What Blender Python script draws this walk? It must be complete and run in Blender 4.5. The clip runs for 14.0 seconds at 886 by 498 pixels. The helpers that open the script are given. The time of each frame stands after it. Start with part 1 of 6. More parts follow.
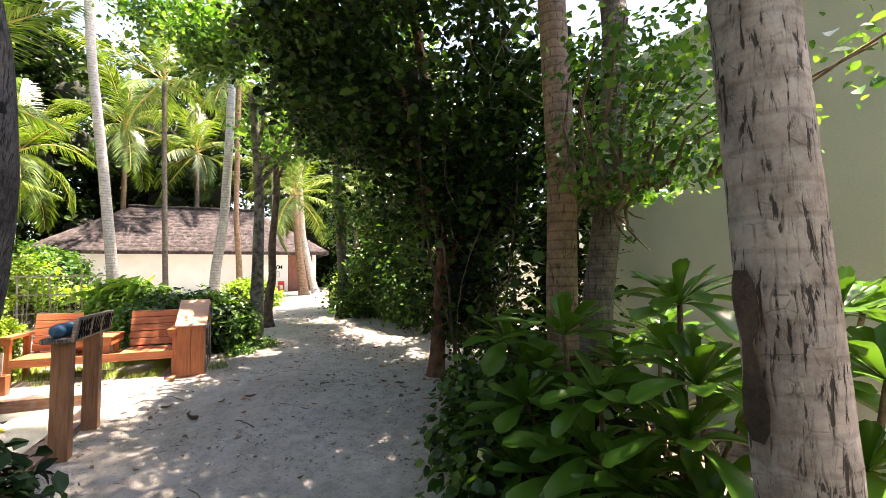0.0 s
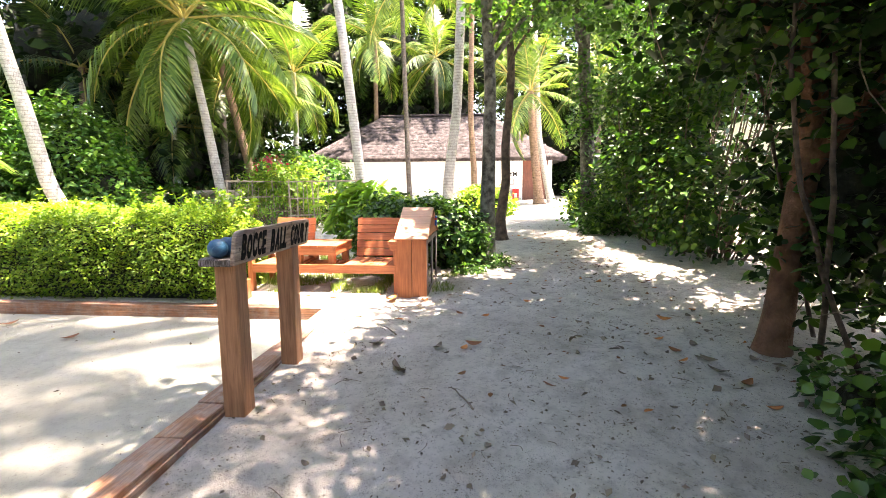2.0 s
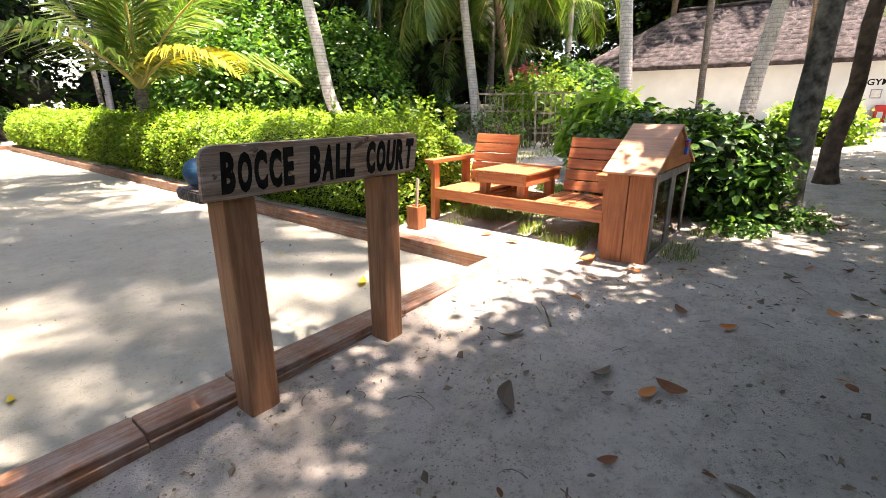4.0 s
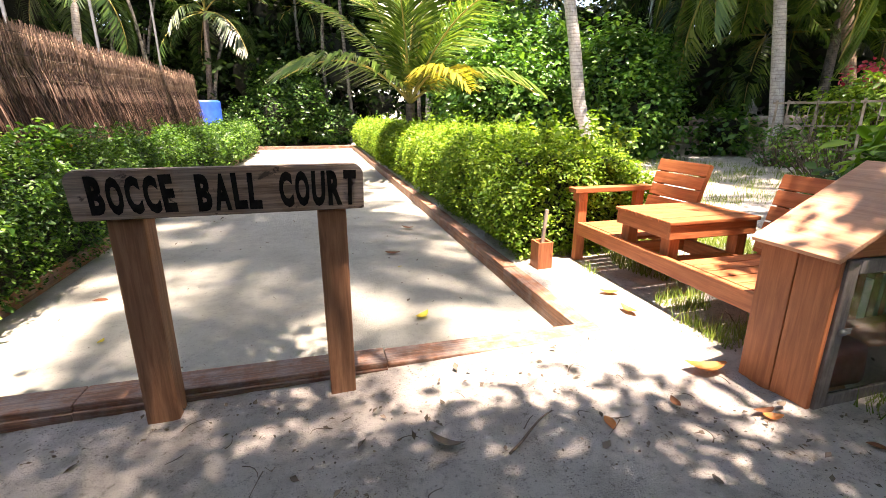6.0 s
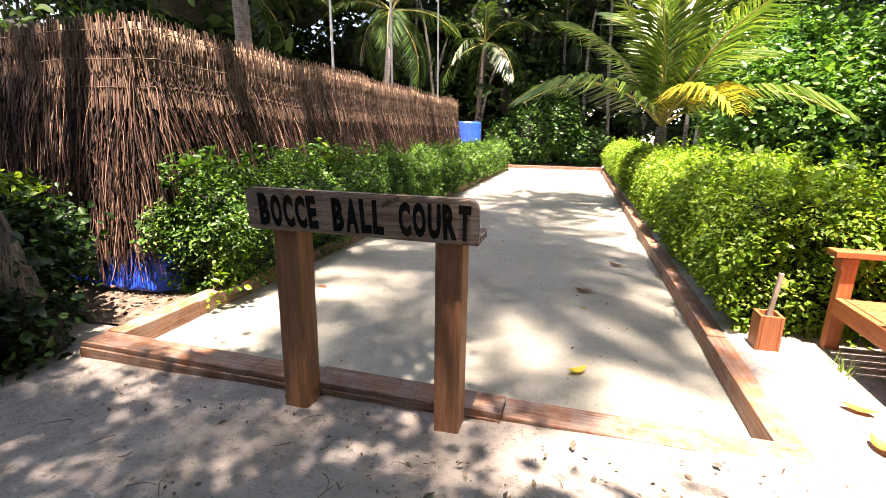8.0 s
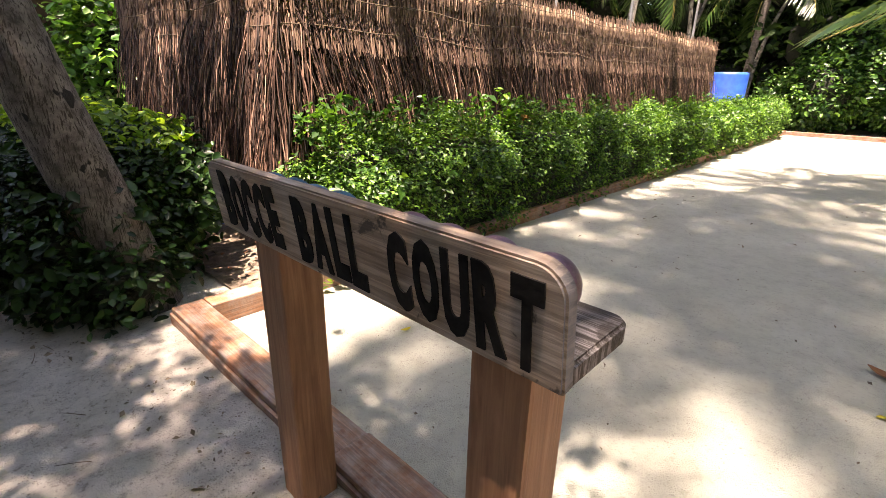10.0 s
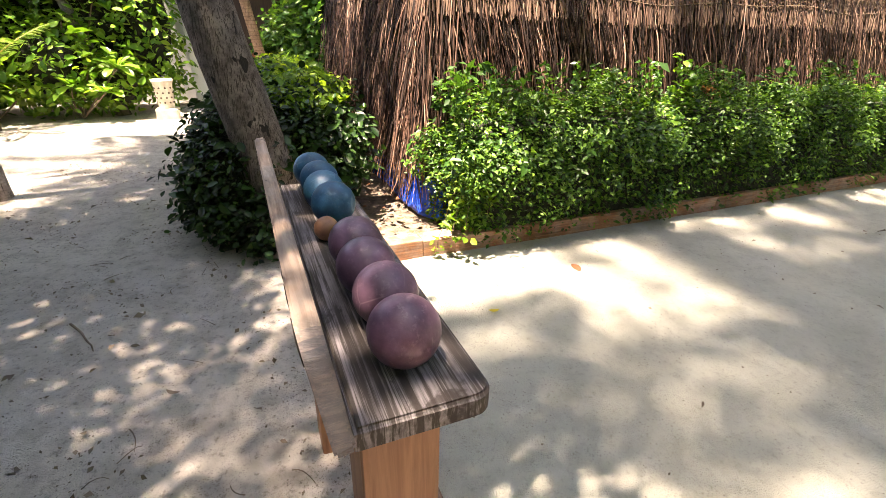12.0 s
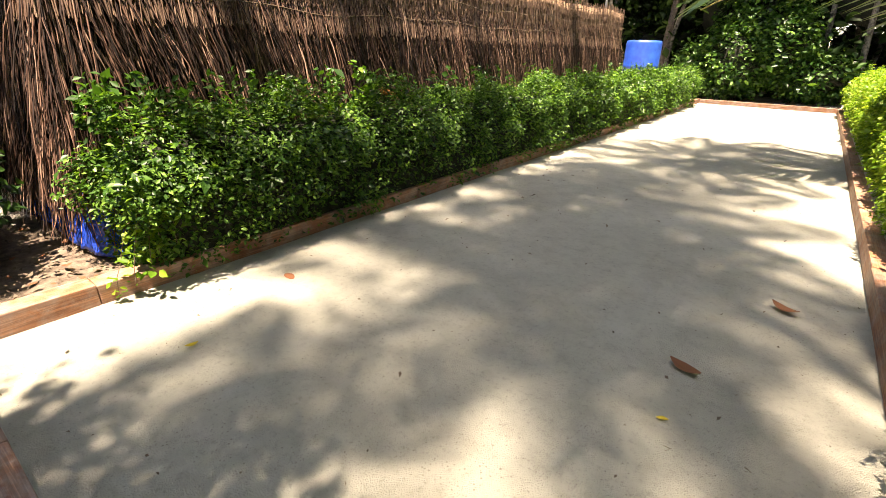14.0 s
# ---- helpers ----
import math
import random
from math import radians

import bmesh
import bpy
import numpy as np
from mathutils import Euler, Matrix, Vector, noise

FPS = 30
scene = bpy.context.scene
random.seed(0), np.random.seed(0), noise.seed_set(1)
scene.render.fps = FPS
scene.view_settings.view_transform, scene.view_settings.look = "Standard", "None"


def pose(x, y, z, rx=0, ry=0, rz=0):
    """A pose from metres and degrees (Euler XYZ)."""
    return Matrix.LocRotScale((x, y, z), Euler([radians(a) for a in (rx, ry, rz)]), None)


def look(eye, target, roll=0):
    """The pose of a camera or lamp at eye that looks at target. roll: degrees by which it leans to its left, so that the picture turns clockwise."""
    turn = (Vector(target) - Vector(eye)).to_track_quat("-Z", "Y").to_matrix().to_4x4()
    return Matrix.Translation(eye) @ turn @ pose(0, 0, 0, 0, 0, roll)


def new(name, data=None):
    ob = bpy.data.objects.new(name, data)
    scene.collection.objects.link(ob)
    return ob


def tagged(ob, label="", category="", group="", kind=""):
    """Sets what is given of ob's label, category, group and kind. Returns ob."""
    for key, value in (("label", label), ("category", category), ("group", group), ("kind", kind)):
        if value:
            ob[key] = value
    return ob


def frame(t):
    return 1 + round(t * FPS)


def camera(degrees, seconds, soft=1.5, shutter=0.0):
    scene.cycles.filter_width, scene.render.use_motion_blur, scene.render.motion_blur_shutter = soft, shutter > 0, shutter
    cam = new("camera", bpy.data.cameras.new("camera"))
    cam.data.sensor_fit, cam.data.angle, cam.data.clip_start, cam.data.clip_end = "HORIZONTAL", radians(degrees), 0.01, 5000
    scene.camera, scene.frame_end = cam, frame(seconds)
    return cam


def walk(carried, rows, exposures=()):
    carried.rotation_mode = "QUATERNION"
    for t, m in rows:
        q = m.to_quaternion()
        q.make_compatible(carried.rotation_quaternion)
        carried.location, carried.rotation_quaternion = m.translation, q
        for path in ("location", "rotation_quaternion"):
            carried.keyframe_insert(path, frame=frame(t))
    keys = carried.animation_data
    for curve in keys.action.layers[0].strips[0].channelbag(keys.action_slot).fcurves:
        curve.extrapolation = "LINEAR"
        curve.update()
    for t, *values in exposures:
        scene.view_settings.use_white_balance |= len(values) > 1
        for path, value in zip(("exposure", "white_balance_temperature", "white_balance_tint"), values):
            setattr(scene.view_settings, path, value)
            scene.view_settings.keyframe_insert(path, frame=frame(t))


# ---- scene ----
cam = camera(87.4, 14.0, soft=0.6)

PATH = [
    (0, (-0.399, 0.186, 1.461), (1.438, -0.597, 1.577), -0.7),
    (0.5, (0.058, 0.124, 1.474), (1.959, -0.493, 1.549), -0.3),
    (1, (0.636, 0.082, 1.489), (2.598, -0.305, 1.477), -0.5),
    (1.5, (1.109, 0.023, 1.496), (3.1, -0.124, 1.367), -0.4),
    (2, (1.641, 0.046, 1.404), (3.616, 0.22, 1.139), -0.3),
    (2.5, (2.084, -0.007, 1.368), (3.996, 0.446, 0.994), -0.5),
    (3, (2.517, -0.083, 1.34), (4.321, 0.642, 0.873), 0.1),
    (3.5, (2.901, -0.111, 1.304), (4.562, 0.865, 0.767), -0.1),
    (3.7, (3.063, -0.137, 1.298), (4.66, 0.927, 0.736), -0.1),
    (5.8, (4.737, -0.528, 1.321), (5.35, 1.288, 0.75), -0.0),
    (6, (4.873, -0.556, 1.362), (5.37, 1.299, 0.806), 0.0),
    (6.5, (5.157, -0.636, 1.386), (5.364, 1.284, 0.866), 0.2),
    (7, (5.313, -0.594, 1.399), (5.177, 1.34, 0.908), 0.5),
    (7.5, (5.376, -0.498, 1.407), (5.0, 1.405, 0.922), 0.7),
    (7.7, (5.399, -0.459, 1.42), (4.966, 1.433, 0.936), 0.8),
    (10, (5.277, 0.909, 1.37), (3.988, 2.28, 0.694), 1.3),
    (10.5, (5.402, 1.066, 1.354), (3.962, 2.237, 0.609), 1.1),
    (11, (5.405, 1.239, 1.378), (3.825, 2.168, 0.577), 1.1),
    (11.5, (5.427, 1.312, 1.421), (3.771, 2.071, 0.596), 1.0),
    (12, (5.462, 1.344, 1.458), (3.795, 2.05, 0.608), 1.2),
    (12.5, (5.491, 1.416, 1.447), (3.87, 2.228, 0.603), 1.2),
    (13, (5.584, 1.542, 1.465), (4.095, 2.583, 0.63), 1.1),
    (13.5, (5.63, 1.642, 1.434), (4.319, 2.918, 0.626), 1.3),
    (14, (5.714, 1.683, 1.441), (4.61, 3.151, 0.65), 1.5),
]
walk(cam, [(t, look(eye, target, roll)) for t, eye, target, roll in PATH],
     [(0, 3.00, 7850, 22), (0.5, 3.37, 7850, 22), (1.0, 3.60, 7750, 22), (2.0, 3.68, 7650, 22), (3.0, 3.38, 7550, 23), (3.5, 2.98, 7550, 23), (6.0, 2.68, 7600, 24), (7.5, 2.52, 7600, 24), (10.0, 2.72, 7950, 24), (12.0, 3.06, 8150, 21), (13.0, 2.89, 8150, 21), (13.5, 2.68, 8250, 20), (14.0, 2.33, 8450, 18)])

# ---- world, sun, exposure ----
SUN = Vector((0.05, -0.17, 1.0)).normalized()
world = bpy.data.worlds.new("world")
scene.world = world
world.use_nodes = True
sky = world.node_tree.nodes.new("ShaderNodeTexSky")
sky.sky_type, sky.sun_disc = "NISHITA", False
sky.sun_elevation = math.asin(SUN.z)
sky.sun_rotation = math.atan2(SUN.x, SUN.y)
back = world.node_tree.nodes["Background"]
back.inputs["Strength"].default_value = 0.10
world.node_tree.links.new(sky.outputs["Color"], back.inputs["Color"])
lamp = bpy.data.lights.new("sun", "SUN")
lamp.energy, lamp.angle, lamp.color = 5.0, radians(0.7), (1.0, 0.95, 0.86)
sun = new("sun", lamp)
sun.matrix_world = look((0, 0, 30), Vector((0, 0, 30)) - SUN)


# ---- materials ----
def shader(name):
    m = bpy.data.materials.new(name)
    m.use_nodes = True
    nt = m.node_tree
    return m, nt, nt.nodes["Principled BSDF"], nt.nodes["Material Output"]


def ramp(nt, fac, stops):
    r = nt.nodes.new("ShaderNodeValToRGB")
    el = r.color_ramp.elements
    while len(el) < len(stops):
        el.new(0.5)
    for e, (p, c) in zip(el, stops):
        e.position, e.color = p, (*c, 1)
    nt.links.new(fac, r.inputs["Fac"])
    return r.outputs["Color"]


def coords(nt, scale=(1, 1, 1), local=False):
    if local:
        src = nt.nodes.new("ShaderNodeTexCoord").outputs["Object"]
    else:
        src = nt.nodes.new("ShaderNodeNewGeometry").outputs["Position"]
    mp = nt.nodes.new("ShaderNodeMapping")
    mp.inputs["Scale"].default_value = scale
    nt.links.new(src, mp.inputs["Vector"])
    return mp.outputs["Vector"]


def grain(nt, vec, scale, detail=4.0, rough=0.55, distort=0.0):
    n = nt.nodes.new("ShaderNodeTexNoise")
    n.inputs["Scale"].default_value = scale
    n.inputs["Detail"].default_value = detail
    n.inputs["Roughness"].default_value = rough
    n.inputs["Distortion"].default_value = distort
    nt.links.new(vec, n.inputs["Vector"])
    return n.outputs["Fac"]


def mixc(nt, fac, a, b, mode="MIX"):
    mx = nt.nodes.new("ShaderNodeMix")
    mx.data_type, mx.blend_type = "RGBA", mode
    for sock, v in ((mx.inputs[0], fac), (mx.inputs[6], a), (mx.inputs[7], b)):
        if isinstance(v, (int, float)):
            sock.default_value = v
        elif isinstance(v, tuple):
            sock.default_value = (*v, 1)
        else:
            nt.links.new(v, sock)
    return mx.outputs[2]


def relief(nt, bsdf, height, strength=0.4, dist=0.01):
    b = nt.nodes.new("ShaderNodeBump")
    b.inputs["Strength"].default_value = strength
    b.inputs["Distance"].default_value = dist
    nt.links.new(height, b.inputs["Height"])
    nt.links.new(b.outputs["Normal"], bsdf.inputs["Normal"])


def paint(name, c1, c2, scale=8.0, rough=0.7, bump=0.2, dist=0.004, metal=0.0, fine=80.0):
    """A surface mottled at two scales."""
    m, nt, b, _ = shader(name)
    v = coords(nt)
    big = ramp(nt, grain(nt, v, scale), [(0.35, c1), (0.68, c2)])
    small = grain(nt, v, fine, 3)
    col = mixc(nt, 0.18, big, ramp(nt, small, [(0.3, (0.2, 0.2, 0.2)), (0.7, (1, 1, 1))]), "MULTIPLY")
    nt.links.new(col, b.inputs["Base Color"])
    b.inputs["Roughness"].default_value = rough
    b.inputs["Metallic"].default_value = metal
    relief(nt, b, small, bump, dist)
    return m


def timber(name, dark, light, axis, rough=0.6, weather=0.0, crack=0.0, thin=None):
    """Wood with its grain along one axis (0, 1, 2), some boards darker than others; thin: the axis of the plank's thickness."""
    m, nt, b, _ = shader(name)
    sc = [22.0, 22.0, 22.0]
    sc[axis] = 1.3
    v = coords(nt, tuple(sc))
    fibre = grain(nt, v, 2.2, 6, 0.65, 0.6)
    col = ramp(nt, fibre, [(0.3, dark), (0.7, light)])
    blotch = grain(nt, coords(nt), 3.2, 5, 0.6)
    col = mixc(nt, 0.45, col, ramp(nt, blotch, [(0.35, (0.55, 0.5, 0.46)), (0.62, (1, 1, 1))]), "MULTIPLY")
    info = nt.nodes.new("ShaderNodeObjectInfo")
    col = mixc(nt, 0.3, col, ramp(nt, info.outputs["Random"], [(0, (0.7, 0.68, 0.66)), (1, (1, 1, 1))]), "MULTIPLY")
    height = fibre
    if weather:
        worn = grain(nt, coords(nt), 7.0, 6, 0.7)
        col = mixc(nt, ramp(nt, worn, [(0.42, (0, 0, 0)), (0.62, (weather,) * 3)]), col, (0.40, 0.37, 0.35))
    if crack:
        sc2 = [78.0, 78.0, 78.0]
        sc2[axis] = 2.0
        if thin is not None:
            sc2[thin] = 9.0
        lines = grain(nt, coords(nt, tuple(sc2)), 1.25, 5, 0.7, 0.35)
        col = mixc(nt, ramp(nt, lines, [(0.46, (crack,) * 3), (0.56, (0, 0, 0))]), col, (0.03, 0.022, 0.018))
        height = lines
    nt.links.new(col, b.inputs["Base Color"])
    b.inputs["Roughness"].default_value = rough
    relief(nt, b, height, 0.5, 0.003 if not crack else 0.006)
    return m


def leafy(name, c1, c2, c3, trans=0.35, rough=0.42, gloss=0.5):
    """Leaves: each its own green, light shining through."""
    m, nt, b, out = shader(name)
    geo = nt.nodes.new("ShaderNodeNewGeometry")
    col = ramp(nt, geo.outputs["Random Per Island"], [(0.0, c1), (0.5, c2), (0.97, c3)])
    patch = grain(nt, coords(nt), 1.1, 3)
    col = mixc(nt, 0.5, col, ramp(nt, patch, [(0.35, (0.62, 0.66, 0.6)), (0.65, (1.0, 1.0, 1.0))]), "MULTIPLY")
    nt.links.new(col, b.inputs["Base Color"])
    b.inputs["Roughness"].default_value = rough
    b.inputs["Specular IOR Level"].default_value = gloss
    tr = nt.nodes.new("ShaderNodeBsdfTranslucent")
    nt.links.new(mixc(nt, 1.0, col, (1.0, 1.0, 0.45), "MULTIPLY"), tr.inputs["Color"])
    mx = nt.nodes.new("ShaderNodeMixShader")
    mx.inputs["Fac"].default_value = trans
    nt.links.new(b.outputs["BSDF"], mx.inputs[1])
    nt.links.new(tr.outputs["BSDF"], mx.inputs[2])
    nt.links.new(mx.outputs["Shader"], out.inputs["Surface"])
    return m


def sand(name, c1, c2, speck, foot=1.0):
    m, nt, b, _ = shader(name)
    v = coords(nt)
    broad = grain(nt, v, 0.9, 5, 0.6)
    col = ramp(nt, broad, [(0.32, c1), (0.66, c2)])
    dapple = grain(nt, v, 6.5, 6, 0.7)
    col = mixc(nt, 0.12 + 0.38 * foot, col, ramp(nt, dapple, [(0.36, (0.5, 0.48, 0.46)), (0.54, (1, 1, 1))]), "MULTIPLY")
    dots = nt.nodes.new("ShaderNodeTexVoronoi")
    dots.inputs["Scale"].default_value = 42.0
    nt.links.new(v, dots.inputs["Vector"])
    here = ramp(nt, grain(nt, v, 2.3, 4, 0.7), [(0.44, (0, 0, 0)), (0.62, (speck,) * 3)])
    spot = ramp(nt, dots.outputs["Distance"], [(0.10, (1, 1, 1)), (0.2, (0, 0, 0))])
    col = mixc(nt, mixc(nt, 1.0, here, spot, "MULTIPLY"), col, (0.13, 0.10, 0.08))
    # Shade of small pits, painted in because the relief hardly shows it.
    pit_shade = grain(nt, v, 30.0, 8, 0.75)
    col = mixc(nt, 0.15 + 0.6 * foot, col, ramp(nt, pit_shade, [(0.33, (0.30, 0.28, 0.26)), (0.46, (0.95, 0.95, 0.95)), (0.7, (1, 1, 1))]), "MULTIPLY")
    grit = nt.nodes.new("ShaderNodeTexVoronoi")
    grit.inputs["Scale"].default_value = 120.0
    nt.links.new(v, grit.inputs["Vector"])
    some = ramp(nt, grain(nt, v, 5.0, 5, 0.7), [(0.46, (0, 0, 0)), (0.60, (0.75 * speck,) * 3)])
    col = mixc(nt, mixc(nt, 1.0, some, ramp(nt, grit.outputs["Distance"], [(0.18, (1, 1, 1)), (0.32, (0, 0, 0))]), "MULTIPLY"), col, (0.16, 0.13, 0.11))
    nt.links.new(col, b.inputs["Base Color"])
    b.inputs["Roughness"].default_value = 0.92
    b.inputs["Specular IOR Level"].default_value = 0.2
    h = nt.nodes.new("ShaderNodeMath")
    h.operation = "MULTIPLY_ADD"
    nt.links.new(grain(nt, v, 17.0, 9, 0.8), h.inputs[0])
    h.inputs[1].default_value = foot
    nt.links.new(grain(nt, v, 160.0, 2), h.inputs[2])
    relief(nt, b, h.outputs[0], 1.0, 0.03)
    return m


def bark(name, c1, c2, ring, cracks=0.5, rough=0.9, rings=0.5, fine=(58, 58, 7.5), wide=0.37, notch=0.0):
    """Palm bark: rings up the trunk and dark upright cracks."""
    m, nt, b, _ = shader(name)
    v = coords(nt, (1, 1, 1))
    col = ramp(nt, grain(nt, v, 9.0, 8, 0.75), [(0.36, c1), (0.62, c2)])
    w = nt.nodes.new("ShaderNodeTexWave")
    w.bands_direction = "Z"
    w.inputs["Scale"].default_value = ring
    w.inputs["Distortion"].default_value = 0.5
    w.inputs["Detail"].default_value = 3
    w.inputs["Detail Scale"].default_value = 3.5
    nt.links.new(v, w.inputs["Vector"])
    col = mixc(nt, rings, col, ramp(nt, w.outputs["Fac"], [(0.02, (0.32, 0.29, 0.27)), (0.12, (1, 1, 1))]), "MULTIPLY")
    upright = grain(nt, coords(nt, fine), 1.3, 4, 0.6, 0.6)
    split = ramp(nt, upright, [(wide, (cracks,) * 3), (wide + 0.05, (0, 0, 0))])
    col = mixc(nt, split, col, (0.035, 0.026, 0.02))
    nt.links.new(col, b.inputs["Base Color"])
    b.inputs["Roughness"].default_value = rough
    if notch:
        hole = ramp(nt, grain(nt, coords(nt, (9, 9, 6)), 1.5, 2, 0.5, 0.3), [(0.32, (1, 1, 1)), (0.345, (0, 0, 0))])
        col = mixc(nt, hole, col, (0.008, 0.006, 0.005))
        nt.links.new(col, b.inputs["Base Color"])
    both = mixc(nt, rings, ramp(nt, upright, [(0.3, (0, 0, 0)), (0.5, (1, 1, 1))]), w.outputs["Color"], "MULTIPLY")
    relief(nt, b, both, 0.6, 0.012)
    return m


def plates(m):
    """Breaks a bark into small uneven plates with dark seams and pale lichen."""
    nt = m.node_tree
    b = nt.nodes["Principled BSDF"]
    col = b.inputs["Base Color"].links[0].from_socket
    v = coords(nt, (1, 1, 1.25))
    cells = nt.nodes.new("ShaderNodeTexVoronoi")
    cells.feature = "DISTANCE_TO_EDGE"
    cells.inputs["Scale"].default_value = 21.0
    nt.links.new(v, cells.inputs["Vector"])
    seam = ramp(nt, cells.outputs["Distance"], [(0.02, (0.5,) * 3), (0.05, (0, 0, 0))])
    broken = ramp(nt, grain(nt, v, 13.0, 4, 0.7), [(0.52, (0, 0, 0)), (0.60, (1, 1, 1))])
    col = mixc(nt, mixc(nt, 1.0, seam, broken, "MULTIPLY"), col, (0.06, 0.045, 0.036))
    moss = ramp(nt, grain(nt, v, 4.0, 6, 0.7), [(0.55, (0, 0, 0)), (0.66, (0.5,) * 3)])
    col = mixc(nt, moss, col, (0.55, 0.52, 0.48))
    rust = ramp(nt, grain(nt, coords(nt, (1.3, 1.1, 0.7)), 6.0, 5, 0.7), [(0.56, (0, 0, 0)), (0.7, (0.45,) * 3)])
    nt.links.new(mixc(nt, rust, col, (0.24, 0.15, 0.10)), b.inputs["Base Color"])


SAND = sand("path_sand", (0.56, 0.505, 0.455), (0.74, 0.685, 0.625), 1.0)
COURT = sand("court_sand", (0.485, 0.475, 0.405), (0.61, 0.60, 0.52), 0.6, 0.32)
SOIL = paint("litter_soil", (0.07, 0.05, 0.036), (0.20, 0.15, 0.115), 14, 0.95, 0.5, 0.01)
STAIN = [timber("stained_timber_%s" % a, (0.30, 0.085, 0.03), (0.58, 0.205, 0.08), i, 0.5) for i, a in enumerate("xyz")]
POSTWOOD = timber("post_timber", (0.20, 0.085, 0.04), (0.42, 0.21, 0.115), 2, 0.6)
KERBX = timber("kerb_timber_x", (0.17, 0.065, 0.034), (0.46, 0.225, 0.125), 0, 0.65, 0.5, 0.35)
KERBY = timber("kerb_timber_y", (0.20, 0.075, 0.036), (0.50, 0.23, 0.12), 1, 0.65, 0.4, 0.3)
GREYWOOD = timber("weathered_shelf_timber", (0.036, 0.030, 0.033), (0.30, 0.27, 0.29), 0, 0.8, 0.25, 0.97, 2)
SIGNWOOD = timber("sign_timber", (0.15, 0.085, 0.055), (0.60, 0.44, 0.33), 0, 0.75, 0.4, 0.38, 1)
def greyed_faces(m, colour):
    """Greys the faces that look to +y and +x, by their normals."""
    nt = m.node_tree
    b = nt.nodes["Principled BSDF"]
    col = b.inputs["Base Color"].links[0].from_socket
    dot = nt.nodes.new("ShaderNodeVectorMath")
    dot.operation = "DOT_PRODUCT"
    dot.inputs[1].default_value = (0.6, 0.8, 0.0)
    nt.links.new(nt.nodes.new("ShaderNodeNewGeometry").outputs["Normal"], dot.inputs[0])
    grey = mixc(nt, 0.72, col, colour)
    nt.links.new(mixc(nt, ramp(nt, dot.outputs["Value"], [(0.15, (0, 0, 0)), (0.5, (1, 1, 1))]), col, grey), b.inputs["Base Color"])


def stains(m, colour, scale, edge):
    nt = m.node_tree
    b = nt.nodes["Principled BSDF"]
    col = b.inputs["Base Color"].links[0].from_socket
    spot = ramp(nt, grain(nt, coords(nt), scale, 5, 0.65, 0.5), [(edge, (0, 0, 0)), (edge + 0.05, (0.85,) * 3)])
    nt.links.new(mixc(nt, spot, col, colour), b.inputs["Base Color"])


greyed_faces(SIGNWOOD, (0.085, 0.105, 0.145))
stains(SIGNWOOD, (0.035, 0.025, 0.02), 12.0, 0.60)
stains(GREYWOOD, (0.025, 0.017, 0.015), 11.0, 0.58)
BLACK = paint("black_lettering", (0.008, 0.007, 0.007), (0.02, 0.018, 0.017), 20, 0.95)
BLACK.node_tree.nodes["Principled BSDF"].inputs["Specular IOR Level"].default_value = 0.1
ROOFPLY = timber("kiosk_roof_timber", (0.42, 0.18, 0.09), (0.66, 0.35, 0.205), 1, 0.55, 0.15)
def reed(name, stops):
    """Dry stalks, each of its own brown, streaked along its length."""
    m, nt, b, _ = shader(name)
    geo = nt.nodes.new("ShaderNodeNewGeometry")
    col = ramp(nt, geo.outputs["Random Per Island"], stops)
    streak = grain(nt, coords(nt, (3, 3, 1)), 5.0, 4, 0.6)
    col = mixc(nt, 0.6, col, ramp(nt, streak, [(0.35, (0.45, 0.42, 0.40)), (0.62, (1, 1, 1))]), "MULTIPLY")
    nt.links.new(col, b.inputs["Base Color"])
    b.inputs["Roughness"].default_value = 0.75
    return m


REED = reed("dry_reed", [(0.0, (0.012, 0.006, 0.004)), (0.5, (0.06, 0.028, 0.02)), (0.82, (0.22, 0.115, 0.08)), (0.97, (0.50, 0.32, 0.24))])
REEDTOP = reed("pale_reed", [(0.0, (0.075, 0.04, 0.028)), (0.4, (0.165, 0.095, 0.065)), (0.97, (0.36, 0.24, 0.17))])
REEDMAT = timber("packed_reed", (0.075, 0.042, 0.026), (0.36, 0.235, 0.15), 2, 0.85)
# Near-black sheet colour standing in for the shade between reeds.
REEDDARK = paint("reed_gap_shade", (0.015, 0.009, 0.007), (0.05, 0.03, 0.02), 12, 0.95, 0.4)
ROPE = paint("binding_rope", (0.06, 0.04, 0.025), (0.15, 0.105, 0.065), 40, 0.9)
THATCH = paint("thatch", (0.014, 0.011, 0.012), (0.085, 0.068, 0.072), 5, 0.95, 0.8, 0.03, fine=30)
WHITE = paint("white_plaster", (0.67, 0.695, 0.69), (0.78, 0.81, 0.80), 1.2, 0.85, 0.15)
PALE = paint("pale_green_plaster", (0.52, 0.565, 0.49), (0.62, 0.66, 0.585), 0.8, 0.85, 0.15)
GREYDOOR = timber("weathered_door_timber", (0.09, 0.07, 0.06), (0.27, 0.225, 0.195), 2, 0.8, 0.3)
DOORWOOD = timber("dark_red_door_wood", (0.10, 0.03, 0.02), (0.26, 0.09, 0.05), 2, 0.5)
REDWOOD = timber("reddish_chair_wood", (0.20, 0.055, 0.03), (0.38, 0.12, 0.06), 0, 0.5)
CREAM = paint("cream_glazed_pot", (0.55, 0.50, 0.40), (0.72, 0.68, 0.58), 9, 0.5)
RED = paint("red_enamel", (0.45, 0.015, 0.012), (0.6, 0.03, 0.02), 6, 0.35)
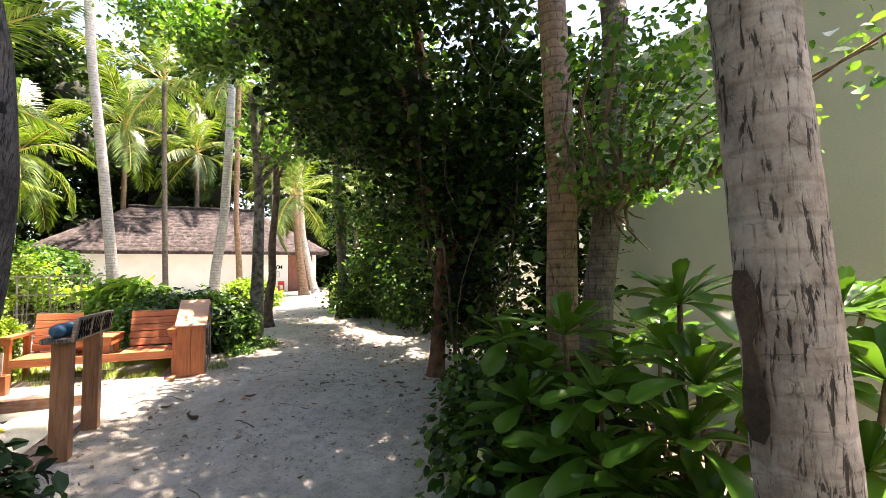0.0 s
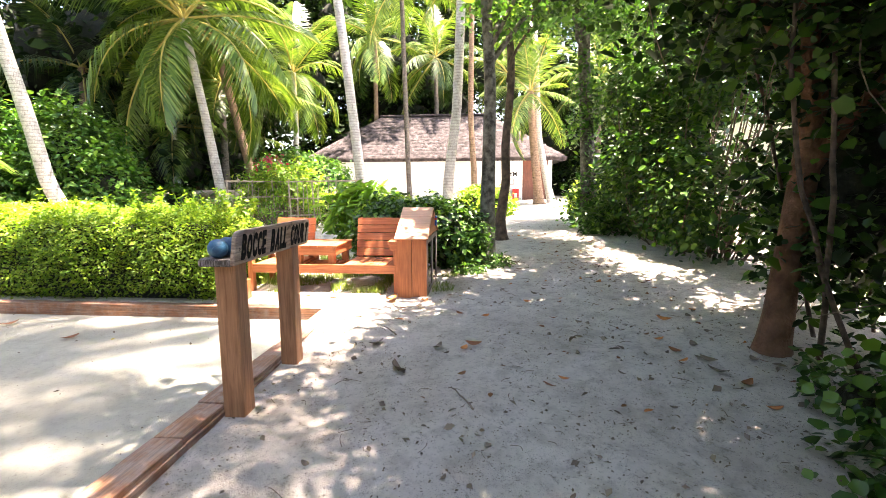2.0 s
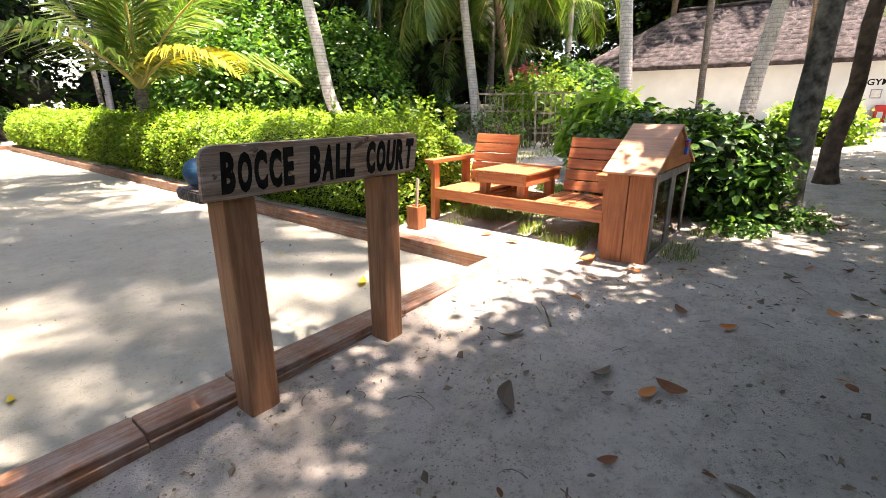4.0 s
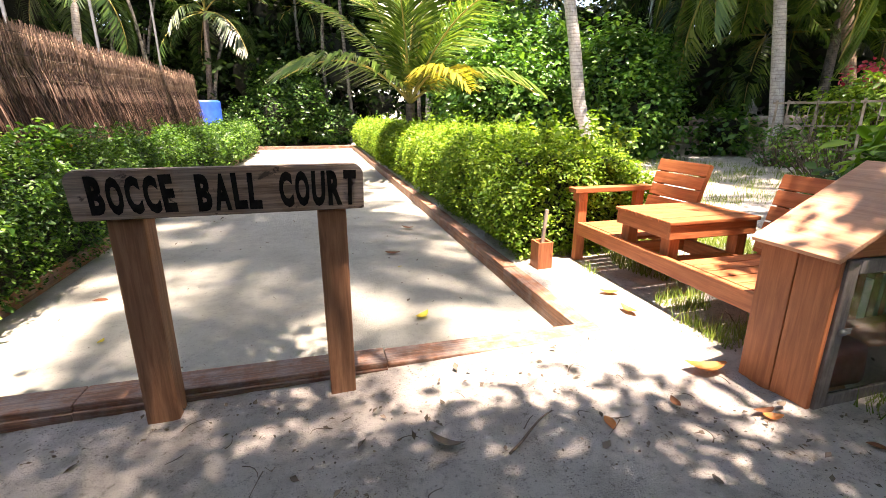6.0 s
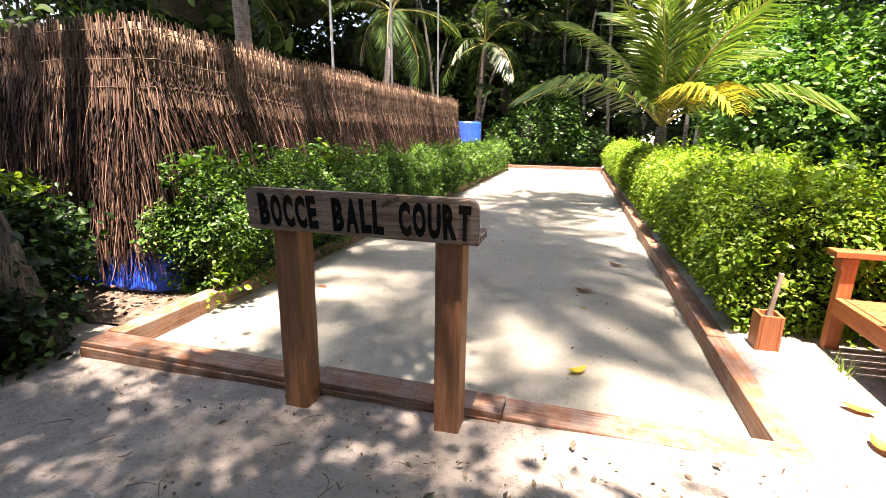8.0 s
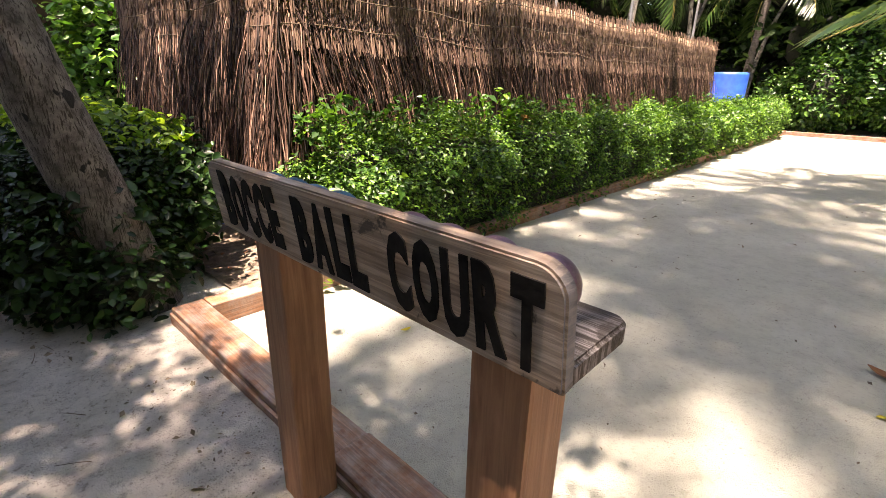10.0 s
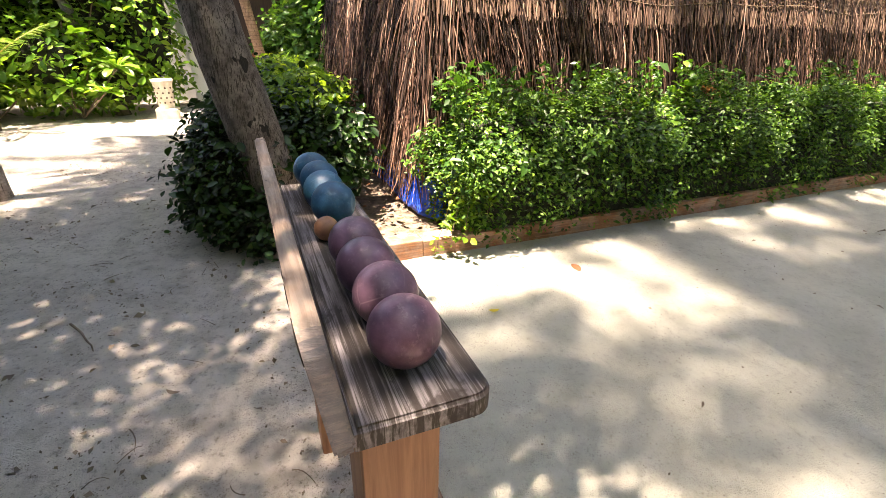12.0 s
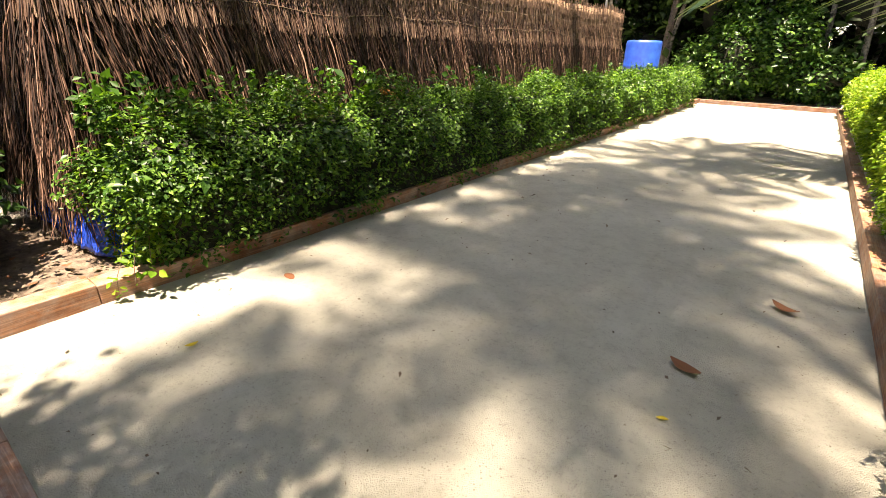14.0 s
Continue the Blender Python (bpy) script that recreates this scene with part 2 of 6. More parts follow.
GREYM = paint("grey_metal", (0.25, 0.25, 0.25), (0.42, 0.42, 0.42), 9, 0.45, metal=0.6)
BLUE = paint("blue_plastic", (0.01, 0.055, 0.36), (0.02, 0.11, 0.55), 4, 0.45)
TARP = paint("blue_tarpaulin", (0.012, 0.06, 0.55), (0.03, 0.13, 0.85), 9, 0.25, 0.4, 0.02)
PURPLE = paint("mauve_ball_resin", (0.11, 0.055, 0.09), (0.23, 0.125, 0.185), 20, 0.38, 0.25, 0.002, fine=140)
def scuff(m, pale, amount):
    """Pale scratches and worn spots over a ball."""
    nt = m.node_tree
    b = nt.nodes["Principled BSDF"]
    col = b.inputs["Base Color"].links[0].from_socket
    v = coords(nt)
    cells = nt.nodes.new("ShaderNodeTexVoronoi")
    cells.feature = "DISTANCE_TO_EDGE"
    cells.inputs["Scale"].default_value = 7.0
    nt.links.new(v, cells.inputs["Vector"])
    lines = ramp(nt, cells.outputs["Distance"], [(0.004, (amount,) * 3), (0.010, (0, 0, 0))])
    broken = ramp(nt, grain(nt, v, 24.0, 3), [(0.45, (0, 0, 0)), (0.58, (1, 1, 1))])
    col = mixc(nt, mixc(nt, 1.0, lines, broken, "MULTIPLY"), col, pale)
    rub = ramp(nt, grain(nt, v, 95.0, 5, 0.7), [(0.56, (0, 0, 0)), (0.7, (amount * 0.8,) * 3)])
    nt.links.new(mixc(nt, rub, col, pale), b.inputs["Base Color"])


scuff(PURPLE, (0.40, 0.28, 0.31), 0.4)
TEAL = paint("blue_ball_resin", (0.008, 0.06, 0.13), (0.02, 0.125, 0.235), 26, 0.5, 0.25, 0.002, fine=140)
scuff(TEAL, (0.22, 0.34, 0.42), 0.25)
TAN = paint("tan_jack_resin", (0.26, 0.12, 0.065), (0.40, 0.21, 0.12), 20, 0.5)
BARKNEAR = bark("near_palm_bark", (0.22, 0.18, 0.155), (0.50, 0.44, 0.395), 4.6, 0.95, 0.92, 0.3, (46, 46, 9), 0.38)
plates(BARKNEAR)
BARKBROWN = bark("brown_palm_bark", (0.16, 0.095, 0.06), (0.34, 0.22, 0.15), 5.0, 0.8)
BARKPALE = bark("pale_palm_bark", (0.38, 0.34, 0.32), (0.66, 0.62, 0.58), 4.5, 0.45)
BARKGREY = bark("grey_palm_bark", (0.065, 0.052, 0.045), (0.20, 0.165, 0.145), 5.5, 1.0)
BARKLEAN = bark("cracked_palm_bark", (0.05, 0.042, 0.038), (0.20, 0.175, 0.16), 5.0, 0.95, 0.9, 0.12, (95, 95, 11), 0.43, 1.0)
BARKDARK = paint("dark_tree_bark", (0.045, 0.03, 0.022), (0.15, 0.10, 0.075), 9, 0.95, 0.8, 0.02, fine=50)
BARKLICHEN = paint("lichen_tree_bark", (0.035, 0.03, 0.024), (0.21, 0.20, 0.17), 11, 0.95, 0.8, 0.02, fine=40)
TWIG = paint("dry_twig", (0.09, 0.06, 0.045), (0.24, 0.18, 0.13), 20, 0.9)
GREYSTICK = paint("bleached_stick", (0.26, 0.20, 0.15), (0.50, 0.42, 0.34), 9, 0.9)
# Near-black fill for foliage: the deep inner shade is put into its colour.
CORE = paint("painted_inner_shade", (0.006, 0.008, 0.004), (0.018, 0.022, 0.010), 14, 0.95, 0.8, 0.03, fine=40)
# Brightened greens: sunlight on the court hedge is put into the colour.
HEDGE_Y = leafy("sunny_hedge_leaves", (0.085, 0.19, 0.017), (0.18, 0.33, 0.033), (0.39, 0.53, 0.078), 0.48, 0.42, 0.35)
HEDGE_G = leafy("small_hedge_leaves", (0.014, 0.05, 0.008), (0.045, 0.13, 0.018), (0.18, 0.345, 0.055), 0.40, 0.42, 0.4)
# Greens near black: the boxed hedge's shaded sides are in the colour.
DARKLEAF = leafy("shade_dark_glossy_leaves", (0.005, 0.018, 0.004), (0.012, 0.040, 0.008), (0.04, 0.10, 0.02), 0.2, 0.38, 0.3)
VINELEAF = leafy("vine_leaves", (0.006, 0.022, 0.005), (0.018, 0.056, 0.012), (0.085, 0.18, 0.03), 0.38, 0.42, 0.3)
CREEPER = leafy("creeper_leaves", (0.012, 0.045, 0.010), (0.035, 0.11, 0.02), (0.12, 0.25, 0.04), 0.38, 0.36, 0.4)
SHRUBLEAF = leafy("shrub_leaves", (0.026, 0.095, 0.016), (0.07, 0.20, 0.034), (0.19, 0.37, 0.065), 0.42, 0.33)
# Woodland greens kept near black: the wood's shade is in the colour.
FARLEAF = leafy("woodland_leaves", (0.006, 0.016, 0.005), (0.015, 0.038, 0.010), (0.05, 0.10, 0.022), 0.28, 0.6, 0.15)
# Greens lowered so the rosettes by the wall look shaded.
BIGLEAF = leafy("broad_beach_shrub_leaves", (0.028, 0.095, 0.012), (0.055, 0.155, 0.02), (0.13, 0.27, 0.04), 0.36, 0.28)
FROND = leafy("palm_leaflets", (0.055, 0.125, 0.018), (0.11, 0.205, 0.03), (0.25, 0.34, 0.08), 0.36, 0.30, 0.6)
# Darker copy of the frond greens, with woodland shade mixed in.
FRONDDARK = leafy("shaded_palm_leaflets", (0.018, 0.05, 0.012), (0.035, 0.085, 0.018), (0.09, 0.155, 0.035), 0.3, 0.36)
FRONDGOLD = leafy("yellowing_palm_leaflets", (0.30, 0.28, 0.03), (0.46, 0.40, 0.05), (0.60, 0.46, 0.08), 0.4, 0.4)
RACHIS = paint("palm_rachis", (0.30, 0.26, 0.06), (0.48, 0.36, 0.10), 6, 0.5)
DRYLEAF = leafy("dead_leaves", (0.10, 0.035, 0.015), (0.24, 0.085, 0.03), (0.42, 0.20, 0.07), 0.15, 0.7)
ORANGELEAF = leafy("orange_dead_leaves", (0.42, 0.13, 0.03), (0.55, 0.20, 0.05), (0.65, 0.30, 0.09), 0.2, 0.6)
GREYLEAF = leafy("grey_dead_leaves", (0.10, 0.075, 0.055), (0.17, 0.125, 0.095), (0.25, 0.19, 0.14), 0.1, 0.8)
YELLOWLEAF = leafy("yellow_leaves", (0.55, 0.42, 0.03), (0.65, 0.5, 0.05), (0.7, 0.6, 0.12), 0.35, 0.5)
LIMELEAF = leafy("bright_shrub_leaves", (0.07, 0.20, 0.02), (0.15, 0.33, 0.04), (0.31, 0.49, 0.08), 0.45, 0.3)
PINK = leafy("pink_bracts", (0.55, 0.03, 0.10), (0.65, 0.05, 0.16), (0.75, 0.12, 0.25), 0.35, 0.5)
GRASSM = leafy("thin_grass", (0.12, 0.20, 0.03), (0.20, 0.30, 0.05), (0.36, 0.40, 0.12), 0.35, 0.5)
STONE = paint("grey_stone", (0.22, 0.20, 0.18), (0.42, 0.39, 0.36), 6, 0.9, 0.6, 0.02)
PANEL = timber("dark_veranda_timber", (0.022, 0.013, 0.010), (0.065, 0.04, 0.03), 2, 0.6)
VINEBARK = paint("reddish_vine_bark", (0.10, 0.045, 0.025), (0.22, 0.11, 0.065), 9, 0.95, 0.8, 0.02, fine=50)
BOOKS = paint("faded_red_book_spines", (0.20, 0.03, 0.03), (0.32, 0.07, 0.06), 14, 0.6)
PAPER = paint("paper", (0.62, 0.6, 0.56), (0.75, 0.74, 0.7), 10, 0.8)


def pane_glass():
    m, nt, b, _ = shader("window_glass")
    b.inputs["Base Color"].default_value = (0.86, 0.9, 0.88, 1)
    b.inputs["Roughness"].default_value = 0.04
    b.inputs["Transmission Weight"].default_value = 1.0
    b.inputs["IOR"].default_value = 1.45
    return m


GLASS = pane_glass()


# ---- helpers of the scene ----
def ground_z(x, y):
    """Height of the open ground: it rises gently to the east and towards the trees by the wall."""
    z = 0.07 + 0.03 * min(max(x - 4, -3), 3) + 0.05 * min(max(0.8 - y, 0), 3) * min(max((x - 2) / 3, 0), 1)
    if x > 7:
        z += 0.033 * (min(x, 22) - 7)
    return z


def thing(name, loc, label, category, group="", kind=""):
    ob = new(name)
    ob.location = loc
    ob.empty_display_size = 0.1
    return tagged(ob, label, category, group, kind)


def part(name, bm, material, parent, label="", smooth=False):
    """Links a bmesh, built in the parent's own coordinates, as one mesh under it."""
    me = bpy.data.meshes.new(name)
    bm.to_mesh(me)
    bm.free()
    me.materials.append(material)
    if smooth:
        me.polygons.foreach_set("use_smooth", [True] * len(me.polygons))
    ob = new(name, me)
    if parent:
        ob.parent = parent
    return tagged(ob, label)


def raw(name, verts, faces, material, parent=None, smooth=False, label=""):
    """A mesh from arrays of computed vertices and faces of one size."""
    me = bpy.data.meshes.new(name)
    verts, faces = np.asarray(verts, dtype=np.float32), np.asarray(faces, dtype=np.int32)
    n = faces.shape[1]
    me.vertices.add(len(verts))
    me.vertices.foreach_set("co", verts.ravel())
    me.loops.add(faces.size)
    me.loops.foreach_set("vertex_index", faces.ravel())
    me.polygons.add(len(faces))
    me.polygons.foreach_set("loop_start", np.arange(0, faces.size, n, dtype=np.int32))
    if smooth:
        me.polygons.foreach_set("use_smooth", np.ones(len(faces), dtype=bool))
    me.update(calc_edges=True)
    me.materials.append(material)
    ob = new(name, me)
    if parent:
        ob.parent = parent
    return tagged(ob, label)


def box(x0, x1, y0, y1, z0, z1, bevel=0.006, jitter=0.0):
    bm = bmesh.new()
    bmesh.ops.create_cube(bm, size=1)
    for v in bm.verts:
        v.co = Vector(((x0 + x1) / 2 + v.co.x * (x1 - x0), (y0 + y1) / 2 + v.co.y * (y1 - y0), (z0 + z1) / 2 + v.co.z * (z1 - z0)))
        if jitter:
            v.co += Vector([random.uniform(-jitter, jitter) for _ in range(3)])
    if bevel:
        bmesh.ops.bevel(bm, geom=bm.edges[:], offset=bevel, segments=2, affect="EDGES", profile=0.6)
    return bm


def turned(bm, m):
    bmesh.ops.transform(bm, matrix=m, verts=bm.verts[:])
    return bm


def tube_arrays(points, radii, sides=8, bump=0.0):
    """A tapered tube along points; returns vertices and quads."""
    pts = np.array(points, float)
    n = len(pts)
    d = np.gradient(pts, axis=0)
    d /= np.linalg.norm(d, axis=1)[:, None]
    ref = np.where(np.abs(d[:, 2:3]) < 0.9, np.array([[0, 0, 1.0]]), np.array([[1.0, 0, 0]]))
    u = np.cross(d, ref)
    u /= np.linalg.norm(u, axis=1)[:, None]
    for i in range(1, n):
        w = u[i - 1] - d[i] * np.dot(u[i - 1], d[i])
        u[i] = w / np.linalg.norm(w)
    v = np.cross(d, u)
    a = np.linspace(0, 2 * np.pi, sides, endpoint=False)
    r = np.array(radii, float)[:, None]
    if bump:
        r = r * (1 + np.random.uniform(-bump, bump, (n, sides)))
    else:
        r = np.repeat(r, sides, axis=1)
    ring = pts[:, None, :] + r[:, :, None] * (np.cos(a)[None, :, None] * u[:, None, :] + np.sin(a)[None, :, None] * v[:, None, :])
    i, j = np.meshgrid(np.arange(n - 1), np.arange(sides), indexing="ij")
    k = (j + 1) % sides
    f = np.stack([i * sides + j, i * sides + k, (i + 1) * sides + k, (i + 1) * sides + j], axis=-1).reshape(-1, 4)
    return ring.reshape(-1, 3), f


def joined(pieces):
    vs, fs, o = [], [], 0
    for v, f in pieces:
        vs.append(v)
        fs.append(f + o)
        o += len(v)
    return np.concatenate(vs), np.concatenate(fs)


def bend(a, b, sag, n=8, wig=0.0):
    """A curved line of points from a to b."""
    a, b, sag = np.array(a, float), np.array(b, float), np.array(sag, float)
    t = np.linspace(0, 1, n)[:, None]
    p = a + (b - a) * t + sag * (4 * t * (1 - t))
    if wig:
        p[1:-1] += np.random.uniform(-wig, wig, (n - 2, 3))
    return p


LEAF6 = np.array([(0, 0, 0), (-0.5, 0.35, 0.1), (-0.42, 0.72, 0.08), (0, 1, -0.05), (0.42, 0.72, 0.08), (0.5, 0.35, 0.1)])
LEAF4 = np.array([(0, 0, 0), (-0.5, 0.5, 0.13), (0, 1, 0), (0.5, 0.5, 0.13)])


def leaves(points, size, wide=0.55, up=0.6, hexed=False, spread=0.35, out=None):
    """A leaf at each point, turned at random and leaning to the light; returns vertices and faces."""
    p = np.asarray(points, float)
    n = len(p)
    shape = (LEAF6 if hexed else LEAF4) * np.array([wide, 1, 1])
    nor = np.random.normal(size=(n, 3))
    nor[:, 2] = np.abs(nor[:, 2]) + up
    if out is not None:
        nor += out * 0.8
    nor /= np.linalg.norm(nor, axis=1)[:, None]
    t = np.random.normal(size=(n, 3))
    t -= nor * (t * nor).sum(1)[:, None]
    t /= np.linalg.norm(t, axis=1)[:, None]
    s = np.cross(t, nor)
    k = size * np.exp(np.random.normal(0, spread, n))
    v = p[:, None, :] + k[:, None, None] * (shape[None, :, 0:1] * s[:, None, :] + shape[None, :, 1:2] * t[:, None, :] + shape[None, :, 2:3] * nor[:, None, :])
    m = len(shape)
    o = np.arange(n)[:, None] * m
    if hexed:
        f = np.concatenate([o + np.array([[0, 1, 2, 3]]), o + np.array([[0, 3, 4, 5]])])
    else:
        f = np.concatenate([o + np.array([[0, 1, 2]]), o + np.array([[0, 2, 3]])])
    return v.reshape(-1, 3), f


def blob_points(blobs, n, shell=0.55):
    """Points in a set of ellipsoids (x, y, z, rx, ry, rz), thicker towards their skins, and the way out at each."""
    w = np.array([b[3] * b[4] + b[4] * b[5] + b[3] * b[5] for b in blobs])
    pick = np.random.choice(len(blobs), n, p=w / w.sum())
    b = np.array(blobs)[pick]
    d = np.random.normal(size=(n, 3))
    d /= np.linalg.norm(d, axis=1)[:, None]
    r = shell + (1 - shell) * np.random.rand(n) ** 0.7
    r = np.where(np.random.rand(n) < 0.12, r * np.random.uniform(1.0, 1.22, n), r)
    return b[:, :3] + d * r[:, None] * b[:, 3:], d


def clump_points(blobs, clumps, per, radius, shell=0.5):
    """Leaves gathered in clumps, so that gaps stay between them."""
    c, d = blob_points(blobs, clumps, shell)
    p = np.repeat(c, per, axis=0) + np.random.normal(0, radius, (clumps * per, 3)) * np.array([1, 1, 0.7])
    return p, np.repeat(d, per, axis=0)


def lumpy(blobs, shrink=0.8, sub=2):
    """A bush's inner shade as a dark mass: uneven balls, joined."""
    pieces = []
    bm = bmesh.new()
    bmesh.ops.create_icosphere(bm, subdivisions=sub, radius=1)
    base = np.array([v.co[:] for v in bm.verts])
    tri = np.array([[v.index for v in f.verts] for f in bm.faces])
    bm.free()
    for b in blobs:
        k = shrink * (1 + np.random.uniform(-0.14, 0.14, (len(base), 1)))
        pieces.append((np.array(b[:3]) + base * k * np.array(b[3:]), tri))
    return joined(pieces)


def ground_patch(name, rect, step, lift, material, wob=0.0, kind="structure", label="", category="ground"):
    x0, x1, y0, y1 = rect
    xs = np.linspace(x0, x1, max(2, int((x1 - x0) / step)))
    ys = np.linspace(y0, y1, max(2, int((y1 - y0) / step)))
    v = [(x, y, ground_z(x, y) + lift + (noise.noise((x * 5, y * 5, 3)) * wob if wob else 0)) for y in ys for x in xs]
    nx = len(xs)
    f = [(j * nx + i, j * nx + i + 1, (j + 1) * nx + i + 1, (j + 1) * nx + i) for j in range(len(ys) - 1) for i in range(nx - 1)]
    return tagged(raw(name, v, f, material, smooth=True), label, category, kind=kind)


# ---- ground ----
CX0, CX1, CY0, CY1 = 2.69, 6.32, 1.745, 19.6


def sheet():
    def steps(lo, hi, fine0, fine1, step):
        g = 1.35
        out = []
        s, p = step, fine0
        while p > lo:
            s *= g
            p -= s
            out.append(max(p, lo))
        left = out[::-1]
        mid = list(np.arange(fine0, fine1, step))
        s, p, right = step, fine1, [fine1]
        while p < hi:
            s *= g
            p += s
            right.append(min(p, hi))
        return np.array(left + mid + right)

    xs, ys = steps(-400, 500, -1.5, 9.5, 0.05), steps(-400, 500, -3.0, 1.72, 0.05)
    v = []
    for y in ys:
        for x in xs:
            z = ground_z(x, y)
            if CX0 - 0.12 < x < CX1 + 0.1 and 1.6 < y < CY1 + 0.1:
                z = -0.03
            elif -2 < x < 10 and -3.5 < y < 1.75:
                big = noise.noise((x * 1.7, y * 1.7, 0))
                foot = noise.noise((x * 6.0, y * 6.0, 5)) + 0.6 * noise.noise((x * 13, y * 13, 9))
                edge = min(1, max(0, (1.7 - y) * 3))
                z += (0.02 * big + 0.011 * foot) * edge
            v.append((x, y, z))
    nx = len(xs)
    i, j = np.meshgrid(np.arange(nx - 1), np.arange(len(ys) - 1))
    a = (j * nx + i).ravel()
    f = np.stack([a, a + 1, a + nx + 1, a + nx], axis=1)
    return tagged(raw("ground", v, f, SAND, smooth=True), "trodden white coral sand strewn with leaf litter", "ground", kind="structure")


sheet()


def court():
    xs, ys = np.linspace(CX0 - 0.05, CX1 + 0.05, 74), np.linspace(CY0 - 0.05, CY1 + 0.05, 260)
    v = [(x, y, 0.006 * noise.noise((x * 1.3, y * 1.3, 2)) + 0.003 * noise.noise((x * 7, y * 7, 4))) for y in ys for x in xs]
    nx = len(xs)
    i, j = np.meshgrid(np.arange(nx - 1), np.arange(len(ys) - 1))
    a = (j * nx + i).ravel()
    raw("court_floor", v, np.stack([a, a + 1, a + nx + 1, a + nx], axis=1), COURT, smooth=True)
    tagged(bpy.data.objects["court_floor"], "smooth packed pale sand of the bocce court", "court", kind="structure")


court()


# ---- court kerb ----
def kerb():
    k = thing("court_kerb", (4.5, 1.66, 0), "low orange-stained timber kerb framing the sand court", "kerb", kind="structure")
    o = Matrix.Translation(-k.location)
    xs = [2.53, 3.75, 4.13, 5.15, 6.48]
    for i in range(4):
        dz = (0.0, 0.004, 0.012, 0.002)[i]
        part("plank", turned(box(xs[i] + 0.002, xs[i + 1] - 0.002, 1.575, 1.745, -0.06, 0.128 + dz, 0.008, 0.003), o), KERBX, k)
        part("plank", turned(box(xs[i] + 0.002, xs[i + 1] - 0.002, 1.560, 1.575, -0.06, 0.098 + dz, 0.004), o), KERBX, k)
    for x0, x1, ys in ((2.53, 2.685, [1.747, 2.37, 5.25, 8.1, 11.0, 13.9, 16.8, 19.75]), (6.325, 6.475, [1.747, 2.9, 5.8, 8.7, 11.6, 14.5, 17.4, 19.75])):
        for i in range(len(ys) - 1):
            part("plank", turned(box(x0, x1, ys[i] + 0.002, ys[i + 1] - 0.002, -0.06, 0.13 + random.uniform(-0.006, 0.006), 0.008, 0.003), o), KERBY, k)
    part("plank", turned(box(6.478, 6.60, 1.9, 2.9, -0.04, 0.128, 0.008), o), KERBY, k)
    part("plank", turned(box(2.53, 6.47, 19.76, 19.92, -0.06, 0.12, 0.008), o), KERBX, k)


kerb()


# ---- the sign with its ball shelf ----
def text_mesh(word, size, material, m, parent, stretch=1.0, thick=0.002, bold=0.0, name="letter"):
    cu = bpy.data.curves.new("text", "FONT")
    cu.body, cu.size, cu.align_x, cu.align_y, cu.extrude, cu.offset = word, size, "CENTER", "CENTER", thick, bold
    cu.resolution_u = 3
    tmp = new("text", cu)
    me = bpy.data.meshes.new_from_object(tmp.evaluated_get(bpy.context.evaluated_depsgraph_get()))
    bpy.data.objects.remove(tmp)
    me.transform(m @ Matrix.Diagonal((1, stretch, 1, 1)))
    me.materials.clear()
    me.materials.append(material)
    ob = new(name, me)
    ob.parent = parent
    return ob


def board(x0, x1, z0, z1, y0, y1, r, rb):
    """An upright board with rounded upper corners."""
    bm = bmesh.new()
    prof = [(x0 + rb, z0), (x1 - rb, z0), (x1, z0 + rb)]
    for a in range(0, 91, 15):
        prof.append((x1 - r + r * math.cos(radians(a)), z1 - r + r * math.sin(radians(a))))
    for a in range(90, 181, 15):
        prof.append((x0 + r + r * math.cos(radians(a)), z1 - r + r * math.sin(radians(a))))
    prof.append((x0, z0 + rb))
    f = bm.faces.new([bm.verts.new((x, y0, z)) for x, z in prof])
    ex = bmesh.ops.extrude_face_region(bm, geom=[f])
    for v in ex["geom"]:
        if isinstance(v, bmesh.types.BMVert):
            v.co.y = y1
    bmesh.ops.recalc_face_normals(bm, faces=bm.faces[:])
    rim = [e for e in bm.edges if abs(e.verts[0].co.y - e.verts[1].co.y) < 1e-6]
    bmesh.ops.bevel(bm, geom=rim, offset=0.004, segments=2, affect="EDGES")
    return bm


def shelf_slab(x0, x1, y0, y1, z0, z1, r):
    bm = bmesh.new()
    prof = [(x0, y0), (x1, y0)]
    for a in range(0, 91, 15):
        prof.append((x1 - r + r * math.cos(radians(a)), y1 - r + r * math.sin(radians(a))))
    for a in range(90, 181, 15):
        prof.append((x0 + r + r * math.cos(radians(a)), y1 - r + r * math.sin(radians(a))))
    f = bm.faces.new([bm.verts.new((x, y, z0)) for x, y in prof])
    ex = bmesh.ops.extrude_face_region(bm, geom=[f])
    for v in ex["geom"]:
        if isinstance(v, bmesh.types.BMVert):
            v.co.z = z1
    bmesh.ops.recalc_face_normals(bm, faces=bm.faces[:])
    rim = [e for e in bm.edges if abs(e.verts[0].co.z - e.verts[1].co.z) < 1e-6]
    bmesh.ops.bevel(bm, geom=rim, offset=0.006, segments=3, affect="EDGES")
    return bm


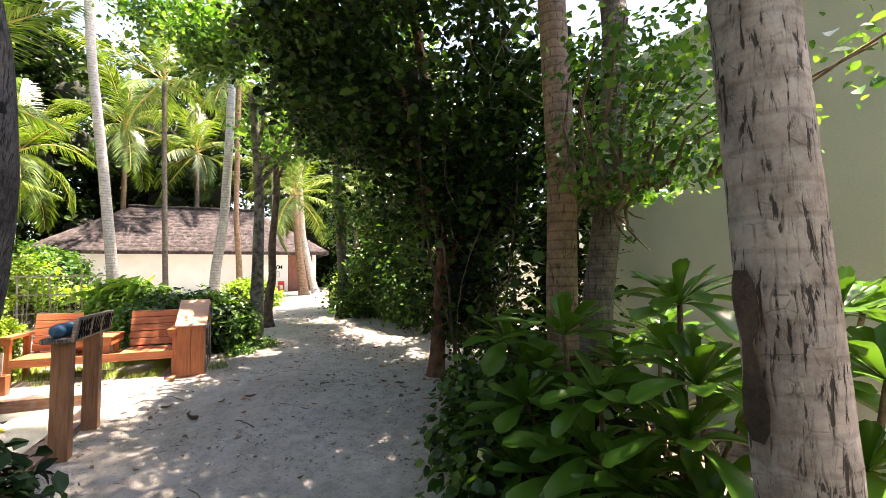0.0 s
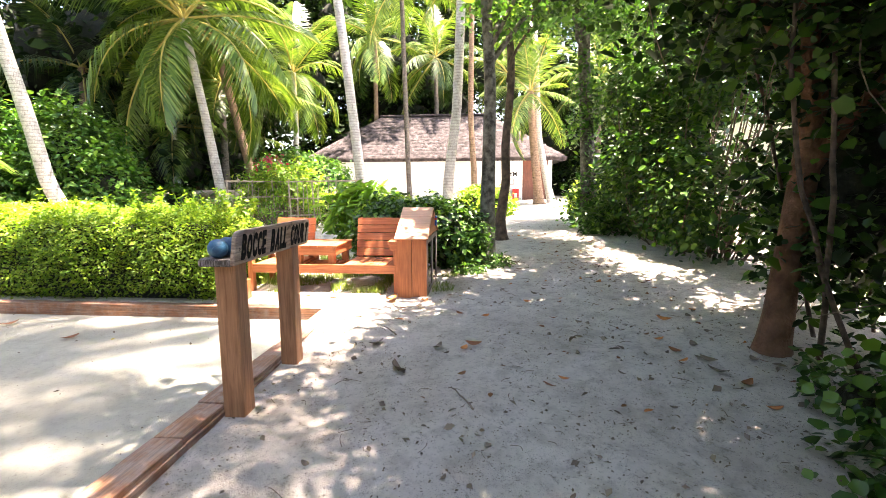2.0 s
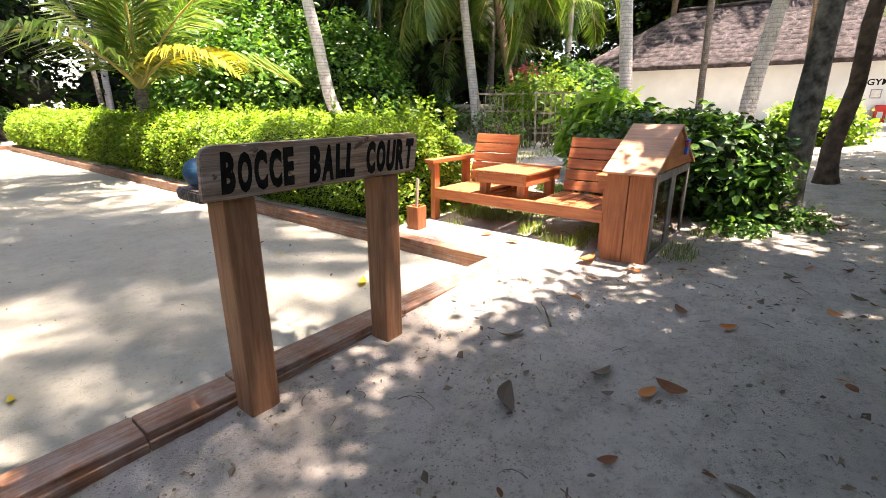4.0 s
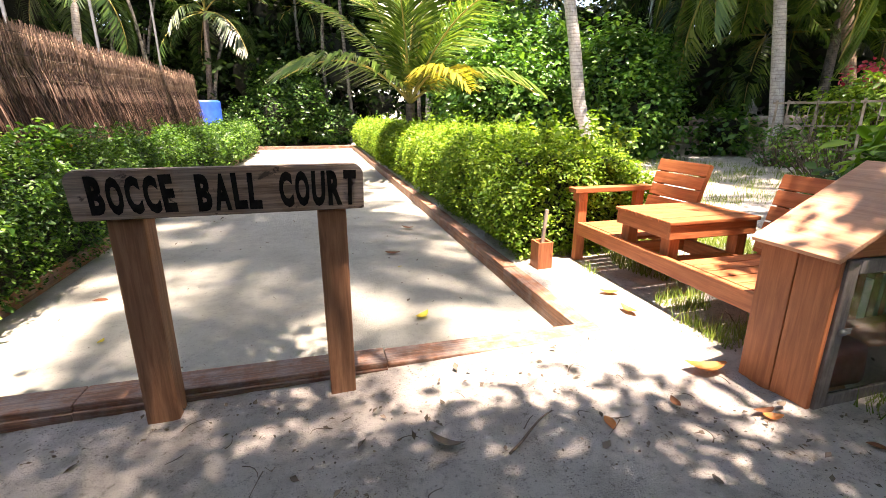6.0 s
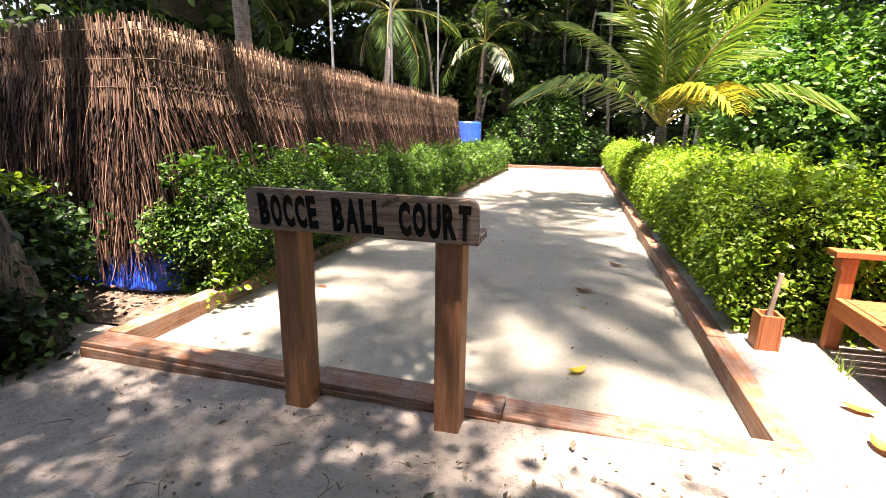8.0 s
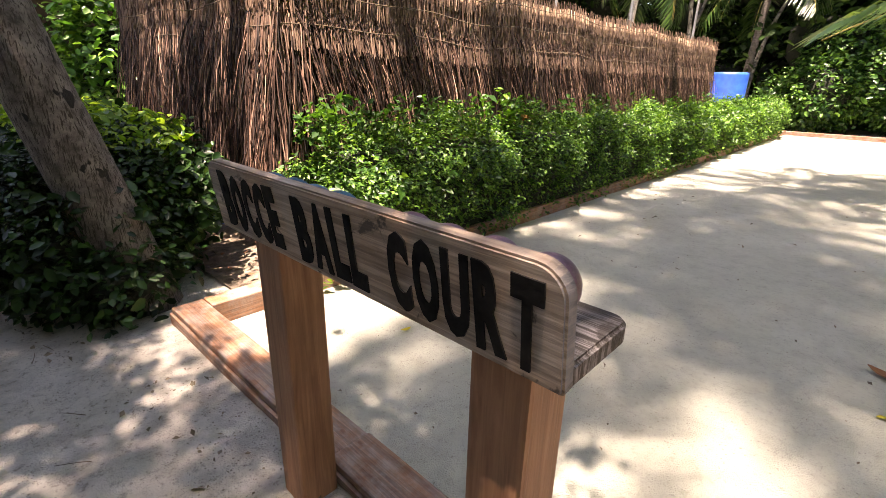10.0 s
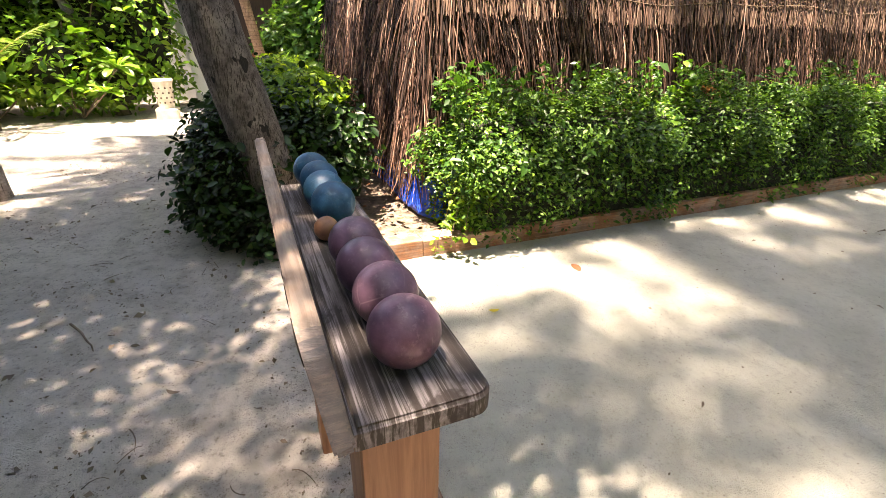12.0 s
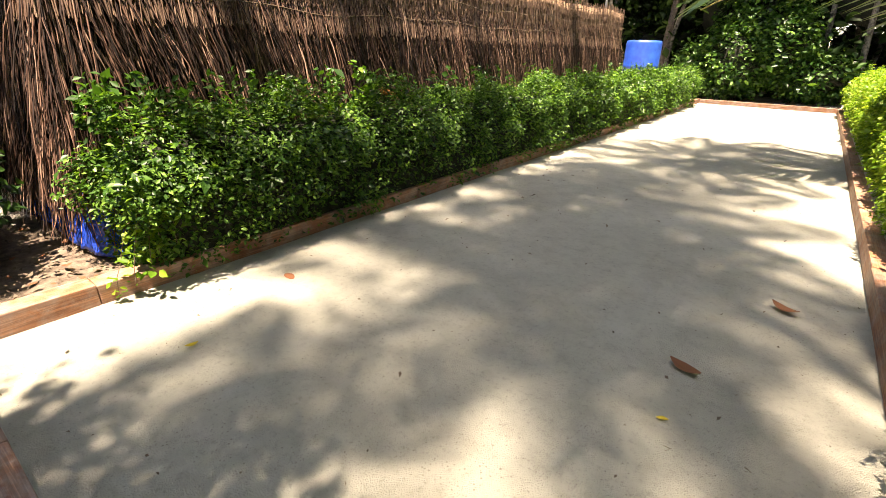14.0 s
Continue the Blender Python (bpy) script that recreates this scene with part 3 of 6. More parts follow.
def sign():
    s = thing("court_sign", (4.52, 1.47, 0.06), "weathered wooden sign with black carved letters on two stained posts", "sign")
    o = Matrix.Translation(-s.location)
    lean = Matrix.Translation((0, 1.412, 0.99)) @ Matrix.Rotation(radians(8), 4, "X") @ Matrix.Translation((0, -1.412, -0.99))
    for x0, x1 in ((4.083, 4.212), (4.858, 4.976)):
        part("post", turned(box(x0, x1, 1.428, 1.553, -0.08, 0.979, 0.010, 0.002), o), POSTWOOD, s, "brown-stained square timber post")
    part("shelf", turned(shelf_slab(4.0, 5.045, 1.4095, 1.605, 0.98, 1.02, 0.03), o), GREYWOOD, s, "grey cracked driftwood-like shelf plank")
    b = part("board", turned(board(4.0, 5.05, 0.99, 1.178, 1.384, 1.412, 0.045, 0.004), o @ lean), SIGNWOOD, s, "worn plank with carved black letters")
    for word, x, w in (("BOCCE", 4.207, 0.292), ("BALL", 4.538, 0.240), ("COURT", 4.87, 0.308)):
        widths = {"B": 1.0, "O": 1.05, "C": 1.0, "E": 0.88, "A": 1.12, "L": 0.92, "U": 1.02, "R": 1.05, "T": 0.98}
        total = sum(widths[c] for c in word)
        p = x - w / 2
        for c in word:
            cw = widths[c] / total * w
            ob = text_mesh(c, 0.2, BLACK, Matrix.Identity(4), b, 1.0, 0.0015, 0.0105)
            co = np.array([v.co[:] for v in ob.data.vertices])
            lo, hi = co.min(0), co.max(0)
            fit = Matrix.Diagonal((cw * 0.85 / (hi[0] - lo[0]), 0.146 / (hi[1] - lo[1]), 1, 1)) @ Matrix.Translation((-(lo[0] + hi[0]) / 2, -(lo[1] + hi[1]) / 2, 0))
            tilt = Matrix.Rotation(radians(random.uniform(-1.5, 1.5)), 4, "Y")
            ob.data.transform(o @ lean @ Matrix.Translation((p + cw / 2, 1.3825, 1.083 + random.uniform(-0.002, 0.002))) @ tilt @ Matrix.Rotation(radians(90), 4, "X") @ fit)
            p += cw


sign()


def ball(name, x, y, r, material, label, group):
    bm = bmesh.new()
    bmesh.ops.create_uvsphere(bm, u_segments=40, v_segments=24, radius=r)
    ob = part(name, bm, material, None, smooth=True)
    ob.location = (x, y, 1.02 + r)
    ob.rotation_euler = (random.uniform(0, 3), random.uniform(0, 3), 0)
    return tagged(ob, label, "ball", group)


for i, (x, y) in enumerate(((4.94, 1.508), (4.832, 1.512), (4.726, 1.506), (4.62, 1.511))):
    ball("bocce_ball", x, y, 0.0535, PURPLE, "scuffed mauve bocce ball lying on the shelf", "mauve bocce balls")
ball("jack_ball", 4.465, 1.478, 0.028, TAN, "small tan jack ball between the bocce balls", "")
for x, y in ((4.37, 1.513), (4.266, 1.508), (4.161, 1.512), (4.057, 1.506)):
    ball("bocce_ball", x, y, 0.0535, TEAL, "faded blue bocce ball lying on the shelf", "blue bocce balls")


# ---- the bench with its middle table ----
def bench():
    b = thing("double_bench", (7.25, 1.95, 0.13), "orange-stained slatted double bench joined by a middle table", "bench")
    o = Matrix.Translation(-b.location)

    def add(name, x0, x1, y0, y1, z0, z1, ax=0, par=b, bev=0.006):
        return part(name, turned(box(x0, x1, y0, y1, z0, z1, bev, 0.0015), o), STAIN[ax], par)

    Y0, Y1 = 1.08, 2.83
    add("front_rail", 6.95, 6.99, Y0, Y1, 0.39, 0.495, 1)
    add("rear_rail", 7.52, 7.56, Y0, Y1, 0.36, 0.46, 1)
    for y in (Y0, Y1 - 0.06):
        add("leg", 6.955, 7.035, y - (0.04 if y < 2 else -0.062), y + (0.022 if y < 2 else 0.122), 0.1, 0.74, 2)
        add("leg", 7.50, 7.58, y - (0.04 if y < 2 else -0.062), y + (0.022 if y < 2 else 0.122), 0.1, 0.74, 2)
        yy = y - 0.045 if y < 2 else y + 0.035
        add("armrest", 6.90, 7.66, yy, yy + 0.12, 0.742, 0.782, 0)
        add("armrest_rail", 6.94, 7.0, yy + 0.012, yy + 0.108, 0.67, 0.741, 1)
    for y0, y1 in ((Y0, 1.72), (2.28, Y1)):
        n = 6
        w = (y1 - y0 - 0.01) / n
        for i in range(n):
            add("seat_slat", 6.995, 7.60, y0 + 0.005 + i * w, y0 + 0.005 + (i + 1) * w - 0.006, 0.472, 0.496, 0)
        for ya in (y0 + 0.03, y1 - 0.09):
            part("backrest_post", turned(box(0, 0.035, ya, ya + 0.06, 0, 0.56, 0.004), o @ Matrix.Translation((7.56, 0, 0.46)) @ Matrix.Rotation(radians(16), 4, "Y")), STAIN[2], b)
        for i in range(5):
            s = box(-0.024, -0.001, y0 + 0.01, y1 - 0.01, 0.055 + i * 0.103, 0.15 + i * 0.103, 0.005, 0.0015)
            part("back_slat", turned(s, o @ Matrix.Translation((7.56, 0, 0.46)) @ Matrix.Rotation(radians(16), 4, "Y")), STAIN[1], b)
    add("table_frame", 6.98, 7.66, 1.80, 1.825, 0.60, 0.695, 0)
    add("table_frame", 6.98, 7.66, 2.325, 2.35, 0.60, 0.695, 0)
    add("table_frame", 6.98, 7.005, 1.826, 2.324, 0.60, 0.695, 1)
    add("table_frame", 7.635, 7.66, 1.826, 2.324, 0.60, 0.695, 1)
    for i in range(5):
        add("table_slat", 6.965, 7.675, 1.79 + i * 0.114, 1.79 + i * 0.114 + 0.110, 0.696, 0.72, 0)
    for x in (7.01, 7.55):
        for y in (1.83, 2.24):
            add("table_leg", x, x + 0.08, y, y + 0.08, 0.40, 0.60, 2)
    add("brace", 7.0, 7.55, 1.86, 1.90, 0.37, 0.46, 0)
    add("brace", 7.0, 7.55, 2.25, 2.29, 0.37, 0.46, 0)


bench()


# ---- the little cabinet with a pitched roof ----
def cabinet():
    k = thing("book_cabinet", (7.35, 0.85, 0.13), "stained timber cabinet with a pitched roof and glazed doors", "cabinet")
    o = Matrix.Translation(-k.location)
    X0, X1, Y0, Y1, mid = 6.80, 7.90, 0.69, 1.025, 7.35

    def add(name, x0, x1, y0, y1, z0, z1, mat, par=k, bev=0.005, label=""):
        return part(name, turned(box(x0, x1, y0, y1, z0, z1, bev, 0.001), o), mat, par, label)

    add("side_plank", X0, X0 + 0.025, Y0, 0.857, 0.08, 0.83, STAIN[2])
    add("side_plank", X0, X0 + 0.025, 0.861, Y1, 0.08, 0.83, STAIN[2])
    add("side_plank", X1 - 0.025, X1, Y0, Y1, 0.08, 0.83, STAIN[2])
    add("back_panel", X0 + 0.026, X1 - 0.026, Y1 - 0.02, Y1 - 0.001, 0.08, 0.83, STAIN[2])
    add("floor_board", X0 + 0.026, X1 - 0.026, Y0 + 0.02, Y1 - 0.021, 0.14, 0.165, STAIN[0])
    add("inner_shelf", X0 + 0.026, X1 - 0.026, Y0 + 0.04, Y1 - 0.021, 0.48, 0.50, STAIN[0])
    for x0, x1, hinge in ((X0 + 0.027, mid - 0.002, 1), (mid + 0.002, X1 - 0.027, 0)):
        d = thing("door", (0, 0, 0), "glazed door in a weathered grey timber frame", "")
        d.parent = k
        add("stile", x0, x0 + 0.065, Y0 - 0.010, Y0 + 0.012, 0.15, 0.82, GREYDOOR, d)
        add("stile", x1 - 0.065, x1, Y0 - 0.010, Y0 + 0.012, 0.15, 0.82, GREYDOOR, d)
        add("rail", x0 + 0.066, x1 - 0.066, Y0 - 0.010, Y0 + 0.012, 0.15, 0.22, GREYDOOR, d)
        add("rail", x0 + 0.066, x1 - 0.066, Y0 - 0.010, Y0 + 0.012, 0.76, 0.82, GREYDOOR, d)
        add("pane", x0 + 0.066, x1 - 0.066, Y0 - 0.001, Y0 + 0.003, 0.221, 0.759, GLASS, d, 0)
        if hinge:
            kn = bmesh.new()
            bmesh.ops.create_uvsphere(kn, u_segments=12, v_segments=8, radius=0.014)
            part("knob", turned(kn, o @ Matrix.Translation((x0 + 0.038, Y0 - 0.023, 0.52))), GREYM, d, "small grey metal knob", True)
            part("hasp", turned(box(x0 + 0.033, x0 + 0.093, Y0 - 0.018, Y0 - 0.011, 0.505, 0.53, 0.002), o), GREYM, d, "grey metal hasp")
    ridge, eave = 1.14, 0.822
    slope = math.atan2(ridge - eave, mid - 6.765)
    ln = math.hypot(ridge - eave, mid - 6.765)
    for side in (-1, 1):
        bm = box(0, ln + 0.012, 0.665, 1.045, 0, 0.022, 0.004, 0.001)
        if side < 0:
            mm = Matrix.Translation((mid, 0, ridge)) @ Matrix.Rotation(math.pi - slope, 4, "Y") @ Matrix.Diagonal((1, 1, -1, 1))
        else:
            mm = Matrix.Translation((mid, 0, ridge)) @ Matrix.Rotation(slope, 4, "Y")
        bm = turned(bm, o @ mm)
        bmesh.ops.recalc_face_normals(bm, faces=bm.faces[:])
        part("roof_board", bm, ROOFPLY, k, "sun-bleached orange roof board")
    for y in (Y0 - 0.008, Y1 - 0.015):
        bm = bmesh.new()
        a = [bm.verts.new(c) for c in ((X0, y, 0.832), (X1, y, 0.832), (mid, y, 1.13))]
        f = bm.faces.new(a)
        ex = bmesh.ops.extrude_face_region(bm, geom=[f])
        for v in ex["geom"]:
            if isinstance(v, bmesh.types.BMVert):
                v.co.y += 0.016
        bmesh.ops.recalc_face_normals(bm, faces=bm.faces[:])
        part("gable", turned(bm, o), STAIN[0], k)
    x = 6.95
    while x < 7.7:
        w = random.uniform(0.022, 0.05)
        h = random.uniform(0.18, 0.25)
        bk = part("book", box(x, x + w, 0.78, 0.94, 0.5015, 0.5015 + h, 0.003), random.choice((BOOKS, BOOKS, PAPER, GREYM)), None)
        tagged(bk, "worn book standing on the cabinet shelf", "book", "books in the cabinet")
        x += w + 0.003
    bag = part("cloth_bundle", box(6.95, 7.25, 0.77, 0.96, 0.1665, 0.36, 0.04, 0.01), BOOKS, None, smooth=True)
    tagged(bag, "dark red bundle lying inside the glazed cabinet", "bundle")
    hang = part("hanging_packet", box(7.46, 7.54, 0.638, 0.663, 0.92, 1.04, 0.01, 0.003), BLUE, None)
    tagged(hang, "small blue and red packet hanging from the cabinet roof", "packet")
    part("band", box(7.458, 7.542, 0.636, 0.6642, 0.99, 1.02, 0.004), RED, hang, "red band")


cabinet()


def planter():
    p = thing("stake_box", (6.61, 2.78, 0.128), "small orange timber box holding a wooden stake", "box")
    o = Matrix.Translation(-p.location)
    for x0, x1, y0, y1 in ((6.545, 6.563, 2.71, 2.85), (6.657, 6.675, 2.71, 2.85), (6.564, 6.656, 2.71, 2.728), (6.564, 6.656, 2.832, 2.85)):
        part("side", turned(box(x0, x1, y0, y1, 0.13, 0.37, 0.003), o), STAIN[2], p)
    part("filling", turned(box(6.564, 6.656, 2.729, 2.831, 0.135, 0.34, 0.003), o), SOIL, p, "dry soil")
    part("stake", turned(box(-0.012, 0.012, -0.012, 0.012, -0.05, 0.29, 0.003), o @ Matrix.Translation((6.61, 2.78, 0.34)) @ Matrix.Rotation(radians(5), 4, "Y")), GREYSTICK, p, "grey wooden stake")


planter()


# ---- palms ----
def frond_mesh(name, length, droop, pairs, leaf, fall, material):
    """A palm leaf: a drooping midrib along +x with rows of folded leaflets."""
    t = np.linspace(0, 1, 14)
    pts = np.stack([length * t * (1 - 0.18 * droop * t), 0 * t, length * (0.30 * t - droop * 0.62 * t ** 2.2)], axis=1)
    rib = tube_arrays(pts, 0.022 * (1 - 0.85 * t) * (length / 2.6) + 0.003, 5)
    pieces = []
    for s in (-1, 1):
        u = 0.10 + 0.90 * (np.arange(pairs) + 0.5) / pairs
        base = np.stack([np.interp(u, t, pts[:, i]) for i in range(3)], axis=1)
        ln = leaf * np.sin(np.pi * np.clip(u * 0.82 + 0.14, 0, 1)) ** 0.7 * np.random.uniform(0.85, 1.12, pairs)
        yaw = np.radians(68 - 34 * u + np.random.uniform(-6, 6, pairs))
        down = fall * (0.35 + 0.65 * u) + np.random.uniform(-0.12, 0.12, pairs)
        d = np.stack([np.cos(yaw), s * np.sin(yaw), 0.18 - down * 0.3], axis=1)
        d /= np.linalg.norm(d, axis=1)[:, None]
        side = np.stack([np.sin(yaw), -s * np.cos(yaw), 0 * yaw], axis=1)
        w = 0.021 * (length / 2.6) ** 0.5
        mid = base + d * ln[:, None] * 0.5
        tip = base + d * ln[:, None] + np.stack([0 * u, 0 * u, -down * ln * 0.55], axis=1)
        mid[:, 2] += 0.03 * ln
        v = np.stack([base, mid - side * w, tip, mid + side * w], axis=1).reshape(-1, 3)
        o = np.arange(pairs)[:, None] * 4
        pieces.append((v, o + np.array([[0, 1, 2, 3]])))
    ob = raw(name, *joined(pieces), material)
    rb = raw(name + "_rib", *rib, RACHIS, smooth=True)
    me, rme = ob.data, rb.data
    bpy.data.objects.remove(ob)
    bpy.data.objects.remove(rb)
    return me, rme


FRONDS = [frond_mesh("frond", 3.0, 0.55, 64, 0.78, 0.9, FROND), frond_mesh("frond", 2.8, 0.95, 60, 0.74, 1.3, FROND), frond_mesh("frond", 3.1, 0.25, 64, 0.8, 0.6, FROND)]
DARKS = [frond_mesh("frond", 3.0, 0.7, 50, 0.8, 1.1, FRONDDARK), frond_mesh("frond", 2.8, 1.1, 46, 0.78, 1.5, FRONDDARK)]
GOLDS = [frond_mesh("frond", 2.4, 0.9, 54, 0.66, 1.0, FRONDGOLD)]


def palm(points, r0, r1, bark_mat, label, crown=14, size=1.0, kinds=None, low=-50, high=70, name="coconut_palm", flare=1.35, gold=0, group="", seed=0):
    """A palm: ringed, tapering trunk along points and a crown of fronds at its top."""
    rnd = random.Random(seed + int(points[0][0] * 100))
    np.random.seed(seed + 7)
    pts = np.array(points, float)
    seg = np.linspace(0, 1, len(pts))
    n = 46
    t = np.linspace(0, 1, n)
    cl = np.stack([np.interp(t, seg, pts[:, i]) for i in range(3)], axis=1)
    for _ in range(3):
        cl[1:-1] = (cl[:-2] + 2 * cl[1:-1] + cl[2:]) / 4
    rad = r0 + (r1 - r0) * t
    rad *= 1 + (flare - 1) * np.exp(-t * 14)
    rad *= 1 + 0.008 * (np.arange(n) % 2)
    p = thing(name, tuple(pts[0]), label, "palm tree", group)
    v, f = tube_arrays(cl - pts[0], rad, 16, 0.012)
    raw("trunk", v, f, bark_mat, p, True)
    top = Vector(cl[-1] - pts[0])
    for i in range(crown):
        kind = rnd.choice(kinds or FRONDS)
        if i < gold:
            kind = GOLDS[0]
        me, rme = kind
        fr = new("frond", me)
        fr.parent = p
        a = i * 137.5 + rnd.uniform(-14, 14)
        e = high + (low - high) * (i / max(1, crown - 1)) + rnd.uniform(-8, 8)
        if i < gold:
            a, e = -78 + 100 * i, low - 8
        k = size * rnd.uniform(0.85, 1.1) * (1.25 if i < gold else 1)
        fr.matrix_local = Matrix.Translation(top) @ Matrix.Rotation(radians(a), 4, "Z") @ Matrix.Rotation(radians(-e), 4, "Y") @ Matrix.Diagonal((k, k, k, 1))
        rb = new("midrib", rme)
        rb.parent = fr
    return p


G = ground_z
palm([(0.143, -0.865, -0.05), (0.178, -0.844, 0.8), (0.205, -0.828, 1.45), (0.236, -0.81, 2.2), (0.3, -0.8, 5), (0.1, -1.1, 10)], 0.097, 0.072, BARKNEAR,
     "grey coconut palm trunk with deep upright cracks and a dark scar", 14, 1.1, seed=1, flare=1.15)


def scar():
    """The dark hollow where bark has come away from the near trunk."""
    v, f = [], []
    n, m = 9, 15
    for j in range(m):
        t = j / (m - 1)
        half = radians(17) * (0.75 + 0.25 * math.sin(t * 9)) * (1 if 0.05 < t < 0.95 else 0.6)
        for i in range(n):
            s = 2 * i / (n - 1) - 1
            a = radians(80) + half * s + radians(4) * noise.noise((t * 6, s, 2))
            r = 0.1035 - 0.003 * (1 - s * s) + 0.002 * noise.noise((t * 20, s * 4, 5))
            v.append((0.193 + 0.014 * t + r * math.cos(a), -0.836 + 0.008 * t + r * math.sin(a), 1.13 + 0.335 * t))
    for j in range(m - 1):
        for i in range(n - 1):
            q = j * n + i
            f.append((q, q + 1, q + n + 1, q + n))
    near = bpy.data.objects["coconut_palm"]
    raw("bark_scar", np.array(v) - np.array(near.location), f, BARKDARK, near, True, "dark brown hollow without bark")


scar()
# Next four palms: upper trunks and crowns are unseen, bent to shade the court.
palm([(2.36, -1.92, 0.0), (2.30, -1.87, 1.2), (2.22, -1.84, 2.2), (2.2, -1.75, 4), (2.9, -1.9, 9), (5.1, -2.0, 16)], 0.115, 0.08, BARKBROWN, "brown ringed coconut palm trunk beside the wall", 11, 0.85, seed=2)
palm([(2.75, -2.45, 0.0), (2.66, -2.5, 1.2), (2.56, -2.6, 2.2), (2.5, -2.7, 4.2), (6.5, -2.4, 8), (8.6, 0.5, 13.5), (5.1, 3.25, 18)], 0.13, 0.08, BARKGREY, "grey leaning coconut palm trunk against the wall", 24, 0.95, seed=3)
palm([(2.14, 1.56, 0.0), (2.12, 1.42, 0.7), (2.08, 1.26, 1.38), (1.98, 1.18, 1.85), (1.76, 1.14, 2.5), (1.6, 1.8, 4.4), (1.7, 2.4, 7), (2.8, 2.5, 11), (5.65, 1.45, 17)], 0.175, 0.10, BARKLEAN,
     "grey leaning palm trunk with dark notches, growing out of a hedge", 24, 0.98, seed=4, flare=1.1)
# Crown likewise set out of view to shade the court's far half.
palm([(11.05, 8.6, 0.15), (10.85, 8.8, 0.6), (10.55, 9.0, 1.5), (10.38, 9.08, 2.75), (10.1, 9.2, 4.3), (8.4, 8.6, 9), (5.2, 7.1, 14)], 0.165, 0.09, BARKPALE, "pale slender leaning coconut palm behind the hedge", 14, 0.95, seed=5)
palm([(14.4, 7.42, 0.3), (14.38, 7.5, 1.2), (14.2, 7.75, 3.5), (14.1, 8.1, 5.9)], 0.16, 0.09, BARKPALE, "grey coconut palm leaning over the clearing", 20, 1.45, FRONDS, seed=6, low=-62)
palm([(16.5, 7.5, 0.35), (16.5, 7.7, 2), (16.1, 8.3, 5.5), (16.0, 8.8, 7.0)], 0.15, 0.09, BARKBROWN, "brown slender coconut palm at the edge of the wood", 20, 1.4, seed=7, low=-60)
palm([(14.28, 3.28, 0.3), (14.2, 3.42, 1.9), (14.12, 3.66, 4.5), (14.0, 3.95, 7.3), (13.9, 4.3, 13)], 0.145, 0.10, BARKPALE, "tall pale leaning coconut palm before the thatched house", 18, 1.1, seed=8)
palm([(13.1, 0.95, 0.3), (13.2, 0.92, 1.6), (13.32, 0.72, 3.2), (13.3, 0.6, 6), (13.2, 0.6, 14)], 0.135, 0.10, BARKPALE, "white-trunked coconut palm before the thatched house", 20, 1.1, seed=9)
palm([(19.6, 2.9, 0.6), (19.6, 2.95, 2), (19.55, 3.05, 6), (19.5, 3.1, 9)], 0.10, 0.08, BARKGREY, "thin upright coconut palm close to the thatched house", 12, 1.0, seed=10)
palm([(19.3, 0.38, 0.6), (19.3, 0.42, 2), (19.3, 0.55, 4), (19.2, 0.5, 9.5)], 0.12, 0.09, BARKBROWN, "brown coconut palm close to the thatched house", 12, 0.95, seed=11, low=-60)
palm([(20.0, -2.12, 0.55), (20.0, -2.0, 1.6), (20.1, -1.85, 3), (20.25, -1.7, 5.0)], 0.19, 0.13, BARKBROWN, "stout palm with flared roots beside the door of the house", 12, 0.9, seed=12, flare=1.8, low=-65)
palm([(20.9, -2.75, 0.55), (21.0, -2.5, 1.6), (21.1, -2.15, 3.4), (21.2, -1.8, 9.5)], 0.16, 0.11, BARKPALE, "leaning palm trunk beside the door of the house", 11, 0.9, seed=13, flare=1.8)
# palms at the back of the court and in the wood
palm([(-1.86, 9.1, 0), (-1.88, 9.05, 3), (-1.95, 9.0, 6), (-2, 9, 8)], 0.20, 0.12, BARKGREY, "grey coconut palm behind the reed fence", 13, 1.1, DARKS, seed=14)
palm([(6.95, 10.0, 0.0), (6.95, 10.0, 0.8), (6.95, 10.0, 1.6)], 0.13, 0.10, BARKGREY, "young stemless coconut palm with long arching fronds", 14, 1.12, FRONDS, low=28, high=80, name="young_coconut_palm", gold=1, seed=15)
for i, (x, y, h, lean, k) in enumerate(((18.0, 9.4, 5.2, 0.3, 0), (19.5, 12.5, 6.0, -0.4, 1), (16.5, 13.5, 5.5, 0.5, 1), (21.5, 10.5, 5.0, 0.2, 0), (21.8, 8.3, 6.2, -0.5, 0),
                                        (27.5, 12.5, 7.0, 0.4, 0), (13.5, 18.5, 6.0, 0.6, 1), (10.5, 23.5, 7.0, 0.2, 1), (4.6, 25.5, 6.4, -0.2, 1), (0.5, 22.5, 5.5, 0.3, 1),
                                        (-2.5, 18.0, 6.0, 0.4, 1), (-5.0, 13.0, 5.6, 0.2, 1), (27.0, 2.5, 8.2, 0.3, 0), (28.0, -1.5, 7.6, 0.5, 0), (26.5, 5.8, 9.0, -0.3, 0),
                                        (25.0, -5.5, 6.4, 0.2, 0), (17.5, 11.0, 3.6, 0.3, 0), (23.5, 14.0, 5.5, -0.3, 0))):
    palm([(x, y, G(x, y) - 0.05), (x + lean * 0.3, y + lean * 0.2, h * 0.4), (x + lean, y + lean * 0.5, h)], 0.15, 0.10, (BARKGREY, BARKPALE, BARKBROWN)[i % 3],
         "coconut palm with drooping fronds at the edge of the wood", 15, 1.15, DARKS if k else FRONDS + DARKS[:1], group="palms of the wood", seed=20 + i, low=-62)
np.random.seed(3)


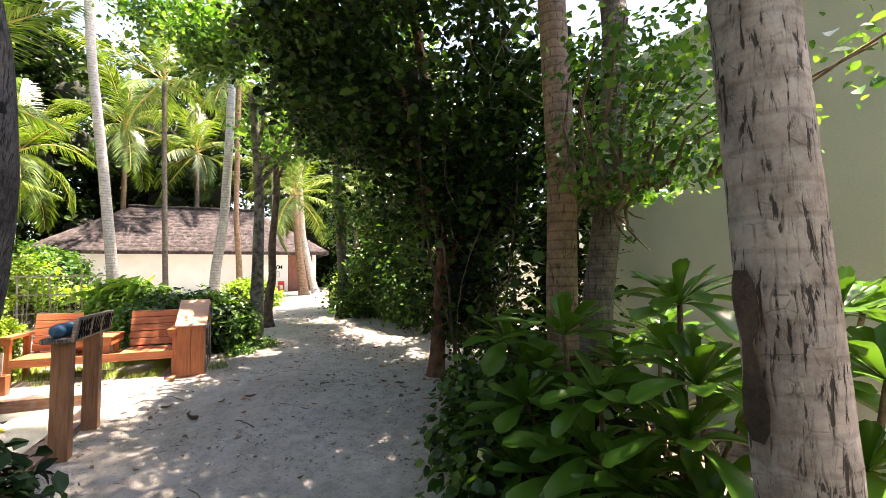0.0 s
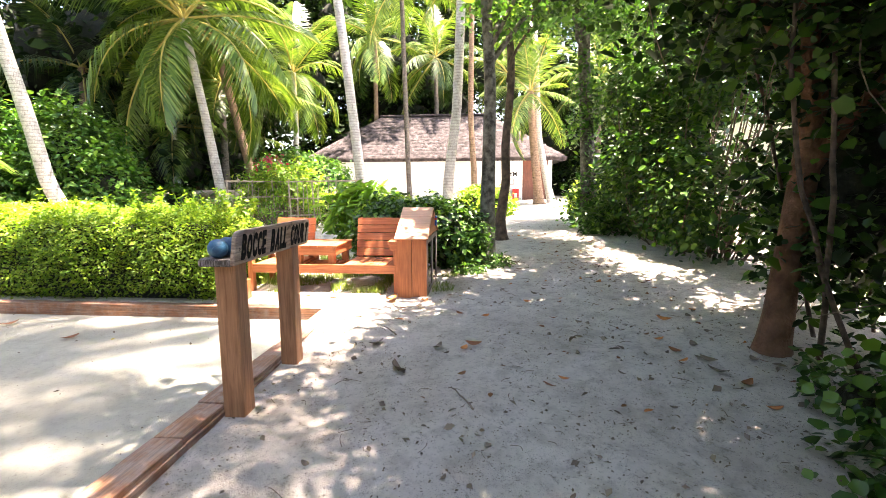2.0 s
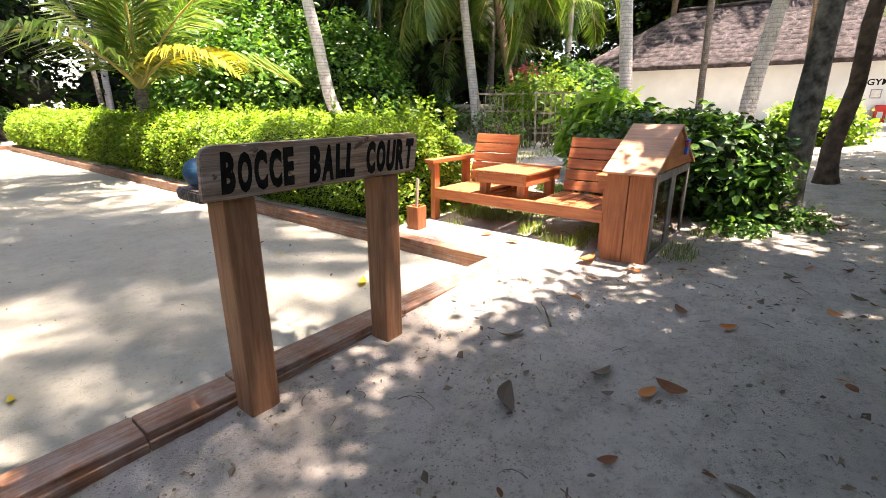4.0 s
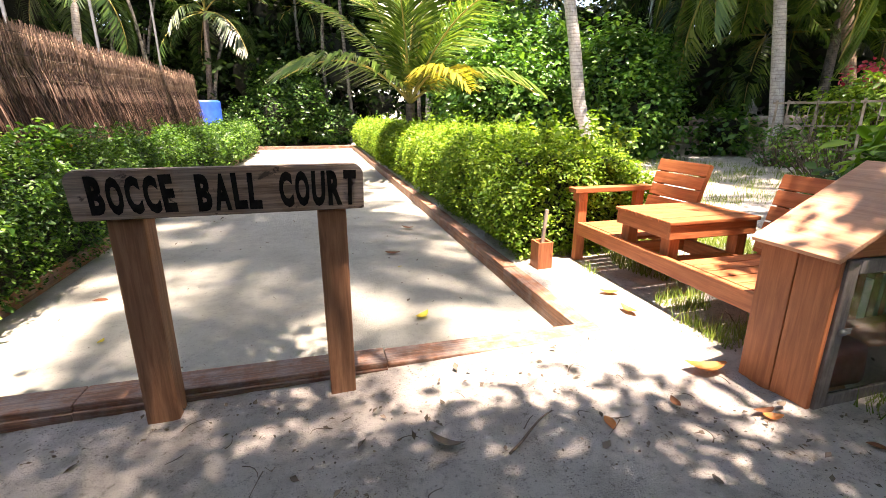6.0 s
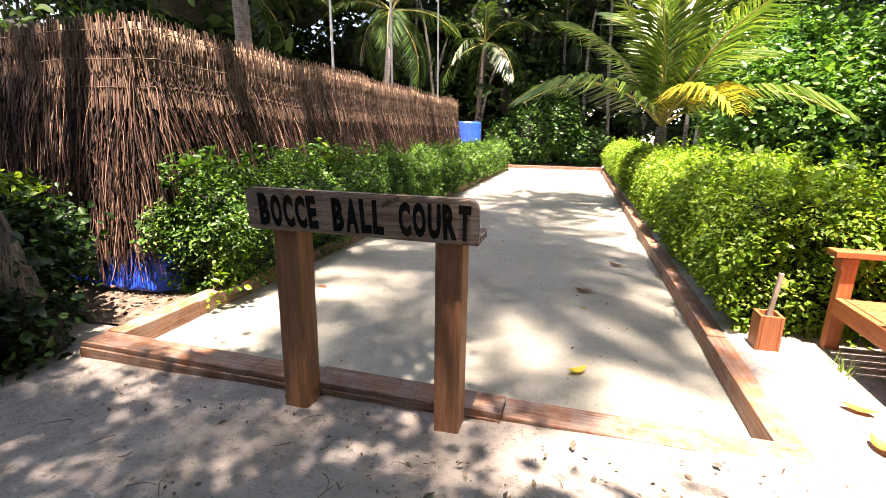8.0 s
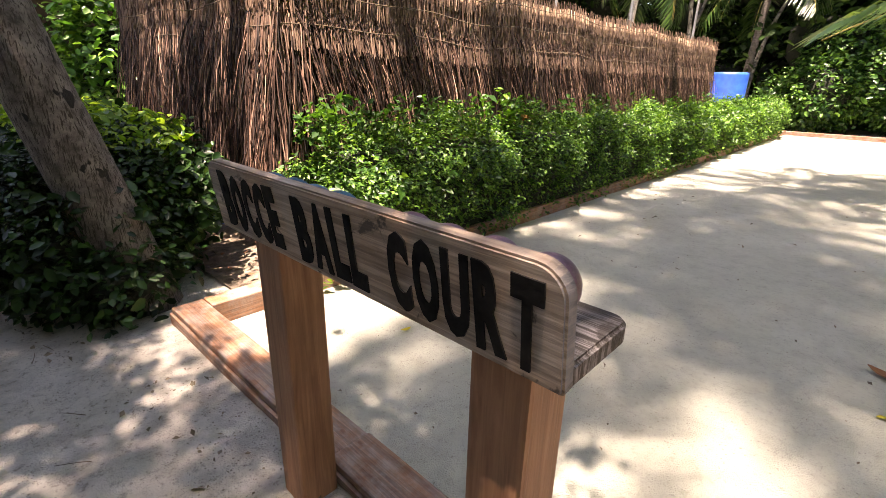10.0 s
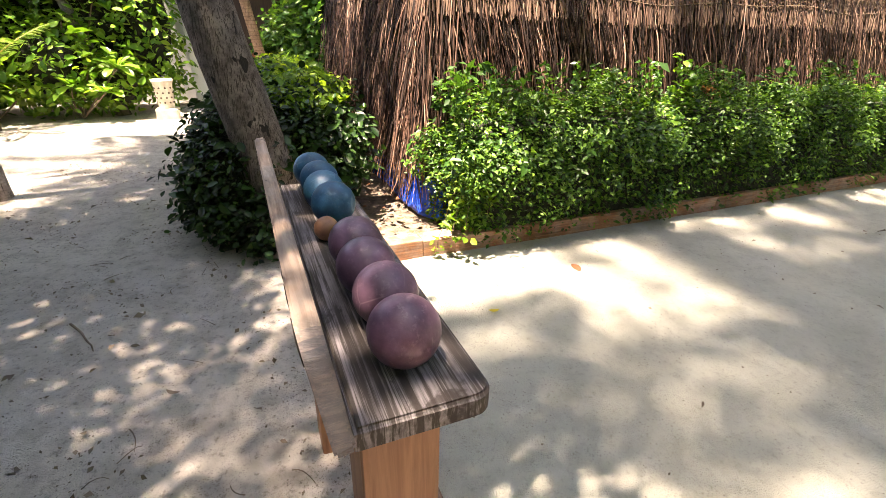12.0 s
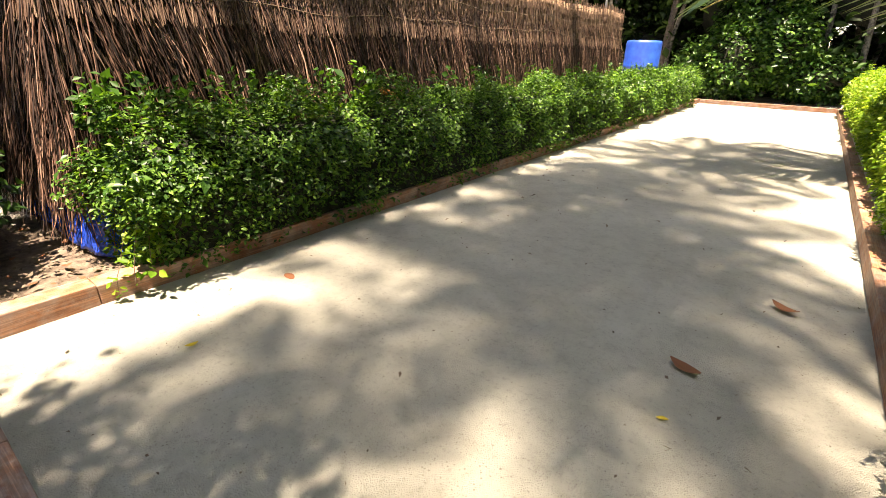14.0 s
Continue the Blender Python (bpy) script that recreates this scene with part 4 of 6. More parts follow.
# ---- broad-leaved trees ----
def tree(name, label, trunk, r0, r1, limbs, blobs, clumps, per, size, leaf_mat, bark_mat, spread=0.16, wide=0.7, category="tree", strands=0, shell=0.35, core=()):
    base = trunk[0]
    p = thing(name, tuple(base), label, category)
    b = np.array(base)
    n = len(trunk)
    seg = np.linspace(0, 1, n)
    tt = np.linspace(0, 1, 18)
    cl = np.stack([np.interp(tt, seg, np.array(trunk, float)[:, i]) for i in range(3)], axis=1)
    cl[1:-1] = (cl[:-2] + 2 * cl[1:-1] + cl[2:]) / 4
    rad = (r0 + (r1 - r0) * tt) * (1 + 0.5 * np.exp(-tt * 16))
    raw("trunk", *tube_arrays(cl - b, rad, 12, 0.05), bark_mat, p, True)
    for s, e, r in limbs:
        raw("limb", *tube_arrays(bend(np.array(s) - b, np.array(e) - b, (0, 0, 0.2), 8, 0.06), np.linspace(r, r * 0.25, 8), 7, 0.05), bark_mat, p, True)
    pts, out = clump_points(blobs, clumps, per, spread, shell)
    raw("crown", *leaves(pts - b, size, wide, 0.5, True), leaf_mat, p)
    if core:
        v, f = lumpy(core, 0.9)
        raw("painted_shade_core", v - b, f, CORE, p, True)
    if strands:
        q, _ = blob_points(blobs, strands, 0.1)
        tagged(raw("hanging_twig", *joined([tube_arrays(bend(x - b, x - b + np.random.normal(0, 0.35, 3) + (0, 0, -0.5), (0.08, 0.05, 0), 5), np.linspace(0.006, 0.003, 5), 4) for x in q]), TWIG, p), "thin hanging twigs and vines", kind="stuff")
    return p


tree("vine_covered_tree", "dark tree smothered in climbing vines at the path's edge",
     [(5.02, -2.0, 0.15), (5.0, -2.05, 0.9), (4.95, -2.1, 1.8), (4.8, -1.9, 3.0), (4.7, -1.7, 4.4)], 0.095, 0.06,
     [((4.95, -2.1, 1.7), (4.2, -1.2, 3.6), 0.06), ((4.9, -2.05, 2.0), (5.9, -1.2, 3.8), 0.06), ((4.95, -2.1, 1.5), (4.1, -2.9, 3.0), 0.05), ((4.85, -1.95, 2.6), (5.0, -0.4, 4.2), 0.05), ((4.8, -1.9, 3.0), (6.8, -1.6, 4.6), 0.05), ((4.75, -1.8, 3.6), (2.6, -0.5, 5.2), 0.05)],
     [(5.0, -2.35, 1.35, 0.55, 0.5, 0.8), (4.4, -2.9, 2.3, 0.5, 0.45, 0.5), (4.75, -2.65, 1.1, 0.42, 0.36, 0.8), (3.95, -2.85, 0.8, 0.35, 0.3, 0.5), (3.6, -2.9, 1.5, 0.55, 0.45, 1.2), (3.4, -3.0, 3.0, 0.7, 0.5, 0.8), (5.7, -3.1, 2.4, 0.7, 0.45, 0.6), (5.5, -2.8, 1.4, 0.5, 0.4, 0.9), (5.9, -2.9, 0.7, 0.3, 0.3, 0.5), (4.6, -2.3, 2.5, 0.9, 0.8, 0.8), (5.4, -2.0, 2.9, 0.9, 0.9, 0.8),
      # Blobs from about 5 m up are unseen, placed to shade path and sign.
      (4.9, -1.3, 3.5, 1.0, 0.9, 0.75), (4.0, -2.4, 3.4, 0.9, 0.8, 0.8), (5.8, -1.0, 3.8, 1.1, 1.0, 0.7), (5.0, -0.55, 4.3, 1.0, 0.85, 0.6), (4.62, 1.25, 5.0, 0.42, 0.34, 0.25), (3.4, -1.7, 4.3, 1.0, 0.9, 0.6), (6.6, -1.2, 4.7, 1.2, 1.0, 0.55), (6.8, -2.2, 4.3, 1.2, 0.9, 0.6), (4.2, -0.95, 4.9, 1.1, 0.9, 0.5), (3.0, -0.85, 5.2, 1.2, 0.9, 0.45), (1.6, -0.6, 5.6, 1.2, 1.0, 0.4), (3.3, 0.2, 5.4, 0.45, 0.3, 0.25), (4.75, 0.74, 5.5, 0.66, 0.42, 0.3), (3.95, 0.72, 5.5, 0.3, 0.25, 0.2), (1.0, 1.6, 6.5, 0.6, 0.35, 0.3), (1.6, -0.05, 6.3, 1.1, 0.6, 0.4), (5.6, 0.1, 5.2, 0.5, 0.26, 0.25), (6.4, -0.1, 5.5, 0.5, 0.26, 0.25), (2.7, -0.15, 5.6, 0.7, 0.5, 0.3), (2.2, 0.45, 6.0, 0.55, 0.4, 0.3), (2.05, 0.75, 6.2, 0.55, 0.35, 0.3), (-0.2, -0.4, 6.3, 0.9, 0.7, 0.4), (-1.3, -0.5, 6.4, 0.9, 0.7, 0.4),
      (1.2, 0.2, 6.2, 1.3, 1.0, 0.4), (2.2, -0.25, 6.2, 0.9, 0.55, 0.35), (2.0, -2.0, 5.8, 1.2, 0.8, 0.4), (0.9, 0.35, 5.8, 1.2, 0.8, 0.4), (1.9, -0.9, 5.2, 1.1, 0.9, 0.4), (5.0, -0.9, 5.9, 1.1, 1.0, 0.4), (2.9, -2.2, 5.2, 1.0, 0.8, 0.4)],
     4500, 21, 0.068, VINELEAF, VINEBARK, 0.15, 0.82, strands=260, core=[(5.0, -2.4, 1.4, 0.32, 0.3, 0.6), (4.7, -2.6, 2.3, 0.5, 0.4, 0.5), (4.9, -2.1, 2.9, 0.6, 0.5, 0.45), (3.7, -2.9, 1.7, 0.3, 0.25, 0.7), (4.8, -1.5, 3.6, 0.6, 0.5, 0.35)])
def lianas():
    """Bare woody vines looping between ground and crown under the dark tree."""
    rnd = random.Random(8)
    for a, c, sag, r in (((4.5, -2.3, 0.1), (4.1, -1.5, 3.4), (0.35, 0.1, 0), 0.018), ((4.75, -2.6, 0.1), (3.6, -2.4, 3.0), (-0.3, 0.1, 0), 0.014), ((4.2, -2.6, 0.1), (4.9, -2.0, 2.9), (0.1, -0.2, 0), 0.022),
                         ((5.3, -2.5, 0.15), (5.7, -1.8, 3.3), (-0.2, 0.1, 0), 0.016), ((3.7, -2.7, 0.1), (3.9, -2.5, 2.6), (0.15, 0.1, 0), 0.012), ((5.4, -3.0, 0.1), (4.6, -2.7, 2.8), (0.3, 0, 0), 0.013),
                         ((4.9, -2.25, 0.12), (4.55, -1.9, 2.4), (-0.15, 0.08, 0), 0.02), ((3.3, -2.0, 0.12), (4.3, -2.2, 0.35), (0.1, 0.22, -0.06), 0.009)):
        v = thing("woody_vine", a, "bare woody vine climbing into the dark tree", "vine", "woody vines")
        q = bend((0, 0, 0), np.array(c) - np.array(a), sag, 14, 0.012)
        raw("stem", *tube_arrays(q, np.linspace(r, r * 0.6, 14), 7, 0.06), GREYSTICK if r < 0.01 else BARKDARK, v, True)


lianas()
tree("lichened_tree", "slender tree with lichen-spotted bark beside a clipped bush",
     [(9.0, 0.0, 0.15), (9.0, -0.02, 1.5), (9.05, -0.05, 3.0), (9.0, 0.1, 5.0)], 0.13, 0.07,
     [((9.0, 0, 3.2), (9.9, -1.7, 5.0), 0.05), ((9.0, 0, 3.6), (10.2, -1.4, 5.8), 0.04), ((9.02, 0, 3.9), (7.4, -0.4, 5.5), 0.035), ((9.02, 0, 3.4), (7.6, -1.9, 5.6), 0.035)],
     # Outer blobs are out of view, placed to dapple cabinet, bench and path.
     [(10.0, -1.9, 5.2, 0.9, 0.8, 0.6), (10.4, -1.6, 6.0, 0.9, 0.8, 0.7), (9.2, -0.3, 4.2, 0.5, 0.4, 0.5), (7.45, -0.55, 5.6, 0.7, 0.6, 0.35), (8.0, 0.25, 5.6, 0.6, 0.5, 0.3), (8.6, -1.8, 5.4, 1.1, 0.8, 0.4), (7.4, -2.0, 5.7, 1.0, 0.8, 0.4), (9.4, 0.9, 6.3, 0.9, 0.7, 0.5), (10.3, 2.0, 6.9, 0.8, 0.7, 0.5), (8.8, 0.7, 5.6, 0.8, 0.7, 0.5)],
     1000, 20, 0.085, SHRUBLEAF, BARKLICHEN, 0.2, 0.7)
tree("crooked_tree", "thin dark crooked tree beside the sandy path",
     [(11.0, -0.32, 0.28), (11.0, -0.28, 0.8), (11.0, -0.4, 1.5), (11.05, -0.36, 2.2), (11.0, -0.5, 3.6), (10.9, -0.3, 5.2)], 0.11, 0.06,
     [((11.0, -0.4, 3.0), (11.8, -0.5, 5.0), 0.04), ((11.0, -0.4, 3.4), (10.2, -1.2, 5.0), 0.04)],
     [(11.7, -0.6, 5.2, 1.0, 0.9, 0.7), (10.4, -1.4, 5.2, 1.1, 0.9, 0.8), (11.2, -1.0, 6.4, 1.2, 0.9, 0.8)], 340, 22, 0.09, SHRUBLEAF, BARKDARK, 0.2, 0.65)
tree("vine_clad_palm_stump", "upright trunk clad in climbing leaves beside the path",
     [(13.2, -2.5, 0.4), (13.25, -2.45, 2), (13.3, -2.3, 4), (13.3, -2.2, 6.4)], 0.2, 0.12, [((13.3, -2.3, 4.2), (12.5, -1.6, 5.6), 0.05), ((13.3, -2.3, 4.6), (14.2, -2.0, 6.0), 0.05)],
     [(13.2, -2.45, 1.0, 0.5, 0.5, 0.8), (13.25, -2.4, 3.2, 0.35, 0.35, 1.2), (12.6, -1.8, 5.6, 1.4, 1.2, 0.9), (14.0, -2.2, 6.2, 1.5, 1.3, 0.9), (13.2, -3.0, 5.4, 1.2, 1.2, 0.9)],
     640, 22, 0.085, SHRUBLEAF, BARKLICHEN, 0.2, 0.7)


# ---- bushes and hedges ----
def bush(name, label, base, blobs, clumps, per, size, leaf_mat, spread=0.08, wide=0.6, core=0.72, category="bush", hexed=True, stems=0, shell=0.75, group=""):
    p = thing(name, base, label, category, group)
    b = np.array(base)
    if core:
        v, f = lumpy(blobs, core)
        raw("painted_shade_core", v - b, f, CORE, p, True)
    pts, out = clump_points(blobs, clumps, per, spread, shell)
    pts[:, 2] = np.maximum(pts[:, 2], base[2] + 0.02)
    raw("foliage", *leaves(pts - b, size, wide, 0.5, hexed, 0.3, out), leaf_mat, p)
    if stems:
        q, _ = blob_points(blobs, stems, 0.2)
        stem_mesh = raw("stem", *joined([tube_arrays(bend((x[0] * 0.5 + base[0] * 0.5 - b[0], x[1] * 0.5 + base[1] * 0.5 - b[1], 0), x - b, (0.08, 0.05, 0), 6, 0.02), np.linspace(0.016, 0.005, 6), 5) for x in q]), TWIG, p)
        tagged(stem_mesh, "thin bare stems", kind="stuff")
    return p


def hedge(name, label, x0, x1, y0, y1, h, n_per_m2, size, leaf_mat, far_from=None, sprigs=0, tuft=0.05, rough=0.19):
    """A clipped hedge: a solid shade-black core under a thick skin of small leaves."""
    base = ((x0 + x1) / 2, y0, G((x0 + x1) / 2, y0) if x0 > 6.6 else 0.03)
    p = thing(name, base, label, "hedge")
    b = np.array(base)
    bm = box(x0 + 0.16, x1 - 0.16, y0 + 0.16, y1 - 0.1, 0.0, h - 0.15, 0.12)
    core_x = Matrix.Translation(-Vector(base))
    part("painted_shade_core", turned(bm, core_x), CORE, p)

    def skin(count, ya, yb, sz):
        w, l = x1 - x0, yb - ya
        faces = [("t", w * l * 1.5), ("w", h * l), ("e", h * l)] + ([("s", w * h)] if ya == y0 else [])
        tot = sum(a for _, a in faces)
        P, O = [], []
        for k, a in faces:
            m = int(count * a / tot)
            u, v = np.random.rand(m), np.random.rand(m)
            if k == "t":
                q = np.stack([x0 + u * w, ya + v * l, np.full(m, h)], 1)
                o = np.tile((0, 0, 1.0), (m, 1))
            elif k == "s":
                q = np.stack([x0 + u * w, np.full(m, y0), v * h], 1)
                o = np.tile((0, -1.0, 0.3), (m, 1))
            else:
                q = np.stack([np.full(m, x0 if k == "w" else x1), ya + u * l, v ** 0.8 * h], 1)
                o = np.tile((-1.0 if k == "w" else 1.0, 0, 0.3), (m, 1))
            P.append(q)
            O.append(o)
        P, O = np.concatenate(P), np.concatenate(O)
        cx, cz = (x0 + x1) / 2, h * 0.5
        rx = np.abs(P[:, 0] - cx) / (w / 2)
        rz = np.clip((P[:, 2] - cz) / (h / 2), 0, 1)
        rs = np.clip((y0 + 0.35 - P[:, 1]) / 0.35, 0, 1)
        P[:, 2] -= 0.16 * h * (rx ** 4) * rz + 0.15 * rs ** 2 * rz
        P[:, 0] -= (P[:, 0] - cx) * 0.12 * rz ** 3
        lump = np.array([noise.noise((c[0] * 2.1, c[1] * 2.1, c[2] * 2.1)) + 0.5 * noise.noise((c[0] * 5.3, c[1] * 5.3, c[2] * 5.3)) for c in P])
        P += O * (lump * rough)[:, None]
        P -= O * (np.random.rand(len(P)) ** 1.6 * 0.22)[:, None]
        P += np.random.normal(0, tuft * 0.5, P.shape)
        foot = np.clip((0.32 - P[:, 2]) / 0.3, 0, 1)
        P[:, 0] += (cx - P[:, 0]) * 0.3 * foot
        P[:, 2] = np.maximum(P[:, 2], 0.05)
        return leaves(P - b, sz, 0.56, 0.45, False, 0.3, O)

    far_from = far_from or y1
    area = (far_from - y0) * ((x1 - x0) * 1.5 + 2 * h)
    raw("foliage", *skin(int(area * n_per_m2), y0, far_from, size), leaf_mat, p)
    if far_from < y1:
        area = (y1 - far_from) * ((x1 - x0) * 1.5 + 2 * h)
        raw("foliage", *skin(int(area * n_per_m2 * 0.45), far_from, y1, size * 1.5), leaf_mat, p)
    for i in range(sprigs):
        x, y = random.uniform(x0 + 0.15, x1 - 0.1), y0 + (y1 - y0) * random.random() ** 2
        L = random.uniform(0.08, 0.26)
        q = bend((x, y, h - 0.05), (x + random.uniform(-0.06, 0.06), y + random.uniform(-0.06, 0.06), h + L), (0.02, 0, 0), 7)
        raw("sprig", *joined([(lambda vf: (vf[0], np.concatenate([vf[1][:, [0, 1, 2]], vf[1][:, [0, 2, 3]]])))(tube_arrays(q - b, np.linspace(0.003, 0.0015, 7), 4)),
                                   leaves(np.repeat(q, 3, 0) - b, size * 1.3, 0.55, 0.5)]), leaf_mat, p)
    return p


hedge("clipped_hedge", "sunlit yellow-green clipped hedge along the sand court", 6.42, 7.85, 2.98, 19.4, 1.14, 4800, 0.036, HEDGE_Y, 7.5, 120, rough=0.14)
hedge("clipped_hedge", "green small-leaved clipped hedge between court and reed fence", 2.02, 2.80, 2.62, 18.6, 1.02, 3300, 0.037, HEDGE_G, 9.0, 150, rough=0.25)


def west_hedge():
    blobs = [(1.9, 1.3, 0.5, 0.36, 0.40, 0.34), (1.7, 1.4, 0.6, 0.5, 0.46, 0.43), (1.2, 1.48, 0.6, 0.6, 0.5, 0.45), (0.6, 1.6, 0.6, 0.6, 0.52, 0.46), (-0.1, 1.6, 0.62, 0.6, 0.52, 0.46), (-0.8, 1.6, 0.62, 0.6, 0.5, 0.46),
             (2.2, 1.45, 0.24, 0.28, 0.3, 0.2), (1.6, 1.2, 0.36, 0.55, 0.40, 0.34), (0.8, 1.26, 0.35, 0.7, 0.40, 0.33), (1.3, 1.95, 0.6, 0.8, 0.3, 0.46), (1.75, 1.72, 0.45, 0.35, 0.28, 0.38), (1.95, 1.24, 0.3, 0.32, 0.34, 0.28)]
    p = bush("boxed_hedge", "glossy clipped hedge round a palm trunk, leaves toned as shaded sides and sunlit top", (1.2, 1.45, 0.0), blobs, 3800, 9, 0.06, DARKLEAF, 0.06, 0.55, 0.8, "hedge")
    # Sunlight on the hedge top, put in as a layer of yellow-green leaves.
    top = [(x, 1.72, 0.97, 0.5, 0.45, 0.14) for x in (1.3, 0.9, 0.4, -0.1, -0.6, -1.2)]
    pts, out = clump_points(top, 1000, 8, 0.05, 0.75)
    raw("sunlit_top_leaves", *leaves(pts - np.array(p.location), 0.055, 0.55, 0.5, True, 0.3, out), HEDGE_Y, p, label="yellow-green leaves imitating sunlight on the clipped top")


west_hedge()
bush("clipped_bush", "dark green bush beside the book cabinet and tree", (8.3, 0.95, 0.18),
     [(8.6, 0.6, 0.65, 0.5, 0.6, 0.5), (8.6, 1.3, 0.7, 0.6, 0.7, 0.5), (8.6, 0.35, 0.5, 0.35, 0.35, 0.4), (9.0, 0.9, 0.75, 0.6, 0.8, 0.5), (9.4, 1.7, 0.75, 0.5, 0.45, 0.45)],
     1500, 9, 0.075, CREEPER, 0.07, 0.6)
bush("lily_plant", "bright broad-leaved plants behind the bench", (10.1, 2.15, 0.25), [(10.0, 2.0, 0.85, 0.35, 0.35, 0.5), (10.4, 2.5, 0.85, 0.4, 0.4, 0.5)], 240, 6, 0.24, LIMELEAF, 0.1, 0.3, 0.4, "plant")
bush("low_weeds", "low weeds growing round the foot of the tree", (8.4, -0.35, 0.2), [(8.55, -0.15, 0.24, 0.3, 0.22, 0.12), (8.05, 0.25, 0.22, 0.22, 0.2, 0.1)], 260, 6, 0.05, CREEPER, 0.05, 0.6, 0, "weeds")
bush("pathside_bush", "yellow-green bush beside the house path", (16.0, -0.3, 0.4), [(16.0, -0.3, 0.85, 0.5, 0.5, 0.5), (17.5, 0.3, 0.9, 0.6, 0.6, 0.5)], 420, 9, 0.11, HEDGE_Y, 0.1, 0.5)
bush("pathside_bush", "yellow-green bush at the corner of the house", (18.0, -3.6, 0.5), [(18.0, -3.6, 1.0, 0.7, 0.6, 0.6), (15.6, -3.0, 0.9, 0.5, 0.5, 0.45)], 420, 9, 0.12, HEDGE_Y, 0.1, 0.5)
bush("flower_bed_hedge", "bright green hedge in front of the thatched house", (14.5, 5.0, 0.35), [(14.2, 2.3, 0.75, 0.5, 0.6, 0.4), (15.0, 4.2, 0.8, 0.6, 1.0, 0.45), (15.5, 6.0, 0.8, 0.6, 1.0, 0.4)], 700, 9, 0.11, HEDGE_Y, 0.1, 0.5)
bush("thicket", "tall leafy thicket of thin stems beside the path", (9.8, -3.3, 0.35),
     [(8.6, -3.0, 1.2, 0.7, 0.6, 0.9), (9.8, -3.1, 1.6, 0.9, 0.8, 1.3), (11.0, -3.0, 1.5, 0.9, 0.8, 1.2), (12.2, -3.0, 1.3, 0.8, 0.7, 1.0), (10.2, -3.4, 3.2, 1.2, 1.0, 1.0), (11.8, -3.3, 3.4, 1.2, 1.0, 1.0), (8.8, -3.5, 3.0, 0.9, 0.7, 0.7), (12.6, -2.5, 0.7, 0.5, 0.4, 0.4), (11.4, -2.3, 0.6, 0.6, 0.4, 0.3), (10.0, -3.6, 4.6, 0.9, 0.6, 0.4), (8.6, -3.7, 4.4, 0.8, 0.6, 0.4), (11.6, -3.5, 4.8, 0.8, 0.6, 0.4), (7.2, -3.5, 3.8, 0.9, 0.6, 0.5), (7.4, -3.6, 1.6, 0.8, 0.6, 1.2)],
     3300, 9, 0.095, CREEPER, 0.13, 0.6, 0, stems=160, shell=0.4)
bush("flowering_shrub", "bougainvillea shrub with sparse shoots before the house", (14.6, 5.6, 0.35), [(14.6, 5.6, 1.5, 0.8, 1.0, 0.7), (14.9, 6.6, 1.3, 0.6, 0.6, 0.6)], 420, 7, 0.10, HEDGE_Y, 0.14, 0.5, 0, stems=60, shell=0.3)
bush("pink_blossom", "pink bougainvillea blossom among green shoots", (15.0, 6.3, 1.2), [(15.0, 6.3, 2.1, 0.4, 0.5, 0.25)], 30, 6, 0.07, PINK, 0.06, 0.8, 0, "flowers", shell=0.3)
bush("beach_shrubs", "tall sunlit broad-leaved shrubs beyond the court hedge", (10.5, 10.5, 0.2),
     [(9.3, 11.0, 1.7, 1.0, 1.1, 1.4), (9.9, 12.4, 2.3, 1.4, 1.5, 1.9), (10.4, 10.9, 1.5, 1.2, 1.0, 1.3), (11.2, 11.8, 2.2, 1.5, 1.4, 1.7), (12.3, 9.2, 1.3, 0.9, 0.8, 1.2), (12.0, 10.0, 2.0, 1.1, 0.9, 1.6), (12.9, 9.9, 2.1, 0.9, 0.8, 1.3), (13.6, 11.6, 1.8, 1.2, 1.2, 1.3), (9.8, 14.8, 2.6, 1.3, 1.6, 2.2), (10.8, 14.5, 3.0, 1.7, 1.6, 2.2)],
     3600, 20, 0.115, SHRUBLEAF, 0.19, 0.62, 0.5, "shrubs", shell=0.35)
bush("end_shrub", "blue-green shrub closing the far end of the court", (3.4, 21.4, 0.1),
     [(3.2, 21.4, 1.3, 1.2, 0.9, 1.2), (4.3, 21.8, 1.8, 1.1, 0.9, 1.2), (2.2, 21.6, 1.0, 0.9, 0.8, 0.9), (5.6, 22.0, 0.9, 1.2, 0.9, 0.8), (3.6, 22.2, 2.7, 1.3, 0.9, 0.9)], 2000, 9, 0.13, CREEPER, 0.16, 0.6)
bush("undergrowth", "shaded undergrowth between palms and log pile", (13.5, 9.5, 0.4), [(14.6, 9.0, 0.9, 0.7, 0.6, 0.6), (17.0, 7.2, 1.3, 1.0, 0.9, 1.0), (18.5, 6.0, 1.4, 1.2, 1.0, 1.1), (20.5, 8.0, 1.6, 1.4, 1.4, 1.3)], 1200, 8, 0.14, SHRUBLEAF, 0.15, 0.6)


